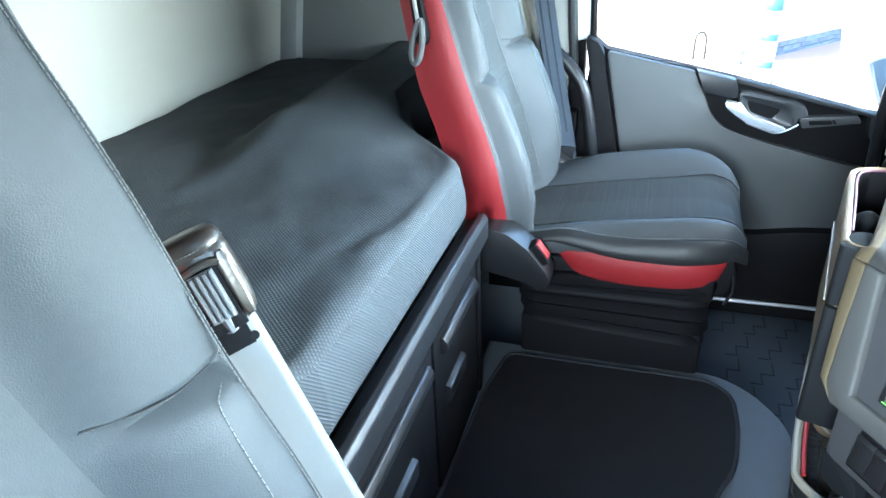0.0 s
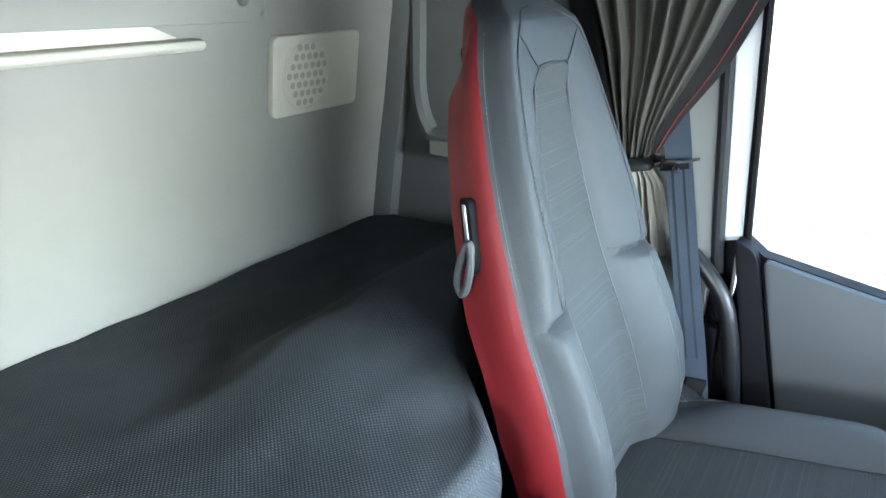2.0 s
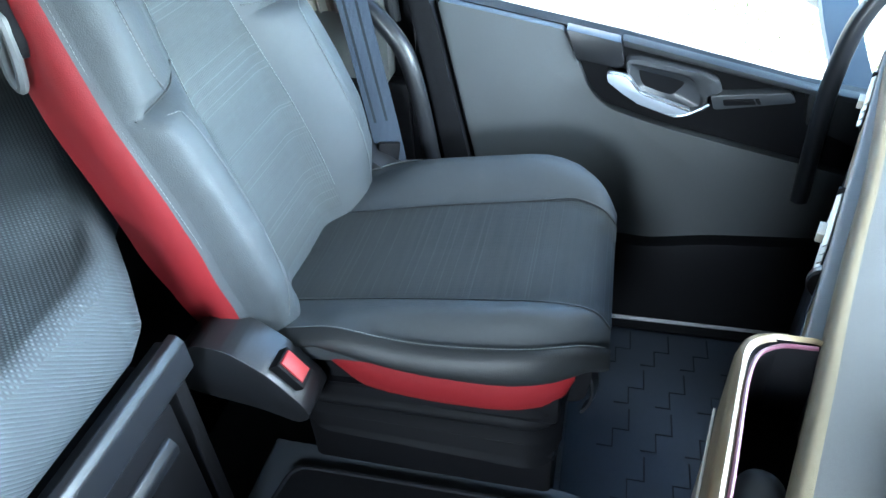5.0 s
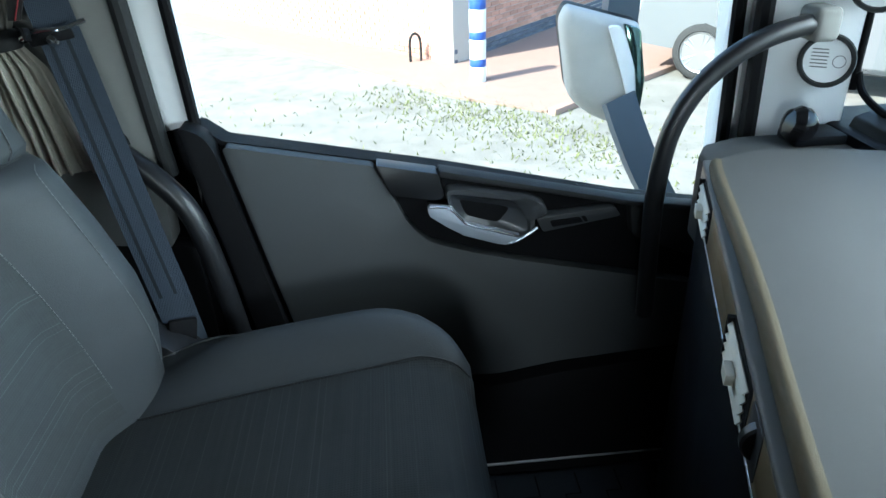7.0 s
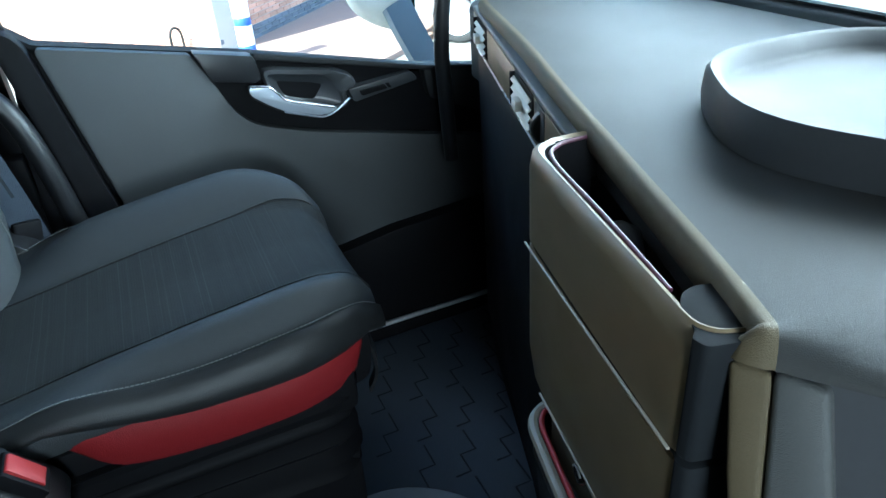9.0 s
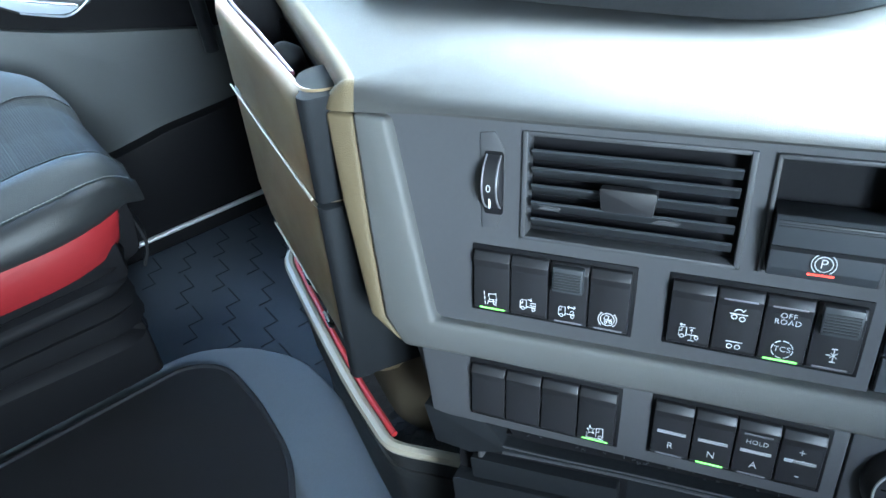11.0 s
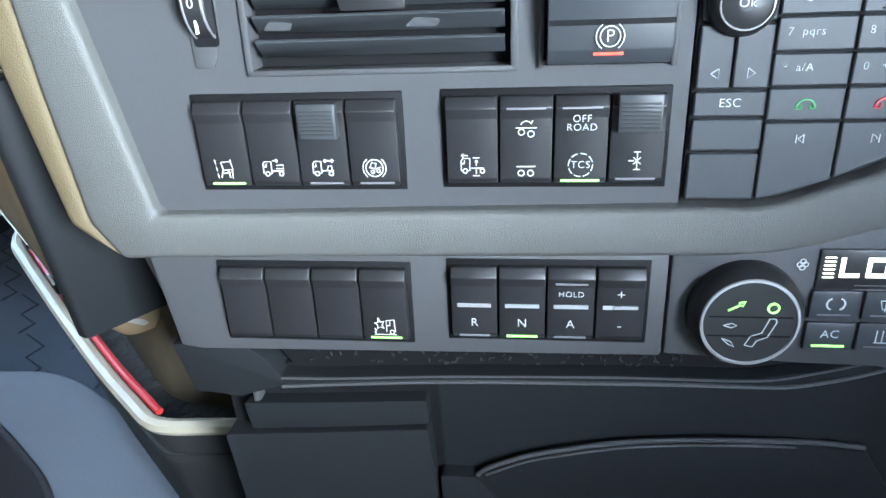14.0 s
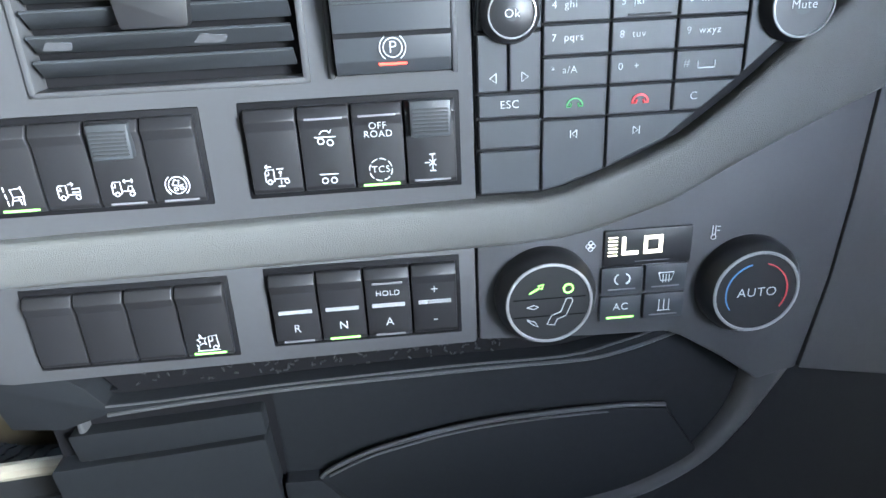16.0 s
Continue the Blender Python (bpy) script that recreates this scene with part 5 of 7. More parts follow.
fascia_bm = joined(*[prism(p, "z", -0.02, 0.0, m=PM) for p in (
    [(-0.2192, 0.069), (-0.204, -0.006), (0.0795, -0.002), (0.0795, 0.069), (0.0702, 0.069), (0.0105, 0.069), (-0.003, 0.069), (-0.134, 0.069)],
    [(-0.236, 0.150), (-0.2336, 0.138), (-0.134, 0.138), (-0.003, 0.138), (0.0105, 0.138), (0.0702, 0.138), (0.0795, 0.138), (0.0795, 0.150)],
    [(-0.2336, 0.138), (-0.2192, 0.069), (-0.134, 0.069), (-0.134, 0.138)], [(-0.003, 0.069), (0.0105, 0.069), (0.0105, 0.138), (-0.003, 0.138)],
    [(0.0702, 0.069), (0.0795, 0.069), (0.0795, 0.138), (0.0702, 0.138)])])
bmesh.ops.remove_doubles(fascia_bm, verts=fascia_bm.verts, dist=0.0001)
fascia = part("switch_fascia", fascia_bm, M_PANEL, dash, "charcoal switch fascia")
inward = Vector((-PN.x, -PN.y, 0)).normalized()


def roll_ring(u):
    """The padded roll where the dash top turns down to the centre panel."""
    s0 = PM @ Vector((u, 0.1458, 0.0035))
    out = [s0 + inward * 0.012 - Vector((0, 0, 0.004))]
    g = (lerp(u, [-0.2545, 0.0, 0.25], [0.9560, 0.963, 0.972]) - s0.z) / 0.0205
    for i_, dz in ((-0.001, 0.0), (-0.0015, 0.0030), (0.002, 0.0062), (0.011, 0.0100), (0.027, 0.0138), (0.048, 0.0174), (0.072, 0.0200)):
        out.append(s0 + inward * i_ + Vector((0, 0, dz * g)))
    for i_, f in ((0.10, 1.0), (0.13, 0.62), (0.16, 0.20), (0.19, 0.0)):
        q = s0 + inward * i_
        q.z = 0.9515 + (s0.z + 0.019 * g - 0.9515) * f
        out.append(q)
    return out


# the taupe edge turns down at the corner into the post
corner = []
post_sec = [(-0.2762, -0.004), (-0.2762, 0.0030), (-0.2745, 0.0065), (-0.2700, 0.0085), (-0.2640, 0.0092), (-0.2580, 0.0088), (-0.2530, 0.0060)]
strip_sec = ring[-1]
for k in range(9):
    f = k / 8
    rg = []
    for (u, n_), a in zip(post_sec, strip_sec):
        c_, b_ = PM @ Vector((u, 0.1442, n_)), PM @ Vector((u, 0.1640, n_ - 0.001))
        b_ = b_ * 0.8 + a * 0.2
        rg.append(a * (1 - f) ** 2 + b_ * 2 * f * (1 - f) + c_ * f * f)
    corner.append(rg)
part("edge_corner", loft(corner, caps=False, closed=False), M_STRIP, dash, "taupe edge corner", smooth=60)
# the padded roll starts along the corner's inner edge and runs out over the panel
inner_edge = [r_[-1] for r_ in corner]
run_back = [r_[-1] for r_ in ring[::-1]]


def along_edge(dist):
    """A point of the trim's inner edge, so far back from the corner."""
    for a_, b_ in zip(run_back, run_back[1:]):
        l_ = (b_ - a_).length
        if dist <= l_:
            return a_ + (b_ - a_) * (dist / l_)
        dist -= l_
    return run_back[-1]


start = [inner_edge[-1] + inward * 0.010 - Vector((0, 0, 0.003))] + [inner_edge[k] for k in (8, 7, 6, 4, 3, 2, 0)] + [along_edge(d_) for d_ in (0.03, 0.07, 0.11, 0.14)]
start = [Vector(p) + Vector((0, 0, -0.0008)) for p in start]
roll = [start] + [[a_ * (1 - f) + b_ * f for a_, b_ in zip(start, roll_ring(-0.205))] for f in (0.33, 0.66)] + [roll_ring(u) for u in np.linspace(-0.205, 0.46, 24)]
part("top_roll", loft(roll, caps=False, closed=False), M_DASH, dash, "dark grained padded roll", smooth=60)
part("lower_fascia", prism([(-0.212, -0.031), (0.0783, -0.0275), (0.0783, -0.0900), (-0.19, -0.0935), (-0.203, -0.0915)], "z", -0.03, 0.0005, 0.002, m=PM), M_PANEL, dash)
part("climate_fascia", prism([(0.0793, -0.0275), (0.125, -0.0255), (0.148, -0.021), (0.186, -0.009), (0.222, 0.011), (0.267, 0.033), (0.2985, 0.048), (0.2955, -0.014), (0.291, -0.064), (0.280, -0.1275), (0.255, -0.134), (0.230, -0.115), (0.2045, -0.0985), (0.193, -0.0934), (0.15, -0.0925), (0.0793, -0.0885)], "z", -0.03, 0.0005, 0.002, m=PM), M_PANEL, dash)
UPPER_LIP = [(-0.156, -0.105), (-0.147, -0.1172), (-0.109, -0.1160), (-0.041, -0.1121), (0.063, -0.1091), (0.1335, -0.1088), (0.169, -0.1015), (0.193, -0.0940)]
LOWER_LIP = [(-0.147, -0.1243), (-0.110, -0.1212), (-0.041, -0.1169), (0.028, -0.1150), (0.098, -0.1138), (0.1336, -0.1138), (0.155, -0.1126), (0.180, -0.1068), (0.2040, -0.0988)]
part("under_lip", prism([(-0.215, -0.0955), (-0.165, -0.0975)] + UPPER_LIP + LOWER_LIP[::-1] + [(-0.175, -0.1330), (-0.205, -0.1300)], "z", -0.05, -0.008, 0.0015, m=PM), M_CAP, dash, "dark shelf lip under the switches")
# ridges take the paler panel plastic to draw their highlights
part("lip_ridge", tube([(u, w, -0.0078) for u, w in LOWER_LIP], 0.0012, 6, 4, m=PM), M_PANEL, dash, "thin ridge, paler to draw its highlight")
part("lip_ridge", tube([(u, w - 0.0012, -0.0080) for u, w in UPPER_LIP[1:]], 0.0007, 6, 4, m=PM), M_PANEL, dash, "thin ridge, paler to draw its highlight")
rng_slot = random.Random(5)
slot_bits = []
for k in range(150):
    uu, ww = rng_slot.uniform(-0.132, 0.10), rng_slot.uniform(-0.1120, -0.0950)
    slot_bits.append(box(-0.0012, 0.0012, -0.0004, 0.0004, -0.0006, 0.0007, m=at_panel(uu, ww, -0.0195) @ Euler((0, 0, rng_slot.uniform(0, 3))).to_matrix().to_4x4()))
part("slot_studs", joined(*slot_bits), M_DARK, dash, "raised flecks of the slot lining")["kind"] = "stuff"
part("shelf_slot", prism([(-0.16, -0.090), (0.17, -0.085), (0.17, -0.118), (-0.14, -0.118)], "z", -0.06, -0.020, m=PM), M_BLACK, dash)
part("side_return", prism([(-0.262, 0.145), (-0.243, -0.02), (-0.225, -0.034), (-0.205, -0.10), (-0.17, -0.13), (-0.17, -0.20), (-0.165, -0.20), (-0.165, 0.145)], "z", -0.09, -0.012, 0.004, m=PM), M_PANEL, dash)
part("right_panel", prism([(0.3000, 0.0485), (0.42, 0.10), (0.42, -0.146), (0.347, -0.1408), (0.2820, -0.1290), (0.2925, -0.064), (0.2970, -0.014)], "z", -0.04, 0.0, 0.002, m=PM), M_PANEL, dash)

# lower console: drawer face, knee shelf and the arm of the steering column cover
part("console_back", prism([(-0.19, -0.115), (-0.04, -0.115), (-0.04, -0.36), (-0.18, -0.36)], "z", -0.06, -0.021, m=PM), M_BLACK, dash)
part("lower_drawer", prism(rounded([(-0.1755, -0.1396), (-0.1134, -0.1364), (-0.0565, -0.1327), (-0.0557, -0.1500), (-0.116, -0.1553), (-0.1725, -0.1590)], 0.002), "z", -0.05, -0.010, 0.003, 3, m=PM), M_CAP, dash, "dark drawer lip")
part("lower_drawer_face", prism(rounded([(-0.19, -0.1620), (-0.116, -0.1565), (-0.0560, -0.1512), (-0.0524, -0.197), (-0.048, -0.34), (-0.17, -0.34)], 0.003), "z", -0.05, -0.006, 0.003, 3, m=PM), M_CAP, dash, "dark drawer front")
part("knee_well", prism([(-0.052, -0.119), (0.150, -0.115), (0.205, -0.100), (0.256, -0.137), (0.250, -0.17), (0.20, -0.24), (0.20, -0.36), (-0.045, -0.36), (-0.050, -0.20)], "z", -0.05, -0.020, 0.003, m=PM), M_CAP, dash)
RIM = [(-0.0306, -0.1975), (-0.022, -0.1867), (0.0013, -0.1755), (0.024, -0.1689), (0.0614, -0.1608), (0.0985, -0.1568), (0.136, -0.1555), (0.174, -0.1569), (0.205, -0.160)]
# rim lines coloured paler than the pocket wall, as painted highlights
part("knee_pocket", tube([(u, w, -0.0130 - 0.004 * smoothstep(0.12, 0.2, u)) for u, w in RIM], 0.0016, 8, 6, m=PM), M_PANEL, dash, "thin pocket rim, paler to draw its highlight")
part("knee_pocket", tube([(u + 0.001, w - 0.0035, -0.0125 - 0.004 * smoothstep(0.12, 0.2, u)) for u, w in RIM[1:-1]], 0.0009, 8, 6, m=PM), M_PANEL, dash, "thin pocket rim, paler to draw its highlight")
part("knee_pocket_wall", prism([(u, w - 0.001) for u, w in RIM] + [(0.23, -0.20), (0.20, -0.24), (0.20, -0.36), (-0.034, -0.36)], "z", -0.05, -0.014, 0.002, m=PM), M_CAP, dash)
part("pocket_corner", prism(rounded([(-0.0500, -0.1895), (-0.0265, -0.1900), (-0.0150, -0.2050), (0.01, -0.24), (-0.048, -0.24)], 0.003), "z", -0.05, -0.009, 0.003, m=PM), M_CAP, dash)
ARM_OUT = [(0.256, -0.134), (0.250, -0.160), (0.2372, -0.1843), (0.219, -0.204), (0.180, -0.2233), (0.1396, -0.2322), (0.09, -0.240)]
ARM_IN = [(0.290, -0.138), (0.2776, -0.1583), (0.2613, -0.1845), (0.2398, -0.2089), (0.213, -0.2284), (0.185, -0.2404), (0.12, -0.262)]
arm_rings = []
for (u0, w0), (u1, w1) in zip([p[:2] for p in curve_points([(a, b, 0) for a, b in ARM_OUT], 5)], [p[:2] for p in curve_points([(a, b, 0) for a, b in ARM_IN], 5)]):
    arm_rings.append([(u0 + (u1 - u0) * f, w0 + (w1 - w0) * f, n_) for f, n_ in ((0.0, -0.06), (0.0, -0.020), (0.10, -0.0125), (0.3, -0.009), (0.6, -0.010), (0.9, -0.016), (1.0, -0.024), (1.0, -0.06))])
part("column_shroud", loft(arm_rings, m=PM), M_PANEL, dash, "curved grey shroud arm", smooth=60)
part("shroud_side", prism([(0.291, -0.139), (0.347, -0.1445), (0.42, -0.15), (0.42, -0.40), (0.05, -0.40), (0.12, -0.262), (0.185, -0.2404), (0.213, -0.2284), (0.2398, -0.2089), (0.2613, -0.1845), (0.2776, -0.1583)], "z", -0.07, -0.030, m=PM), M_CAP, dash)

# ---- waste bin at the console's side ----
BA, BB = Vector((0.243, 0.838, 0)), Vector((0.306, 1.125, 0))
BD = (BB - BA).normalized()
BN = Vector((-BD.y, BD.x, 0))
BM_ = Matrix(((BD.x, 0, BN.x, BA.x), (BD.y, 0, BN.y, BA.y), (0, 1, 0, 0), (0, 0, 0, 1)))
M_WINE = mat("wine_red_edging", (0.070, 0.016, 0.034), 0.45, rough_var=0.1)
# bin brown for the flank, with the flank's shade put into the colour
M_FLANK_SHADE = mat("shaded_brown_flank_plastic", (0.052, 0.043, 0.029), 0.55, spec=0.25, grain=0.12, grain_scale=60, bump=0.2, bump_scale=900, rough_var=0.1)
M_GLOSSBIN = mat("gloss_black_clip", (0.008, 0.008, 0.009), 0.12, rough_var=0.04)
M_BEAD = mat("pale_bead_plastic", (0.35, 0.32, 0.26), 0.5)
bin_ = thing("console_bin", (0.30, 0.98, 0.60), "bronze-brown console bin with an open top and red-lined rim", "bin")
BLEN = (BB - BA).length
shape = rounded([(-0.004, -0.075), (0.0, 0.0), (BLEN, 0.0), (BLEN + 0.012, -0.06), (BLEN, -0.075)], [0.0, 0.020, 0.05, 0.02, 0.0], 6)


def bin_ring(z, off=0.0, lip=0.0):
    out = []
    cx, cn = BLEN / 2, -0.035
    for s_, n_ in shape:
        ds = math.copysign(min(abs(s_ - cx), off), s_ - cx) if off else 0
        dn = off if n_ > -0.02 else 0
        p = BA + BD * (s_ - ds) + BN * (n_ - dn)
        out.append((p.x, p.y, z))
    return out


part("shell", loft([bin_ring(0.630, 0.030), bin_ring(0.660, 0.016), bin_ring(0.70, 0.004), bin_ring(0.74), bin_ring(0.852)], caps=True), M_BIN, bin_, smooth=50)
part("upper_shell", loft([bin_ring(0.860), bin_ring(0.930), bin_ring(0.944, 0.002), bin_ring(0.9475, 0.006), bin_ring(0.945, 0.010)], caps=False), M_BIN, bin_, "bronze-brown bin rim", smooth=50)
part("inner_wall", loft([bin_ring(0.945, 0.010), bin_ring(0.93, 0.012), bin_ring(0.80, 0.014)], caps=False), M_BLACK, bin_, "dark bin inside", smooth=50)
part("gap", loft([bin_ring(0.8515, 0.003), bin_ring(0.8605, 0.003)]), M_BLACK, bin_)
def bin_at(s_, n_, z):
    p = BA + BD * s_ + BN * n_
    return (p.x, p.y, z)
part("seam_bead", tube([bin_at(BLEN - 0.012, 0.0015, 0.8535), bin_at(BLEN * 0.5, 0.0015, 0.8565), bin_at(0.012, 0.0015, 0.8605)], 0.0012, 6, 4), M_BEAD, bin_, "bright seam line")
part("rim_lining", tube([bin_at(0.052, -0.0118, 0.9440), bin_at(BLEN * 0.5, -0.0125, 0.9455), bin_at(BLEN - 0.045, -0.013, 0.9455), bin_at(BLEN - 0.014, -0.028, 0.9455), bin_at(BLEN - 0.004, -0.058, 0.9455)], 0.0019, 8, 6), M_WINE, bin_, "dark red rim lining")
BP = Matrix(((BD.x, BN.x, 0, BA.x), (BD.y, BN.y, 0, BA.y), (0, 0, 1, 0), (0, 0, 0, 1)))
END = rounded([(-0.0066, -0.066), (-0.0030, -0.0025), (0.006, 0.0006), (0.012, -0.0035), (0.027, -0.0045), (0.029, -0.012), (0.027, -0.066)], [0, 0.014, 0.002, 0.002, 0.004, 0.006, 0], 5)
TOP_END = rounded([(-0.0066, -0.066), (-0.0030, -0.0025), (0.006, 0.0006), (0.012, -0.0045), (0.036, -0.0085), (0.046, -0.016), (0.050, -0.026), (0.046, -0.066)], [0, 0.014, 0.002, 0.002, 0.006, 0.006, 0.008, 0], 5)
part("near_end", prism(TOP_END, "z", 0.863, 0.9462, 0.0034, 4, m=BP), M_CAP, bin_, "dark grey bin end")
part("near_side", prism(END, "z", 0.672, 0.857, 0.0012, 2, m=BP), M_CAP, bin_, "dark grey bin end")
part("inner_knob", lathe([(0.020, 0.0), (0.020, 0.05), (0.016, 0.066), (0.006, 0.073), (0.0, 0.074)], 18, m=Matrix.Translation(bin_at(0.165, -0.034, 0.853))), M_DARK, bin_, "dark rounded knob inside the bin", smooth=60)
part("liner", box(0.02, BLEN - 0.02, 0.70, 0.82, -0.07, -0.016, 0.003, m=BM_), M_BLACK, bin_)
for k, (a, b) in enumerate(((0.10, 0.255), (0.09, 0.23))):
    part("louvre", tube([bin_at(b, -0.0045, 0.690 + 0.016 * k), bin_at((a + b) / 2, -0.0045, 0.695 + 0.012 * k), bin_at(a, -0.0045, 0.700 + 0.010 * k)], 0.0013, 6, 3), M_BEAD, bin_)
part("column", prism(rounded([(0.345, 1.13), (0.330, 0.985), (0.314, 0.928), (0.303, 0.885), (0.300, 0.862), (0.306, 0.840), (0.325, 0.806), (0.40, 0.66), (0.44, 0.66), (0.42, 1.13)], [0, 0, 0, 0.02, 0.02, 0.02, 0, 0, 0, 0], 4), "z", FLOOR, 0.66, 0.003), M_FLANK_SHADE, bin_, "console flank, bin brown darkened for its shade")
for s_, z_ in ((0.165, 0.668), (0.105, 0.654)):
    part("clip", lathe([(0.0, 0.004), (0.008, 0.003), (0.010, 0.0), (0.010, -0.003)], 16, m=Matrix.Translation(bin_at(s_, -0.012, z_)) @ look((0, 0, 0), tuple(-BN)).to_3x3().to_4x4()), M_GLOSSBIN, bin_, "glossy black round clip")
    part("clip_rim", tube([Vector(bin_at(s_ + 0.0095 * math.cos(a), -0.009, z_ + 0.0095 * math.sin(a))) for a in np.linspace(0.4, 2.6, 9)], 0.0011, 6, 2), M_RING, bin_, "bright clip edge")
part("lower_latch", tube([bin_at(0.020, -0.035, 0.660), bin_at(0.024, -0.045, 0.648), bin_at(0.030, -0.050, 0.640)], 0.005, 8, 4), M_RING, bin_, "small metal latch")

# lower pocket with a pale rim
pk_line = [(0.400, 1.172), (0.355, 1.166), (0.331, 1.147), (0.317, 1.10), (0.297, 1.018), (0.283, 0.957), (0.2705, 0.898), (0.2625, 0.850), (0.2590, 0.822), (0.2655, 0.804), (0.280, 0.783), (0.300, 0.754)]
M_RIM = mat("pale_rim_plastic", (0.25, 0.225, 0.175), 0.45, grain=0.05, grain_scale=200, bump=0.15, bump_scale=900, rough_var=0.08)
pocket = thing("console_pocket", (0.28, 0.95, FLOOR), "black console pocket with a pale rim and red piping", "pocket")
pts = [(x, y) for x, y, _ in curve_points([(x, y, 0) for x, y in pk_line], 5)]
zr = [0.580] * len(pts)
part("wall", loft([[(x, y, z) for (x, y), z in zip(pts, zr)], [(x + 0.012, y + 0.002, z - 0.15) for (x, y), z in zip(pts, zr)], [(x + 0.05, y + 0.004, FLOOR) for (x, y), z in zip(pts, zr)]], caps=False, closed=False), M_DARK, pocket, smooth=60)
part("rim", tube([(x, y, z) for (x, y), z in zip(pts, zr)], 0.0065, 8, 1), M_RIM, pocket, "pale cream rim")
part("piping", tube([(x + 0.0098, y - 0.003, z + 0.0015) for (x, y), z in list(zip(pts, zr))[4:-16]], 0.0034, 8, 1), M_REDINK, pocket, "red piping")
part("base", prism(pts + [(0.36, 0.80), (0.42, 1.14)], "z", 0.535, 0.545), M_DARK, pocket, "studded pocket floor")
studs = []
for i in range(20):
    for j in range(30):
        q = BA + BD * (-0.06 + 0.009 * j) + BN * (-0.010 - 0.0065 * i)
        if 0.012 < q.x - lerp(q.y, [0.78, 0.822, 0.85, 0.957, 1.10, 1.147], [0.283, 0.259, 0.2625, 0.283, 0.317, 0.331]) < 0.075:
            studs.append(box(-0.0028, 0.0028, -0.0009, 0.0009, 0.544, 0.5462, m=Matrix.Translation((q.x, q.y, 0)) @ Euler((0, 0, 0.5 if (i + j) % 2 else -0.6)).to_matrix().to_4x4()))
part("stud_pattern", joined(*studs), M_DARK, pocket)["kind"] = "stuff"

# ---- tray on the dash top ----
M_TRAY = mat("slate_tray_plastic", (0.022, 0.023, 0.025), 0.60, spec=0.25, grain=0.08, grain_scale=300, bump=0.1, bump_scale=1400, rough_var=0.08, stain=0.08)
TRAY = rounded([(0.405, 0.985), (0.50, 1.135), (0.70, 1.125), (0.79, 0.90), (0.72, 0.62), (0.56, 0.66)], [0.07, 0.07, 0.08, 0.09, 0.08, 0.08], 6)
tc = (0.60, 0.90)


def tray_ring(f, z):
    return [(tc[0] + (x - tc[0]) * f, tc[1] + (y - tc[1]) * f, z) for x, y in TRAY]


tray = thing("dash_tray", (0.6, 0.9, 0.953), "dark moulded tray with a raised rim on the dash top", "tray")
part("rim", loft([tray_ring(1.0, 0.9535), tray_ring(1.01, 0.97), tray_ring(1.005, 0.986), tray_ring(0.985, 0.992), tray_ring(0.955, 0.990), tray_ring(0.925, 0.978), tray_ring(0.90, 0.972), tray_ring(0.5, 0.971)], caps=True), M_TRAY, tray, smooth=60)
for a, b in (((0.47, 0.96), (0.49, 0.945)), ((0.50, 0.93), (0.515, 0.905)), ((0.515, 0.945), (0.53, 0.95)), ((0.53, 0.915), (0.54, 0.885))):
    part("scratch", box(-0.5 * math.dist(a, b), 0.5 * math.dist(a, b), -0.0006, 0.0006, 0.9705, 0.9716, m=Matrix.Translation(((a[0] + b[0]) / 2, (a[1] + b[1]) / 2, 0)) @ Euler((0, 0, math.atan2(b[1] - a[1], b[0] - a[0]))).to_matrix().to_4x4()), M_BLACK, tray)

# screen-base strip, grab handle, tweeter, discs
ledge = thing("screen_ledge", (0.84, MID, 0.945), "dark ledge along the windscreen base", "ledge")
part("strip", prism(rounded([(0.818, 0.940), (0.868, 0.940), (0.868, 0.963), (0.848, 0.9675), (0.826, 0.960)], 0.004), "y", DDOOR + 0.05, DOOR - 0.10, 0.003), M_DARK, ledge)
part("demister_slot", box(0.835, 0.850, DDOOR + 0.3, DOOR - 0.3, 0.964, 0.9682), M_BLACK, ledge)
gh = thing("grab_handle", (0.53, 1.80, 0.70), "black curved grab handle at the door pillar", "handle")
part("bar", tube([(0.535, 1.80, 0.64), (0.528, 1.795, 0.76), (0.524, 1.79, 0.86), (0.532, 1.785, 0.955), (0.560, 1.785, 1.018), (0.605, 1.787, 1.062), (0.655, 1.79, 1.088), (0.705, 1.795, 1.10), (0.735, 1.80, 1.10)], 0.0145, 12, 6), M_SATIN, gh)
part("mount", box(0.715, 0.755, 1.780, 1.830, 1.078, 1.125, 0.010, 3), M_SIDE, gh, "pale mounting block")
M_GLOSS = mat("gloss_black", (0.006, 0.006, 0.007), 0.20, spec=0.3, rough_var=0.03)
tw = thing("tweeter", (0.745, 1.80, 0.932), "glossy black round tweeter at the dash corner", "tweeter")
part("ball", lathe([(0.0, -0.022), (0.018, -0.018), (0.027, -0.006), (0.028, 0.006), (0.020, 0.019), (0.008, 0.024), (0.0, 0.025)], 20, m=Matrix.Translation((0.733, 1.795, 0.957)) @ Euler((0, radians(-75), radians(-5))).to_matrix().to_4x4()), M_GLOSS, tw, "glossy black dome")
part("foot", box(0.72, 0.80, 1.775, 1.83, 0.928, 0.945, 0.005), M_BLACK, tw)

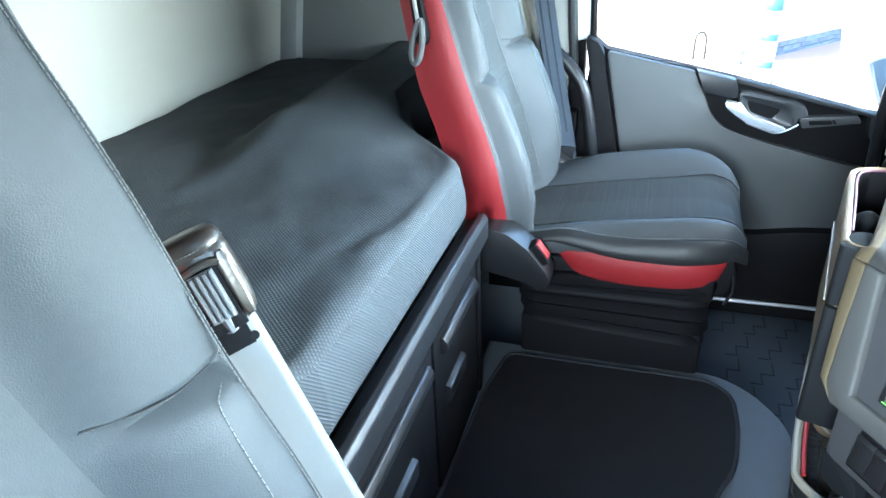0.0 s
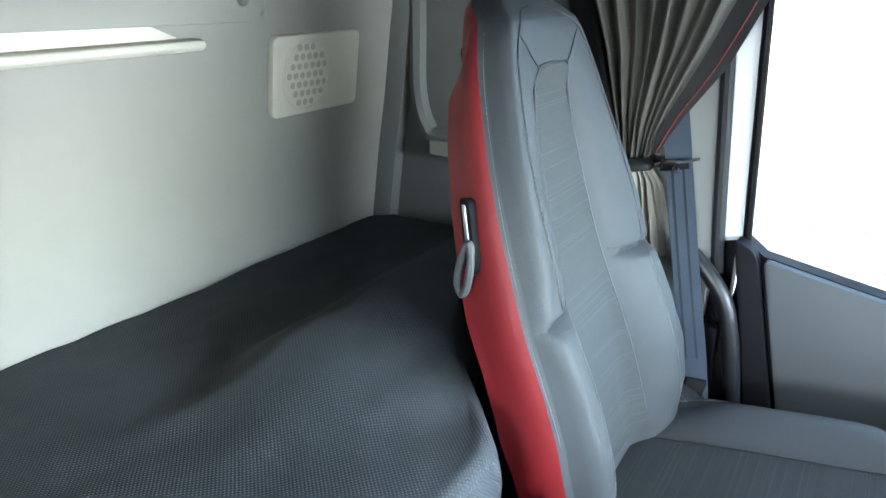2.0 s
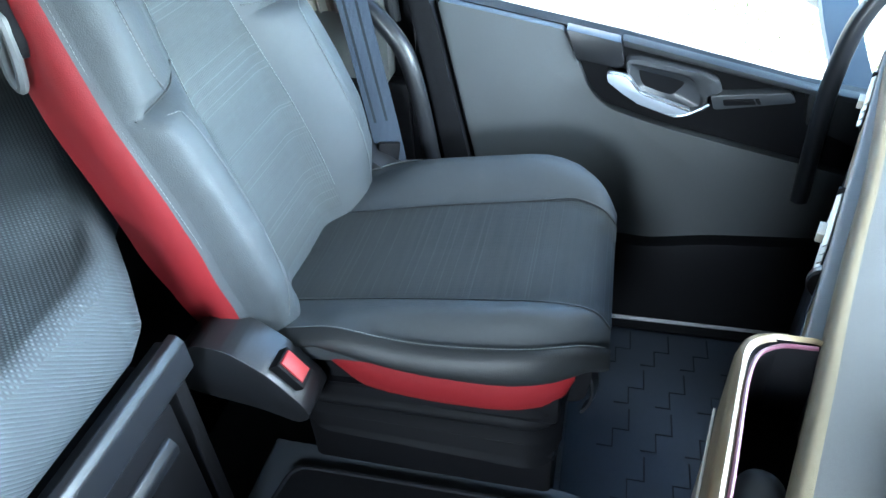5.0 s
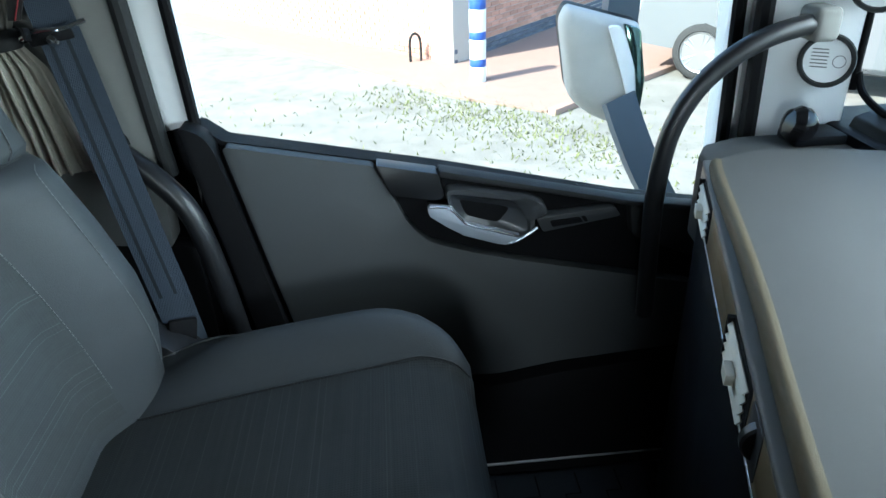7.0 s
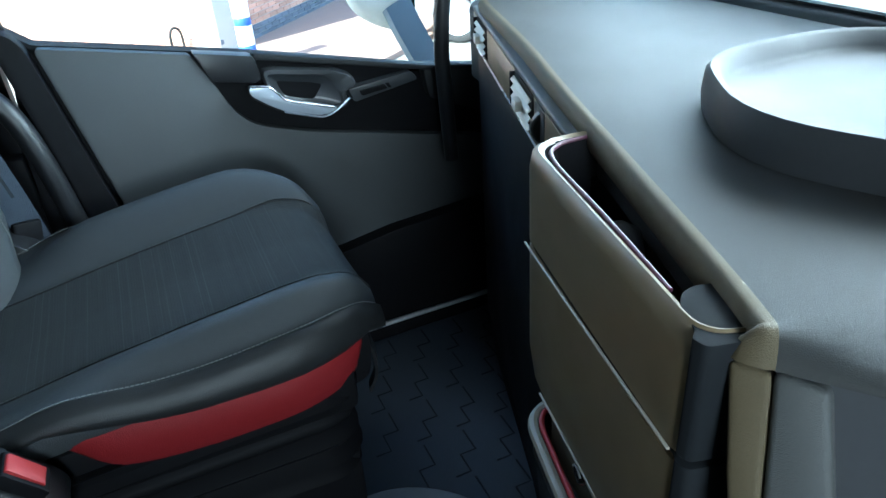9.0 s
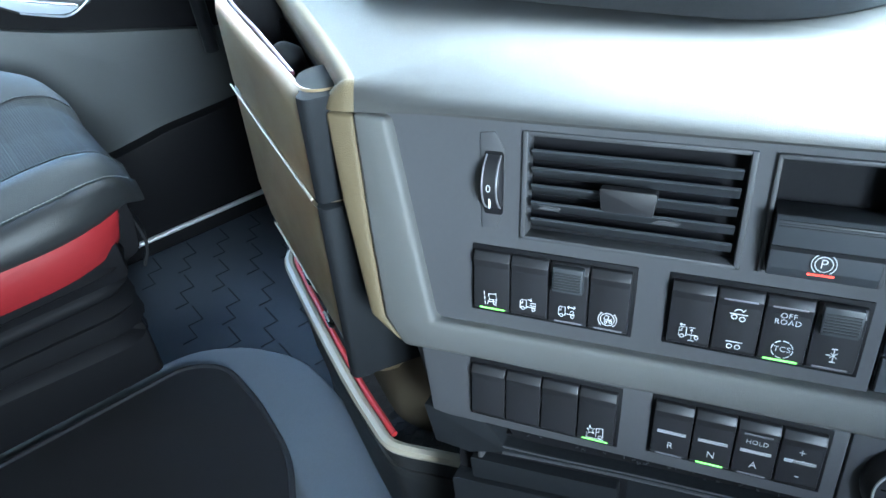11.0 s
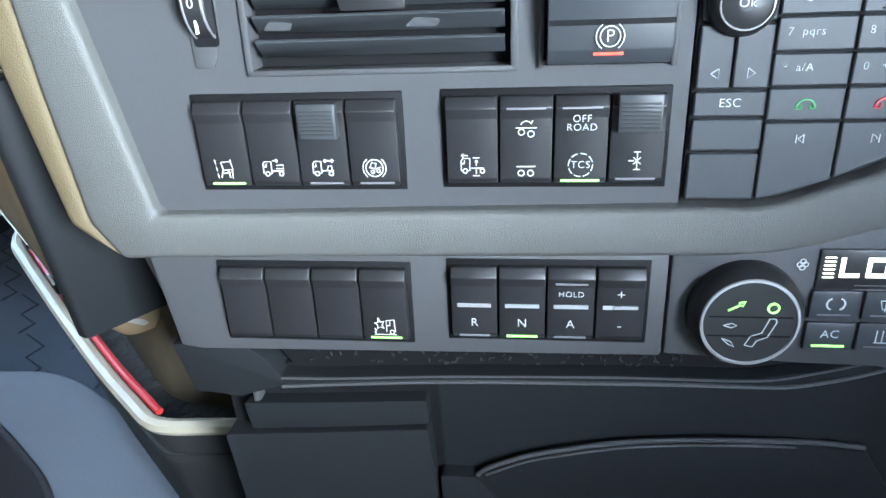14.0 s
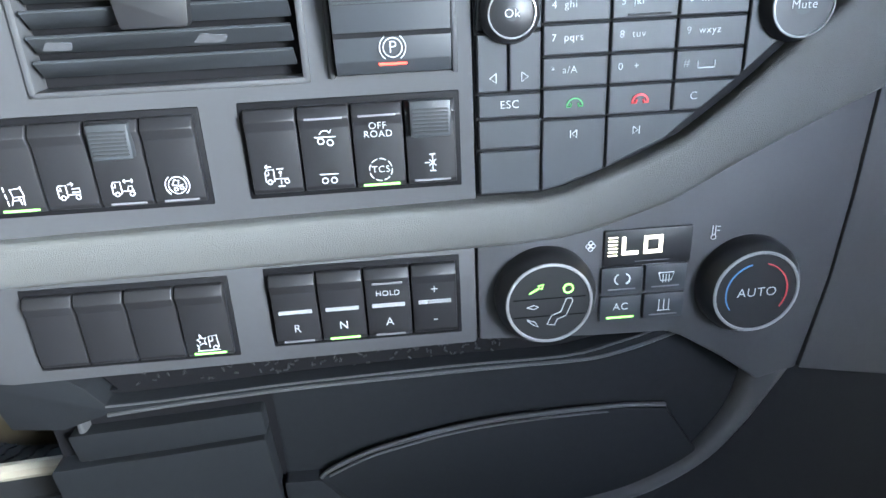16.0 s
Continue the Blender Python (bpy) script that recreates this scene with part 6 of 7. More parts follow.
# ---- switches, keys and dials of the centre panel ----
def text(body, parent, u, w, size, material=M_INK, n=0.006, align="CENTER", m=None, name="lettering"):
    cu = bpy.data.curves.new("letters", "FONT")
    cu.body, cu.size, cu.align_x, cu.align_y, cu.space_character = body, 0.93 * size, align, "CENTER", 1.10
    cu.extrude, cu.space_line, cu.offset = 0.0001, 0.85, -0.013 * size
    tmp = bpy.data.objects.new("letters", cu)
    me = bpy.data.meshes.new_from_object(tmp)
    bpy.data.objects.remove(tmp)
    bm = bmesh.new()
    bm.from_mesh(me)
    bpy.data.meshes.remove(me)
    bmesh.ops.transform(bm, matrix=(m or PM) @ Matrix.Translation((u, w, n)), verts=bm.verts)
    return part(name, bm, material, parent)


def strokes(lines, parent, u, w, size, material=M_INK, n=0.006, r=0.00030, name="symbol", label=""):
    """Line drawings on a unit square, as thin raised bars."""
    bms = []
    for pts in lines:
        bms.append(tube([(u + x * size, w + y * size, n) for x, y in pts], r, 4, 1, smooth_path=False, m=PM))
    o_ = part(name, joined(*bms), material, parent, label)
    if len(lines) > 1:
        o_["kind"] = "stuff"
    return o_


def ring_pts(cx, cy, r, a0=0, a1=360, k=18):
    return [(cx + r * math.cos(radians(a0 + (a1 - a0) * i / k)), cy + r * math.sin(radians(a0 + (a1 - a0) * i / k))) for i in range(k + 1)]


CABIN = [[(-0.45, -0.2), (-0.45, 0.2), (-0.38, 0.3), (-0.1, 0.3), (-0.1, -0.2), (-0.2, -0.2)], [(-0.45, -0.2), (-0.38, -0.2)], ring_pts(-0.29, -0.22, 0.09), [(-0.45, 0.08), (-0.32, 0.08), (-0.32, 0.22)]]
ICONS = {
    "lane": [[(-0.4, 0.4), (-0.38, 0.2)], [(-0.37, 0.1), (-0.35, -0.1)], [(-0.34, -0.2), (-0.32, -0.4)], [(0.28, 0.4), (0.28, 0.25)], [(0.3, -0.05), (0.3, -0.4)],
             [(-0.15, 0.28), (0.26, 0.32), (0.36, -0.02), (-0.08, -0.06), (-0.15, 0.28)], [(-0.1, -0.06), (-0.2, -0.38)], [(0.12, -0.04), (0.2, -0.38)], [(-0.16, -0.2), (0.22, -0.16)]],
    "fifth": CABIN + [[(-0.1, -0.1), (0.42, -0.1)], ring_pts(0.3, -0.22, 0.09), [(0.1, 0.0), (0.42, 0.0), (0.42, 0.16), (0.12, 0.14)], [(-0.02, 0.34), (0.2, 0.34), (0.12, 0.42)], [(0.2, 0.34), (0.12, 0.26)]],
    "slide": CABIN + [[(-0.1, -0.1), (0.42, -0.1)], ring_pts(0.3, -0.22, 0.09), [(0.15, -0.08), (0.2, 0.1), (0.34, 0.1), (0.34, -0.08)], [(0.05, 0.32), (0.4, 0.32)], [(0.1, 0.4), (0.02, 0.32), (0.1, 0.24)], [(0.35, 0.4), (0.43, 0.32), (0.35, 0.24)]],
    "hill": [ring_pts(0, 0, 0.36), ring_pts(0, 0, 0.48, 130, 230, 10), ring_pts(0, 0, 0.48, -50, 50, 10), [(-0.2, 0.02), (-0.1, 0.24), (0.08, 0.2), (0.02, -0.02), (-0.2, 0.02)], [(0.02, -0.04), (0.26, 0.04)], ring_pts(0.16, -0.12, 0.07), ring_pts(-0.08, -0.16, 0.07)],
    "level": CABIN + [[(-0.42, 0.42), (-0.18, 0.42)], [(-0.34, 0.5), (-0.44, 0.42), (-0.34, 0.34)], [(-0.06, -0.1), (0.46, -0.1)], [(0.02, 0.32), (0.3, 0.32)], [(0.16, 0.22), (0.16, -0.02)], [(0.1, 0.14), (0.16, 0.24), (0.22, 0.14)], [(0.02, -0.42), (0.3, -0.42)], [(0.16, -0.16), (0.16, -0.34)], ring_pts(0.4, -0.22, 0.09)],
    "lift": [[(-0.45, 0.0), (0.45, 0.0)], ring_pts(-0.2, -0.18, 0.13), ring_pts(0.2, -0.26, 0.13), ring_pts(0, 0.05, 0.24, 160, 30, 8), [(0.1, 0.28), (0.22, 0.18), (0.28, 0.32)]],
    "axle": [[(-0.45, 0.18), (0.45, 0.18)], ring_pts(-0.22, -0.14, 0.14), ring_pts(0.22, -0.14, 0.14)],
    "diff": [[(-0.12, 0.42), (0.18, 0.42)], [(-0.12, -0.42), (0.18, -0.42)], [(0.03, 0.42), (0.03, -0.42)], [(-0.14, 0.16), (0.2, -0.16)], [(0.2, 0.16), (-0.14, -0.16)], [(-0.36, 0.0), (-0.12, 0.0)]],
    "crash": [[(0.05, -0.28), (0.05, 0.24), (0.38, 0.28), (0.42, -0.28)], [(0.05, 0.0), (0.2, 0.02), (0.2, 0.24)], ring_pts(0.28, -0.3, 0.09), [(-0.48, -0.42), (0.46, -0.42)], [(-0.3, 0.36), (-0.2, 0.16), (-0.04, 0.2), (-0.14, 0.04), (-0.06, -0.12), (-0.22, -0.06), (-0.34, -0.16), (-0.32, 0.02), (-0.44, 0.12), (-0.3, 0.16), (-0.3, 0.36)], [(-0.46, -0.12), (-0.38, -0.26)], [(-0.46, -0.28), (-0.40, -0.36)]],
}


def rocker(parent, u0, u1, w0, w1, press=0.0, name="switch"):
    """A rocker with a raised top lip."""
    g = 0.0006
    prof = [(w0 + 0.0012, 0.0), (w0 + 0.0012, 0.0035 - press), (w0 + 0.004, 0.0050 - press), (w1 - 0.012, 0.0056), (w1 - 0.0068, 0.0074), (w1 - 0.0015, 0.0042), (w1 - 0.0012, 0.0)]
    swap = Matrix(((0, 0, 1, 0), (1, 0, 0, 0), (0, 1, 0, 0), (0, 0, 0, 1)))
    return part(name, prism(prof, "z", u0 + g, u1 - g, 0.0007, 2, m=PM @ swap), M_BUTTON, parent, smooth=40)


def bar(parent, u, w, length, material, h=0.0011, n=0.0058, name="indicator"):
    return part(name, box(u - length / 2, u + length / 2, w - h / 2, w + h / 2, n - 0.001, n, 0.0002, 1, m=PM), material, parent)


M_DIM = mat("unlit_indicator", (0.12, 0.12, 0.13), 0.5)


def pod(u0, u1, w0, w1, n=4):
    p = part("switch_housing", box(u0 - 0.0022, u1 + 0.0022, w0 - 0.002, w1 + 0.002, -0.012, 0.0012, 0.0008, m=PM), M_BLACK, dash)
    step = (u1 - u0) / n
    return [(p, u0 + i * step, u0 + (i + 1) * step) for i in range(n)]


def cap_block(parent, u0, u1, w0, w1):
    c = part("locking_tab", box(u0, u1, w0, w1, 0.004, 0.0105, 0.0012, m=PM), M_KEY, parent, "ribbed grey locking tab")
    for k in range(7):
        part("rib", box(u0 + 0.0015, u1 - 0.0015, w0 + 0.0022 + 0.0019 * k, w0 + 0.0031 + 0.0019 * k, 0.0103, 0.0112, m=PM), M_DARK, c)


# upper left row
row = pod(-0.1675, -0.0605, 0.0093, 0.0565)
for (h, a, b), ic, ind in zip(row, ("lane", "fifth", "slide", "hill"), (M_GREEN, None, M_DIM, M_DIM)):
    sw_ = rocker(h, a, b, 0.0093, 0.0565)
    strokes(ICONS[ic], sw_, (a + b) / 2, 0.0205, 0.0125)
    if ind:
        bar(sw_, (a + b) / 2 + 0.0006, 0.0122, 0.018, ind, n=0.0053)
    if ic == "slide":
        cap_block(sw_, a + 0.0030, b - 0.0035, 0.0365, 0.0545)
# upper right row
row = pod(-0.0370, 0.0700, 0.0105, 0.0570)
for i, (h, a, b) in enumerate(row):
    sw_ = rocker(h, a, b, 0.0105, 0.0570)
    c = (a + b) / 2
    if i == 0:
        strokes(ICONS["level"], sw_, c, 0.0215, 0.0125)
    if i == 1:
        strokes(ICONS["lift"], sw_, c, 0.0405, 0.0115, n=0.0065)
        strokes(ICONS["axle"], sw_, c, 0.0190, 0.0105)
        bar(sw_, c, 0.0500, 0.019, M_DIM, n=0.0076)
    if i == 2:
        text("OFF\nROAD", sw_, c, 0.0425, 0.0053, n=0.0068)
        strokes([ring_pts(0, 0, 0.47, 15 + 45 * k, 48 + 45 * k, 4) for k in range(8)], sw_, c, 0.0215, 0.0125)
        text("TCS", sw_, c, 0.0215, 0.0055, n=0.0058)
        bar(sw_, c, 0.0132, 0.019, M_GREEN, n=0.0053)
        bar(sw_, c, 0.0500, 0.019, M_DIM, n=0.0076)
    if i == 3:
        cap_block(sw_, a + 0.0030, b - 0.0030, 0.0380, 0.0565)
        strokes(ICONS["diff"], sw_, c, 0.0235, 0.0105)
        bar(sw_, c, 0.0140, 0.019, M_DIM, n=0.0055)
# lower left row: three blanks and one switch
row = pod(-0.1690, -0.0615, -0.0830, -0.0362)
for i, (h, a, b) in enumerate(row):
    sw_ = rocker(h, a, b, -0.0830, -0.0362, name="switch" if i == 3 else "switch_blank")
    if i == 3:
        strokes(ICONS["crash"], sw_, (a + b) / 2, -0.0715, 0.0135)
        bar(sw_, (a + b) / 2, -0.0797, 0.018, M_GREEN, n=0.0053)
# gear row
row = pod(-0.0375, 0.0670, -0.0795, -0.0338)
for i, ((h, a, b), low, high, ind) in enumerate(zip(row, "RNA-", ("", "", "HOLD", "+"), (M_DIM, M_GREEN, M_DIM, None))):
    sw_ = rocker(h, a, b, -0.0795, -0.0338)
    c = (a + b) / 2
    bar(sw_, c, -0.0575, 0.0185, M_SILVER, 0.0022, 0.0064, "silver_bar")
    text(low, sw_, c, -0.0683, 0.0075 if low != "-" else 0.011, n=0.0058)
    if high:
        text(high, sw_, c, -0.0500, 0.0050 if high == "HOLD" else 0.009, n=0.0062)
    if high == "HOLD":
        bar(sw_, c, -0.0435, 0.017, M_DIM, n=0.0076)
    if ind:
        bar(sw_, c, -0.0768, 0.017, ind, n=0.0053)

# air vent with its thumbwheel
vent = part("air_vent", joined(box(-0.1360, -0.1325, 0.067, 0.140, -0.02, 0.0025, 0.0008, m=PM), box(-0.0045, -0.001, 0.067, 0.140, -0.02, 0.0025, 0.0008, m=PM),
                               box(-0.1360, -0.001, 0.1370, 0.140, -0.02, 0.0015, 0.0008, m=PM), box(-0.1360, -0.001, 0.067, 0.0700, -0.02, 0.0025, 0.0008, m=PM)), M_PANEL, dash, "framed air vent with tilted slats")
part("vent_back", box(-0.1345, -0.0025, 0.068, 0.139, -0.0118, -0.0112, m=PM), M_BLACK, vent)
for k in range(5):
    wv = 0.1255 - 0.0113 * k
    part("slat", prism([(-0.0066, -0.0004), (-0.0058, 0.0007), (0.0060, 0.0009), (0.0060, -0.0009), (-0.0058, -0.0012)], "x", -0.1285 + 0.0012 * (4 - k) * -0.2, -0.0072, 0.0003, 1,
                       m=at_panel(0, wv, 0.0010) @ Euler((radians(47), 0, 0)).to_matrix().to_4x4()), M_KEY, vent)
M_DUST = mat("dusty_smear", (0.058, 0.061, 0.068), 0.9, grain=0.4, grain_scale=300)
for ud, wd_ in ((-0.1175, 0.016), (-0.0460, 0.018)):
    part("dust_mark", prism(rounded([(-wd_ / 2, -0.0030), (wd_ * 0.35, -0.0036), (wd_ / 2, 0.0018), (-wd_ * 0.2, 0.0036)], 0.0015), "z", 0.0007, 0.0011, m=at_panel(ud, 0.1255 - 0.0113 * 3, 0.0010) @ Euler((radians(47), 0, 0)).to_matrix().to_4x4()), M_DUST, vent)
part("vent_tab", prism(rounded([(-0.0175, 0.008), (0.0165, 0.008), (0.0150, -0.0065), (-0.0155, -0.0065)], 0.002), "z", 0.004, 0.0125, 0.0012, m=at_panel(-0.0675, 0.104)), M_BUTTON, vent)
wheel_plate = part("wheel_recess", prism([(-0.1645, 0.1365), (-0.1545, 0.1375), (-0.1480, 0.1260), (-0.1480, 0.0850), (-0.1530, 0.0715), (-0.1630, 0.0715)], "z", -0.001, 0.0012, 0.0006, m=PM), M_PANEL, dash)
part("wheel_well", prism(rrect(0.0130, 0.043, 0.002), "z", 0.0010, 0.0016, m=at_panel(-0.1548, 0.1035)), M_BLACK, wheel_plate)
for q in (-1, 1):
    part("wheel_edge", tube([(0.0209 * math.cos(a), 0.0209 * math.sin(a), q * 0.0048) for a in np.linspace(0, 2 * math.pi, 28, endpoint=False)], 0.0007, 6, 1, closed=True, m=at_panel(-0.1548, 0.1045, -0.0090) @ Euler((0, radians(90), 0)).to_matrix().to_4x4()), M_DIM, wheel_plate, "satin wheel edge")
part("thumbwheel", lathe([(0.0, -0.0058), (0.0195, -0.0058), (0.0212, -0.0040), (0.0212, 0.0040), (0.0195, 0.0058), (0.0, 0.0058)], 28, m=at_panel(-0.1548, 0.1045, -0.0090) @ Euler((0, radians(90), 0)).to_matrix().to_4x4()), M_BUTTON, wheel_plate)
text("0", wheel_plate, -0.1550, 0.1030, 0.0075, n=0.0126)
part("mark", box(-0.1554, -0.1545, 0.0890, 0.0955, 0.0085, 0.0104, m=PM), M_INK, wheel_plate)

# parking brake
pb = part("parking_brake", joined(box(0.0085, 0.0112, 0.068, 0.140, -0.02, 0.003, 0.0008, m=PM), box(0.0695, 0.0722, 0.068, 0.140, -0.02, 0.003, 0.0008, m=PM), box(0.0085, 0.0722, 0.1372, 0.140, -0.02, 0.003, 0.0008, m=PM)), M_PANEL, dash, "parking brake lever in a recess")
part("recess", box(0.0095, 0.0712, 0.068, 0.139, -0.0190, -0.0180, m=PM), M_BLACK, pb)
lv = part("lever", prism([(0.0702, -0.015), (0.0702, 0.0075), (0.0770, 0.0115), (0.0880, 0.0125), (0.0900, 0.0118), (0.1060, 0.0155), (0.1090, 0.0125), (0.1080, -0.015)], "z", 0.0125, 0.0685, 0.0008, 2, m=PM @ Matrix(((0, 0, 1, 0), (1, 0, 0, 0), (0, 1, 0, 0), (0, 0, 0, 1)))), M_KEY, pb)
part("lever_gap", box(0.0125, 0.0685, 0.0880, 0.0905, 0.0100, 0.0131, m=PM), M_BLACK, lv)
for k in range(3):
    part("lever_rib", box(0.0140, 0.0670, 0.1030 + 0.0016 * k, 0.1036 + 0.0016 * k, 0.0145, 0.0158, m=PM), M_DARK, lv)
strokes([ring_pts(0, 0, 0.36), ring_pts(0, 0, 0.50, 125, 235, 8), ring_pts(0, 0, 0.50, -55, 55, 8)], lv, 0.0403, 0.0830, 0.0125, n=0.0132)
text("P", lv, 0.0403, 0.0830, 0.0085, n=0.0132)
bar(lv, 0.0400, 0.0752, 0.0135, M_REDLT, 0.0012, 0.0112)

# keypad and media keys
kp = part("keypad", prism([(0.0805, 0.1440), (0.0805, 0.0015), (0.113, 0.0012), (0.128, 0.0040), (0.144, 0.0100), (0.165, 0.0180), (0.189, 0.0290), (0.215, 0.0485), (0.245, 0.0755), (0.30, 0.1195), (0.31, 0.1440)], "z", -0.012, 0.0006, m=PM), M_BLACK, dash, "slate keypad with media keys")


def key(u0, u1, w0, w1, material=M_KEY, face=None, name="key"):
    g = 0.0006
    poly = face or [(u0 + g, w0 + g), (u1 - g, w0 + g), (u1 - g, w1 - g), (u0 + g, w1 - g)]
    return part(name, prism(poly, "z", 0.0, 0.0034, 0.0006, 1, m=PM), material, kp)


K0, K1, K2, K3, K4 = 0.0812, 0.1145, 0.1490, 0.1832, 0.2195
for (a, b), t_ in zip(((0.0812, 0.1150), (0.1150, 0.1490), (0.1490, 0.1832), (0.1832, 0.2195), (0.2195, 0.262)), ("CAMERA", "NAVI", "", "", "")):
    k_ = key(a, b, 0.1200, 0.1435)
    if t_:
        text(t_, k_, (a + b) / 2, 0.1265, 0.0062, n=0.0037)
    else:
        bar(k_, (a + b) / 2, 0.1265, 0.018, M_INK, 0.004, 0.0037, "print")
part("silver_rule", box(0.1155, 0.262, 0.1180, 0.1193, 0.0, 0.0030, m=PM), M_SILVER, kp)
part("silver_rule", box(0.0815, 0.1140, 0.1180, 0.1193, 0.0, 0.0022, m=PM), M_DIM, kp)
rows_ = (0.0413, 0.0572, 0.0729, 0.0887, 0.1040, 0.1175)
names = {4: ("1", "2 abc", "3 def"), 3: ("4  ghi", "5  jkl", "6  mno"), 2: ("7  pqrs", "8  tuv", "9  wxyz"), 1: ("*  a/A", "0   +", "#  \u2423")}
for r_ in (4, 3, 2, 1):
    for c_, (a, b) in enumerate(((K1, K2), (K2, K3), (K3, K4))):
        k_ = key(a, b, rows_[r_], rows_[r_ + 1])
        body = names[r_][c_]
        if "\u2423" in body:
            text("#", k_, a + 0.006, (rows_[r_] + rows_[r_ + 1]) / 2 + 0.001, 0.0062, n=0.0037)
            strokes([[(-0.5, 0.2), (-0.5, -0.2), (0.5, -0.2), (0.5, 0.2)]], k_, a + 0.0165, (rows_[r_] + rows_[r_ + 1]) / 2, 0.009, n=0.0036, r=0.0004)
        else:
            text(body, k_, a + 0.0045, (rows_[r_] + rows_[r_ + 1]) / 2 + 0.001, 0.0056, n=0.0037, align="LEFT")
        if body.startswith("5"):
            bar(k_, (a + b) / 2 + 0.002, rows_[r_] + 0.0022, 0.022, M_DARK, 0.0009, 0.0042, "ridge")
M_GREENINK = mat("green_print", (0.08, 0.35, 0.12), 0.6)
M_REDPRINT = mat("red_print", (0.60, 0.06, 0.07), 0.6)
HOOK = [ring_pts(0, -0.25, 0.5, 160, 20, 8), [(-0.47, -0.08), (-0.5, -0.25), (-0.25, -0.25), (-0.22, -0.05)], [(0.47, -0.08), (0.5, -0.25), (0.25, -0.25), (0.22, -0.05)]]
k_ = key(K1, K2, 0.0413, 0.0572)
strokes(HOOK, k_, (K1 + K2) / 2, 0.0495, 0.0085, M_GREENINK, 0.0036, 0.0005)
k_ = key(K2, K3, 0.0413, 0.0572)
strokes(HOOK, k_, (K2 + K3) / 2, 0.0495, 0.0085, M_REDPRINT, 0.0036, 0.0007)
k_ = key(0, 0, 0, 0, face=[(K3 + 0.0006, 0.0419), (0.1985, 0.0419), (0.2165, 0.0566), (K3 + 0.0006, 0.0566)])
text("C", k_, 0.1945, 0.0490, 0.0062, n=0.0037)
k_ = key(0, 0, 0, 0, face=[(K1 + 0.0006, 0.0030), (0.126, 0.0052), (0.1484, 0.0130), (0.1484, 0.0407), (K1 + 0.0006, 0.0407)])
strokes([[(0.4, 0.4), (-0.1, 0), (0.4, -0.4), (0.4, 0.4)], [(-0.25, 0.4), (-0.25, -0.4)]], k_, 0.1312, 0.0330, 0.0052, n=0.0036)
k_ = key(0, 0, 0, 0, face=[(K2 + 0.0006, 0.0135), (0.165, 0.0205), (0.180, 0.0270), (0.1968, 0.0407), (K2 + 0.0006, 0.0407)])
strokes([[(-0.4, 0.4), (0.1, 0), (-0.4, -0.4), (-0.4, 0.4)], [(0.25, 0.4), (0.25, -0.4)]], k_, 0.1655, 0.0330, 0.0052, n=0.0036)
key(K0, K1, 0.0867, 0.1175)
k_ = key(K0, 0.0974, 0.0565, 0.0862)
strokes([[(0.35, 0.45), (-0.3, 0), (0.35, -0.45), (0.35, 0.45)]], k_, 0.0893, 0.0640, 0.0052, n=0.0036)
k_ = key(0.0974, K1, 0.0565, 0.0862)
strokes([[(-0.35, 0.45), (0.3, 0), (-0.35, -0.45), (-0.35, 0.45)]], k_, 0.1060, 0.0640, 0.0052, n=0.0036)
k_ = key(K0, K1, 0.0435, 0.0562)
text("ESC", k_, (K0 + K1) / 2, 0.0503, 0.0062, n=0.0037)
key(K0, K1, 0.0270, 0.0432)
key(K0, K1, 0.0025, 0.0266)
key(0, 0, 0, 0, face=[(K4 + 0.0006, 0.0600), (0.243, 0.0800), (0.27, 0.102), (0.27, 0.1172), (K4 + 0.0006, 0.1172)])


def dial(parent, u, w, r, face_r, height, name, label=""):
    d = part(name, lathe([(r, -0.002), (r, 0.004), (r * 0.985, height * 0.55), (r * 0.90, height * 0.86), (face_r * 1.07, height)], 40, m=at_panel(u, w, 0.0)), M_BUTTON, parent, label, smooth=50)
    part("ring", lathe([(face_r * 1.08, height - 0.001), (face_r * 1.045, height + 0.0008), (face_r * 0.995, height + 0.0009), (face_r * 0.97, height - 0.001)], 40, m=at_panel(u, w, 0.0)), M_RING, d, "satin chrome ring")
    part("face", lathe([(face_r * 0.95, height - 0.0015), (face_r * 0.93, height - 0.0004), (0.0001, height + 0.0002)], 40, m=at_panel(u, w, 0.0)), M_KEY if name == "push_dial" else M_BUTTON, d)
    return d


ok = dial(kp, 0.0980, 0.0952, 0.0150, 0.0111, 0.0115, "push_dial", "black push dial with chrome ring")
text("Ok", ok, 0.0980, 0.0952, 0.0060, n=0.0120)
mu = dial(kp, 0.2425, 0.0920, 0.0185, 0.0150, 0.0115, "push_dial", "black push dial with chrome ring")
text("Mute", mu, 0.2425, 0.0920, 0.0064, n=0.0120)

# climate controls
fan = dial(dash, 0.1176, -0.0600, 0.0292, 0.0234, 0.0150, "climate_dial", "airflow dial with chrome ring and lit symbols")
for wv in (0.0035, -0.0075):
    part("divider", box(0.1176 - 0.0205, 0.1176 + 0.0205, -0.0600 + wv - 0.0003, -0.0600 + wv + 0.0003, 0.0148, 0.0156, m=PM), M_BLACK, fan)
strokes([[(-0.5, -0.3), (0.2, 0.1), (0.1, 0.25), (0.5, 0.35), (0.35, 0.0), (0.25, 0.1), (-0.5, -0.3)]], fan, 0.1101, -0.0505, 0.008, M_GREEN, 0.0154, 0.0005, "lit_symbol")
strokes([ring_pts(0, 0, 0.42)], fan, 0.1281, -0.0512, 0.0062, M_GREEN, 0.0154, 0.0006, "lit_symbol")
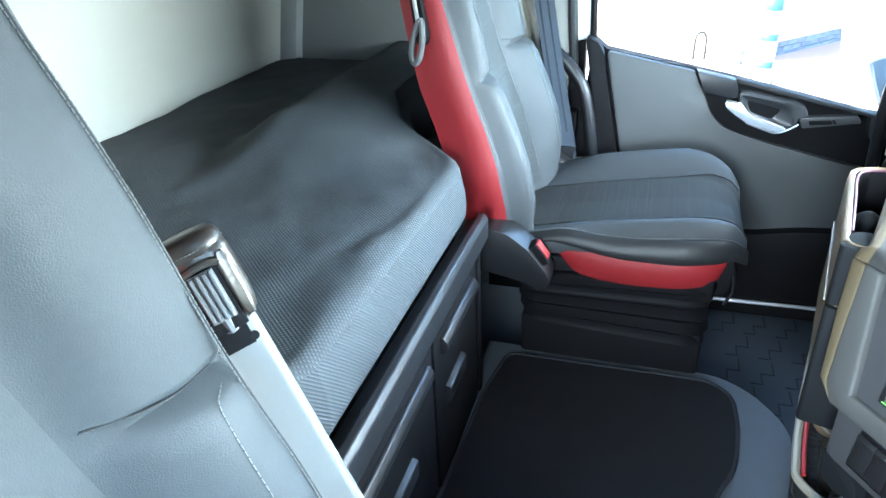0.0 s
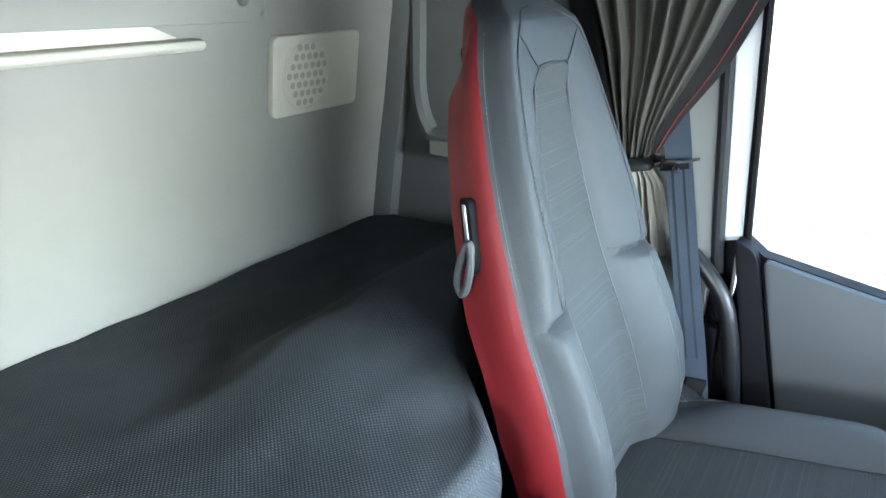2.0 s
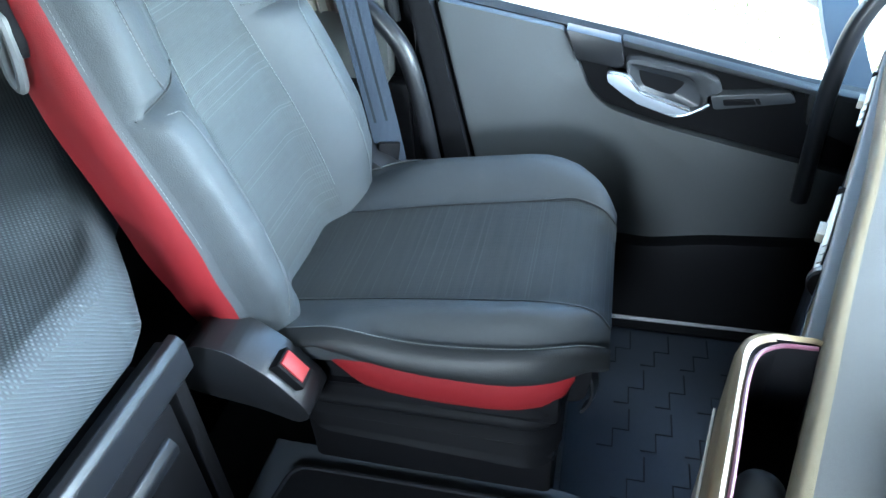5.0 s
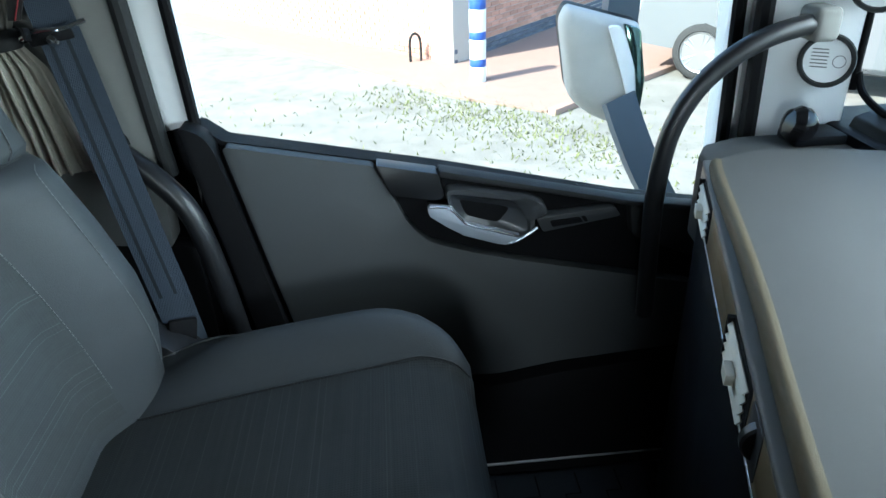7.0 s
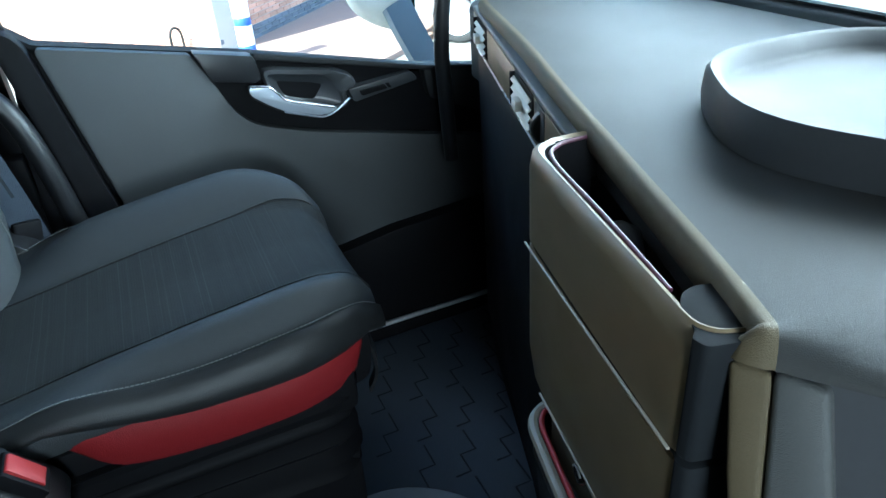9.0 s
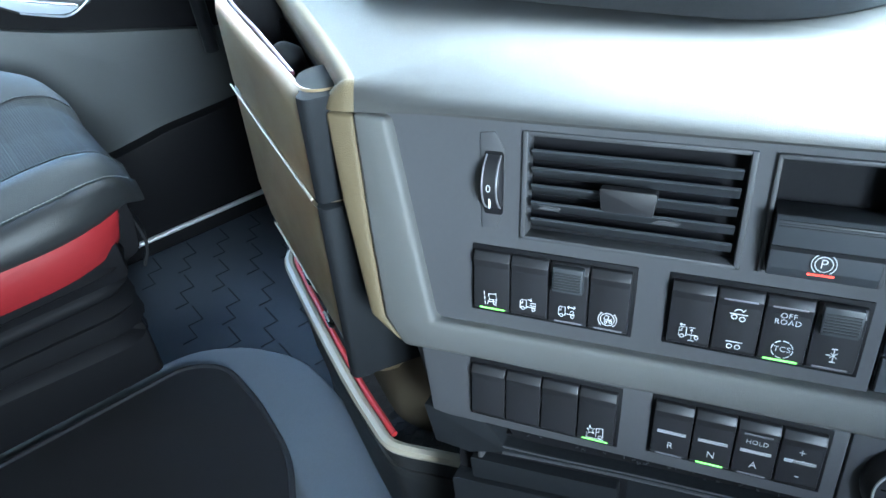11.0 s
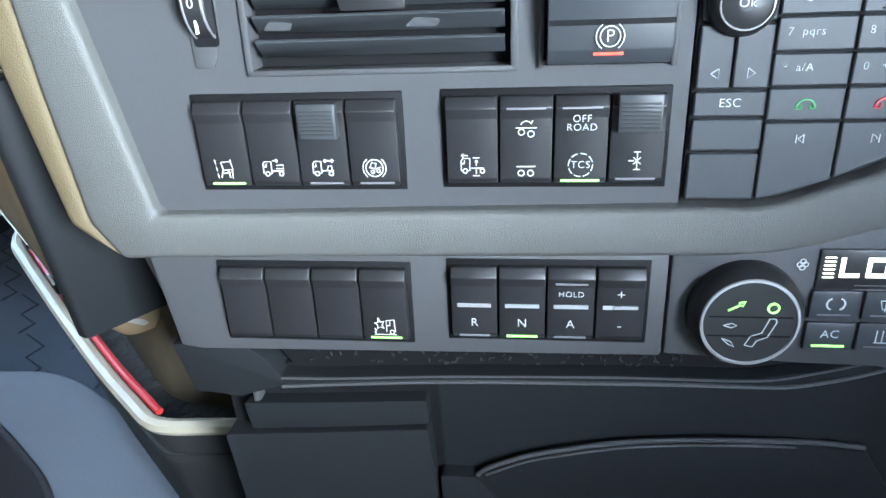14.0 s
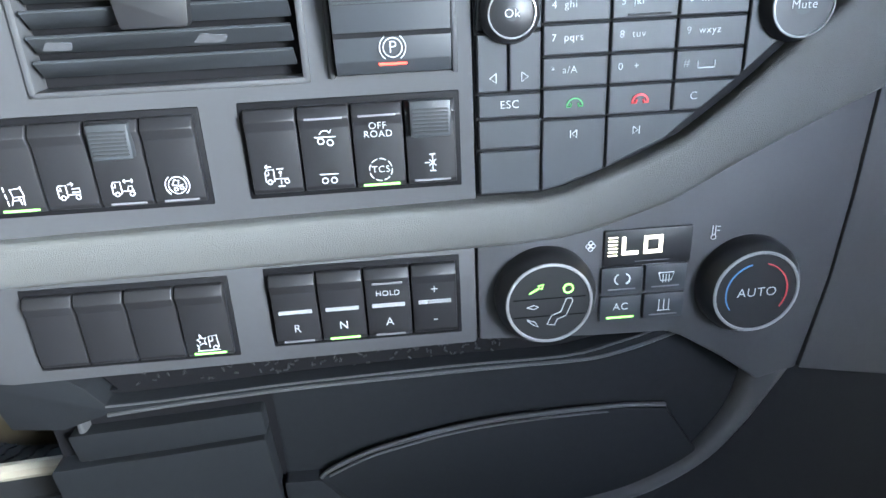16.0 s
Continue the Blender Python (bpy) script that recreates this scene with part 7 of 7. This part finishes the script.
strokes([[(-0.5, 0), (0.1, 0.2), (0.5, 0), (0.1, -0.2), (-0.5, 0)]], fan, 0.1081, -0.0615, 0.0065, n=0.0154)
strokes([[(-0.5, 0.35), (0.2, 0.1), (0.5, -0.4), (0.0, -0.15), (-0.5, 0.35)]], fan, 0.1081, -0.0715, 0.0065, n=0.0154)
strokes([[(0.38, 0.5), (0.2, 0.5), (0.02, 0.0), (-0.3, -0.12), (-0.45, -0.45), (-0.2, -0.5), (-0.1, -0.28), (0.2, -0.15), (0.42, 0.38), (0.38, 0.5)]], fan, 0.1238, -0.0655, 0.0165, n=0.0154)
auto = dial(dash, 0.2378, -0.0632, 0.0300, 0.0240, 0.0150, "climate_dial", "temperature dial with chrome ring")
text("AUTO", auto, 0.2378, -0.0632, 0.0085, n=0.0158)
M_BLUEINK = mat("blue_print", (0.08, 0.22, 0.45), 0.6)
strokes([ring_pts(0, 0, 0.5, 215, 105, 12)], auto, 0.2378, -0.0632, 0.036, M_BLUEINK, 0.0152, 0.0005)
strokes([ring_pts(0, 0, 0.5, 75, -35, 12)], auto, 0.2378, -0.0632, 0.036, M_REDPRINT, 0.0152, 0.0005)
disp = part("climate_display", box(0.1515, 0.2028, -0.0465, -0.0243, -0.002, 0.0022, 0.0008, m=PM), M_BUTTON, dash, "black display reading LO")
for a, b, c_, d_ in ((0.1618, 0.1640, -0.0395, -0.0285), (0.1641, 0.1715, -0.0395, -0.0373), (0.1745, 0.1767, -0.0395, -0.0285), (0.1833, 0.1855, -0.0395, -0.0285), (0.1768, 0.1832, -0.0395, -0.0373), (0.1768, 0.1832, -0.0307, -0.0285)):
    part("readout_segment", box(a, b, c_, d_, 0.0016, 0.0024, m=PM), M_LCD, disp)
for k in range(6):
    bar(disp, 0.1566, -0.0395 + 0.0022 * k, 0.0055, M_LCD, 0.0008, 0.0026, "level_bar")
strokes([[(-0.5, 0), (0.5, 0)], [(-0.5, -0.12), (0.5, -0.12)]], disp, 0.180, -0.0440, 0.02, M_DIM, 0.0022, 0.0003)
for (u_, w_), t_ in zip(((0.1628, -0.0553), (0.1888, -0.0553), (0.1628, -0.0738), (0.1888, -0.0738)), ("swirl", "screen", "AC", "heat")):
    b_ = part("climate_key", box(u_ - 0.0122, u_ + 0.0122, w_ - 0.0082, w_ + 0.0082, 0.0, 0.0030, 0.0008, m=PM), M_KEY, dash)
    if t_ == "AC":
        text("AC", b_, u_, w_ + 0.0015, 0.0070, n=0.0033)
        bar(b_, u_, w_ - 0.0055, 0.0165, M_GREEN, 0.0012, 0.0035)
    else:
        bar(b_, u_, w_ - 0.0055, 0.0165, M_DIM, 0.0008, 0.0034)
    if t_ == "swirl":
        strokes([ring_pts(-0.12, 0, 0.35, 110, 250, 8), ring_pts(0.12, 0, 0.35, -70, 70, 8)], b_, u_, w_ + 0.001, 0.0095, n=0.0033, r=0.0005)
    if t_ == "screen":
        strokes([[(-0.5, 0.25), (0.5, 0.25), (0.35, -0.3), (-0.35, -0.3), (-0.5, 0.25)], [(-0.2, 0.1), (-0.2, -0.45)], [(0, 0.1), (0, -0.45)], [(0.2, 0.1), (0.2, -0.45)]], b_, u_, w_ + 0.001, 0.0090, n=0.0033)
    if t_ == "heat":
        strokes([[(-0.35, -0.4), (-0.35, 0.4)], [(0, -0.4), (0, 0.4)], [(0.35, -0.4), (0.35, 0.4)], [(-0.45, -0.45), (0.45, -0.45)]], b_, u_, w_ + 0.001, 0.0085, n=0.0033)
strokes([ring_pts(-0.2, 0, 0.2), ring_pts(0.2, 0, 0.2), ring_pts(0, 0.25, 0.2), ring_pts(0, -0.25, 0.2)], dash, 0.1440, -0.0330, 0.0068, n=0.0012)
strokes([[(-0.1, 0.5), (-0.1, -0.2)], [(0.1, 0.5), (0.1, -0.2)], ring_pts(0, -0.35, 0.17), [(0.2, 0.4), (0.4, 0.4)], [(0.2, 0.1), (0.4, 0.1)]], dash, 0.2155, -0.0300, 0.0085, n=0.0012)

# ---- at the windscreen pillar ----
def permit(name, x, y, z, r, label):
    p = thing(name, (x, y, z), label, "permit disc", "permit holders")
    m = look((x, y, z), (x - 0.62, y - 0.95, z + 0.10)) @ Euler((0, math.pi, 0)).to_matrix().to_4x4()
    part("holder", lathe([(r * 0.80, 0.004), (r * 0.84, 0.009), (r * 0.96, 0.009), (r, 0.004), (r, -0.004), (0.0, -0.004)], 32, m=m), M_DARK, p, "dark round holder", smooth=50)
    part("paper", lathe([(r * 0.83, 0.004), (0.0001, 0.0042)], 32, m=m), M_WHITE, p)
    part("print", tube([(0.42 * r + 0.22 * r * math.cos(a), 0.22 * r * math.sin(a), 0.0046) for a in np.linspace(0, 2 * math.pi, 20, endpoint=False)], 0.0006, 4, 1, closed=True, m=m), M_DIM, p)
    for k in range(6):
        part("print", box(-0.55 * r, 0.02 * r * (k % 3), 0.40 * r - 0.13 * r * k, 0.44 * r - 0.13 * r * k, 0.0042, 0.0048, m=m), M_DIM, p)


permit("permit_disc", 0.777, 1.833, 1.040, 0.039, "round paper permit in a dark holder on the pillar")
permit("permit_disc", 0.815, 1.808, 1.150, 0.040, "round paper permit in a dark holder on the pillar")

# ---- outside ----
solo("ground", box(-60, 120, -90, 140, GROUND - 0.2, GROUND), M_GROUND, "pale dusty gravel yard with grass patches", "ground", "structure")

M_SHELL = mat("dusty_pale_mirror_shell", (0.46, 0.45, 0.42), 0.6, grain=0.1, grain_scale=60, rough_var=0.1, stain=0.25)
M_ARMBLUE = mat("blue_grey_plastic", (0.055, 0.075, 0.10), 0.5, grain=0.05, rough_var=0.08)
M_DARKGLASS = mat("dark_mirror_glass", (0.10, 0.16, 0.14), 0.08, metal=0.8, rough_var=0.03)
# door mirror on its arm
mir = thing("door_mirror", (0.70, 2.40, 0.70), "grey door mirror on a thick arm outside the window", "mirror")
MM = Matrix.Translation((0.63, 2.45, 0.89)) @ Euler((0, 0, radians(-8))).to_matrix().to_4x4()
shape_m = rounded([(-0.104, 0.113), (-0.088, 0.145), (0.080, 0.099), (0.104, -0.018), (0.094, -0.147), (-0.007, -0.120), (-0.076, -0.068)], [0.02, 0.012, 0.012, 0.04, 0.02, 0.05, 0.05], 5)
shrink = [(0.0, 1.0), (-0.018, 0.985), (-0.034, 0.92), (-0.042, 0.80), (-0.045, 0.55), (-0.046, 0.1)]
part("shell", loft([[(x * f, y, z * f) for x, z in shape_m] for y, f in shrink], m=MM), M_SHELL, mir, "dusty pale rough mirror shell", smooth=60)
part("housing", prism(shape_m, "y", 0.002, 0.055, 0.012, 3, m=MM), M_DARK, mir, "dark mirror housing")
part("edge_cap", prism(rounded([(0.004, 0.102), (0.034, 0.100), (0.066, 0.02), (0.084, -0.10), (0.080, -0.125), (0.040, 0.0)], 0.010), "y", -0.058, -0.02, 0.008, 3, m=MM), M_WHITE, mir, "white edge cap")
part("glass", prism(rounded([(0.038, 0.104), (0.076, 0.094), (0.096, -0.018), (0.090, -0.125), (0.074, 0.0)], 0.008), "y", -0.050, -0.01, 0.004, m=MM), M_DARKGLASS, mir, "dark greenish mirror glass")
part("arm", strap([(0.650, 2.36, 0.84), (0.672, 2.33, 0.77), (0.715, 2.30, 0.67), (0.775, 2.27, 0.57), (0.84, 2.12, 0.50), (0.85, 1.97, 0.50)], (0.92, 0.1, 0.36), 0.070, 0.04, 5), M_ARMBLUE, mir)
part("post", strap([(0.69, 2.52, 0.95), (0.695, 2.52, 1.2), (0.69, 2.52, 1.6)], (1, 0, 0), 0.075, 0.05, 4), M_ARMBLUE, mir)

# brick building across the yard
W0, WD = Vector((1.11, 11.02, GROUND)), Vector((0.66, 0.75, 0)).normalized()
WN = Vector((WD.y, -WD.x, 0))
WM = Matrix(((WD.x, 0, WN.x, W0.x), (WD.y, 0, WN.y, W0.y), (0, 1, 0, W0.z), (0, 0, 0, 1)))
bld = thing("brick_building", tuple(W0), "red brick building with dark blue-brick plinth and band", "building")
wall_b = part("wall", box(0.0, 14.0, 0.0, 5.0, -0.4, -0.010, m=WM), M_MORTAR, bld)
part("roof", box(-0.2, 14.2, 5.0, 5.2, -3.0, 0.3, 0.02, m=WM), M_DARK, bld)
# the sunlit face on the other side of the corner
LD = Vector((-0.66, 0.75, 0)).normalized()
LN = Vector((-LD.y, LD.x, 0))
LM_ = Matrix(((LD.x, 0, LN.x, W0.x), (LD.y, 0, LN.y, W0.y), (0, 1, 0, W0.z), (0, 0, 0, 1)))
wall_l = part("side_wall", box(0.0, 14.0, 0.0, 5.0, -0.4, -0.010, m=LM_), M_MORTAR, bld)


def brick_mesh(nm, material):
    b_ = box(0, 0.215, 0, 0.065, -0.03, 0.0, 0.004, 1)
    return finish(b_, nm, material)


me_red, me_blue = brick_mesh("brick", M_BRICK), brick_mesh("plinth_brick", M_BLUEBRICK)
rest, rest_blue = [], []
for wm_, wall_, near in ((WM, wall_b, 15), (LM_, wall_l, 6)):
    for c_ in range(34):
        for k in range(44):
            s_ = 0.02 + k * 0.225 + (0.1125 if c_ % 2 else 0)
            w_ = 0.01 + c_ * 0.075
            blue = (c_ < 3 or 15 <= c_ < 18) and wm_ is WM
            if c_ < 18 and k < near:
                o_ = new("plinth_brick" if blue else "brick", me_blue if blue else me_red)
                o_.parent = wall_
                o_.matrix_local = Matrix.Translation(-Vector(bld.location)) @ wm_ @ Matrix.Translation((s_, w_, 0.012 if c_ < 3 else 0.0))
            else:
                (rest_blue if blue else rest).append((wm_, s_, w_))


def far_bricks(rows_b):
    bm = bmesh.new()
    for wm_, s_, w_ in rows_b:
        vs = [bm.verts.new(wm_ @ Vector(p)) for p in ((s_, w_, -0.02), (s_ + 0.215, w_, -0.02), (s_ + 0.215, w_ + 0.065, -0.02), (s_, w_ + 0.065, -0.02), (s_ + 0.003, w_ + 0.003, 0), (s_ + 0.212, w_ + 0.003, 0), (s_ + 0.212, w_ + 0.062, 0), (s_ + 0.003, w_ + 0.062, 0))]
        bm.faces.new(vs[4:])
        for i in range(4):
            j = (i + 1) % 4
            bm.faces.new((vs[i], vs[j], vs[4 + j], vs[4 + i]))
    return bm


part("blue_brickwork", far_bricks(rest_blue), M_BLUEBRICK, bld)["kind"] = "stuff"
rb = part("brickwork", far_bricks(rest), M_BRICK, bld)
rb["kind"] = "stuff"

# cycle hoop and bollard
hoop = thing("cycle_hoop", (0.57, 11.3, GROUND), "small dark steel cycle hoop by the wall", "cycle hoop")
part("bar", tube([(0.49, 11.30, GROUND), (0.49, 11.30, GROUND + 0.30), (0.52, 11.31, GROUND + 0.40), (0.57, 11.32, GROUND + 0.43), (0.62, 11.33, GROUND + 0.40), (0.65, 11.34, GROUND + 0.30), (0.65, 11.34, GROUND)], 0.02, 8, 4), M_DARK, hoop)
bol = thing("bollard", (1.34, 10.02, GROUND), "white and blue banded bollard by the wall", "bollard")
z_ = 0.0
for h_, m_ in ((0.23, M_WHITE), (0.10, M_BLUE), (0.25, M_WHITE), (0.10, M_BLUE), (0.28, M_WHITE), (0.15, M_BLUE)):
    part("band", lathe([(0.108, z_), (0.110, z_ + 0.003), (0.110, z_ + h_ - 0.003), (0.108, z_ + h_)] + ([(0.09, z_ + h_ + 0.012), (0.0, z_ + h_ + 0.016)] if z_ > 0.9 else []), 20, m=Matrix.Translation((1.34, 10.02, GROUND))), m_, bol)
    z_ += h_

# block paving before the wall, with a kerb
solo("pavement", prism([(1.95, 8.55), (9.0, 14.25), (9.0, 20.0), (-7.0, 20.0), (-6.2, 18.2), (-0.4, 11.2), (0.9, 9.4)], "z", GROUND - 0.05, GROUND + 0.03), M_PAVE, "pale block pavement along the building", "pavement", "structure")
kerb = thing("kerb", (1.9, 8.55, GROUND), "pale concrete kerb stones", "kerb", kind="structure")
kd = Vector((2.02, 1.63, 0)).normalized()
for k in range(9):
    p_ = Vector((1.95, 8.52, GROUND)) + kd * 0.92 * k
    part("kerb_stone", box(0, 0.9, -0.12, 0.0, -0.1, 0.075, 0.012, m=Matrix.Translation(p_) @ Euler((0, 0, math.atan2(kd.y, kd.x))).to_matrix().to_4x4()), M_PAVE, kerb)

# weeds and grass at the yard's edge
rng = random.Random(11)
bmg = bmesh.new()
for _ in range(2200):
    t_ = rng.random()
    cx, cy = 0.3 + 2.2 * t_ + rng.gauss(0, 0.35), 9.6 - 2.6 * t_ + rng.gauss(0, 0.4)
    if rng.random() < 0.3:
        cx, cy = rng.uniform(-3.5, 3.5), rng.uniform(4.5, 10.0)
    h_, a_ = rng.uniform(0.02, 0.06), rng.uniform(0, 6.28)
    dx, dy = 0.012 * math.cos(a_), 0.012 * math.sin(a_)
    lx, ly = rng.gauss(0, 0.03), rng.gauss(0, 0.03)
    v_ = [bmg.verts.new((cx - dx, cy - dy, GROUND - 0.005)), bmg.verts.new((cx + dx, cy + dy, GROUND - 0.005)), bmg.verts.new((cx + lx, cy + ly, GROUND + h_))]
    bmg.faces.new(v_)
solo("grass", bmg, M_GRASS, "sparse dry grass and weeds on gravel", "grass", "stuff")


def car(name, x, y, turn, paint, label):
    """A parked car, its rear axle at (x, y), facing along turn."""
    T = thing(name, (x, y, GROUND), label, "car")
    m = Matrix.Translation((x, y, GROUND)) @ Euler((0, 0, radians(turn))).to_matrix().to_4x4()
    prof = [(-0.85, 0.42), (-0.90, 0.75), (-0.86, 1.02), (-0.62, 1.12), (-0.30, 1.60), (0.0, 1.68), (1.1, 1.66), (1.75, 1.18), (2.75, 1.05), (3.35, 0.90), (3.48, 0.70), (3.46, 0.38),
            (3.18, 0.34), (3.12, 0.52), (2.98, 0.68), (2.80, 0.74), (2.62, 0.68), (2.48, 0.52), (2.42, 0.32), (0.40, 0.32), (0.33, 0.52), (0.18, 0.68), (0.0, 0.74), (-0.18, 0.68), (-0.33, 0.52), (-0.40, 0.38)]
    rings = []
    for yy, f in ((-0.0, 0.90), (0.04, 0.97), (0.12, 1.0), (1.72, 1.0), (1.80, 0.97), (1.84, 0.90)):
        rings.append([(1.3 + (px - 1.3) * (0.985 if f < 1 else 1), (yy + (0.14 * smoothstep(1.05, 1.65, pz) if yy < 0.9 else -0.14 * smoothstep(1.05, 1.65, pz))), 0.32 + (pz - 0.32) * (0.985 if f < 1 else 1)) for px, pz in prof])
    part("body", loft(rings, m=m), paint, T, smooth=30)
    for pts_ in ([(-0.42, 1.16), (-0.24, 1.54), (0.28, 1.58), (0.30, 1.14)], [(0.36, 1.14), (0.34, 1.58), (1.02, 1.56), (1.50, 1.16)]):
        for s_, yy in ((1, 0.035), (-1, 1.805)):
            part("side_window", prism(rounded(pts_, 0.04), "y", yy - 0.02 * s_, yy + 0.09 * s_, 0.004, m=m), M_BUTTON, T)
    part("windscreen", prism([(0.25, 1.0), (1.60, 1.0), (1.52, 1.58), (0.33, 1.58)], "x", 1.26, 1.31, m=m @ Matrix.Translation((0.62, 0, 0)) @ Matrix.Translation((1.2, 0, 1.2)) @ Euler((0, radians(-52), 0)).to_matrix().to_4x4() @ Matrix.Translation((-1.2, 0, -1.2))), M_BUTTON, T)
    for wx in (0.0, 2.80):
        for yy, s_ in ((-0.02, -1), (1.86, 1)):
            wm = m @ Matrix.Translation((wx, yy, 0.365)) @ Euler((radians(90) * -s_, 0, 0)).to_matrix().to_4x4()
            w_ = part("wheel", lathe([(0.25, -0.19), (0.34, -0.19), (0.365, -0.16), (0.365, -0.03), (0.34, 0.0), (0.27, 0.005), (0.255, -0.02)], 36, m=wm), M_TYRE, T, "black tyre", smooth=50)
            part("rim", lathe([(0.262, -0.02), (0.255, -0.004), (0.235, -0.01), (0.228, -0.07), (0.05, -0.08), (0.0001, -0.08)], 36, m=wm), M_DARK, w_, smooth=50)
            for k in range(5):
                for da in (-0.16, 0.16):
                    a_ = 2 * math.pi * k / 5 + da
                    part("spoke", tube([(0.045 * math.cos(a_), 0.045 * math.sin(a_), -0.03), (0.24 * math.cos(a_), 0.24 * math.sin(a_), -0.018)], 0.016, 6, 1, m=wm), M_ALLOY, w_)
            part("hub", lathe([(0.06, -0.05), (0.055, -0.02), (0.0001, -0.015)], 20, m=wm), M_ALLOY, w_)
            part("rim_lip", lathe([(0.262, -0.012), (0.252, 0.0), (0.238, -0.008), (0.238, -0.02)], 36, m=wm), M_ALLOY, w_)
    for yy in (0.22, 1.62):
        part("headlight", box(3.30, 3.475, yy - 0.17, yy + 0.17, 0.72, 0.86, 0.03, m=m), M_SILVER, T)
        part("tail_light", box(-0.895, -0.78, yy - 0.15, yy + 0.15, 0.80, 1.02, 0.03, m=m), M_SILVER, T)
    part("bumper", box(3.30, 3.50, 0.05, 1.79, 0.38, 0.55, 0.04, m=m), M_DARK, T)
    part("sill", box(0.42, 2.40, 0.0, 0.06, 0.30, 0.40, 0.02, m=m), M_DARK, T)
    return T


car("parked_car", 4.15, 9.52, -41, M_CARPAINT, "silver-white parked car with alloy wheels")
wip = thing("wiper", (0.93, 1.3, 0.98), "black windscreen wiper at rest", "wiper")
part("arm", tube([(0.925, 1.62, 1.0), (0.928, 1.35, 0.995), (0.93, 1.0, 0.985)], 0.006, 8, 3), M_BLACK, wip)
part("blade", tube([(0.915, 1.72, 1.012), (0.915, 1.3, 1.005), (0.915, 0.9, 0.998)], [0.004, 0.007, 0.004], 6, 3), M_BLACK, wip)
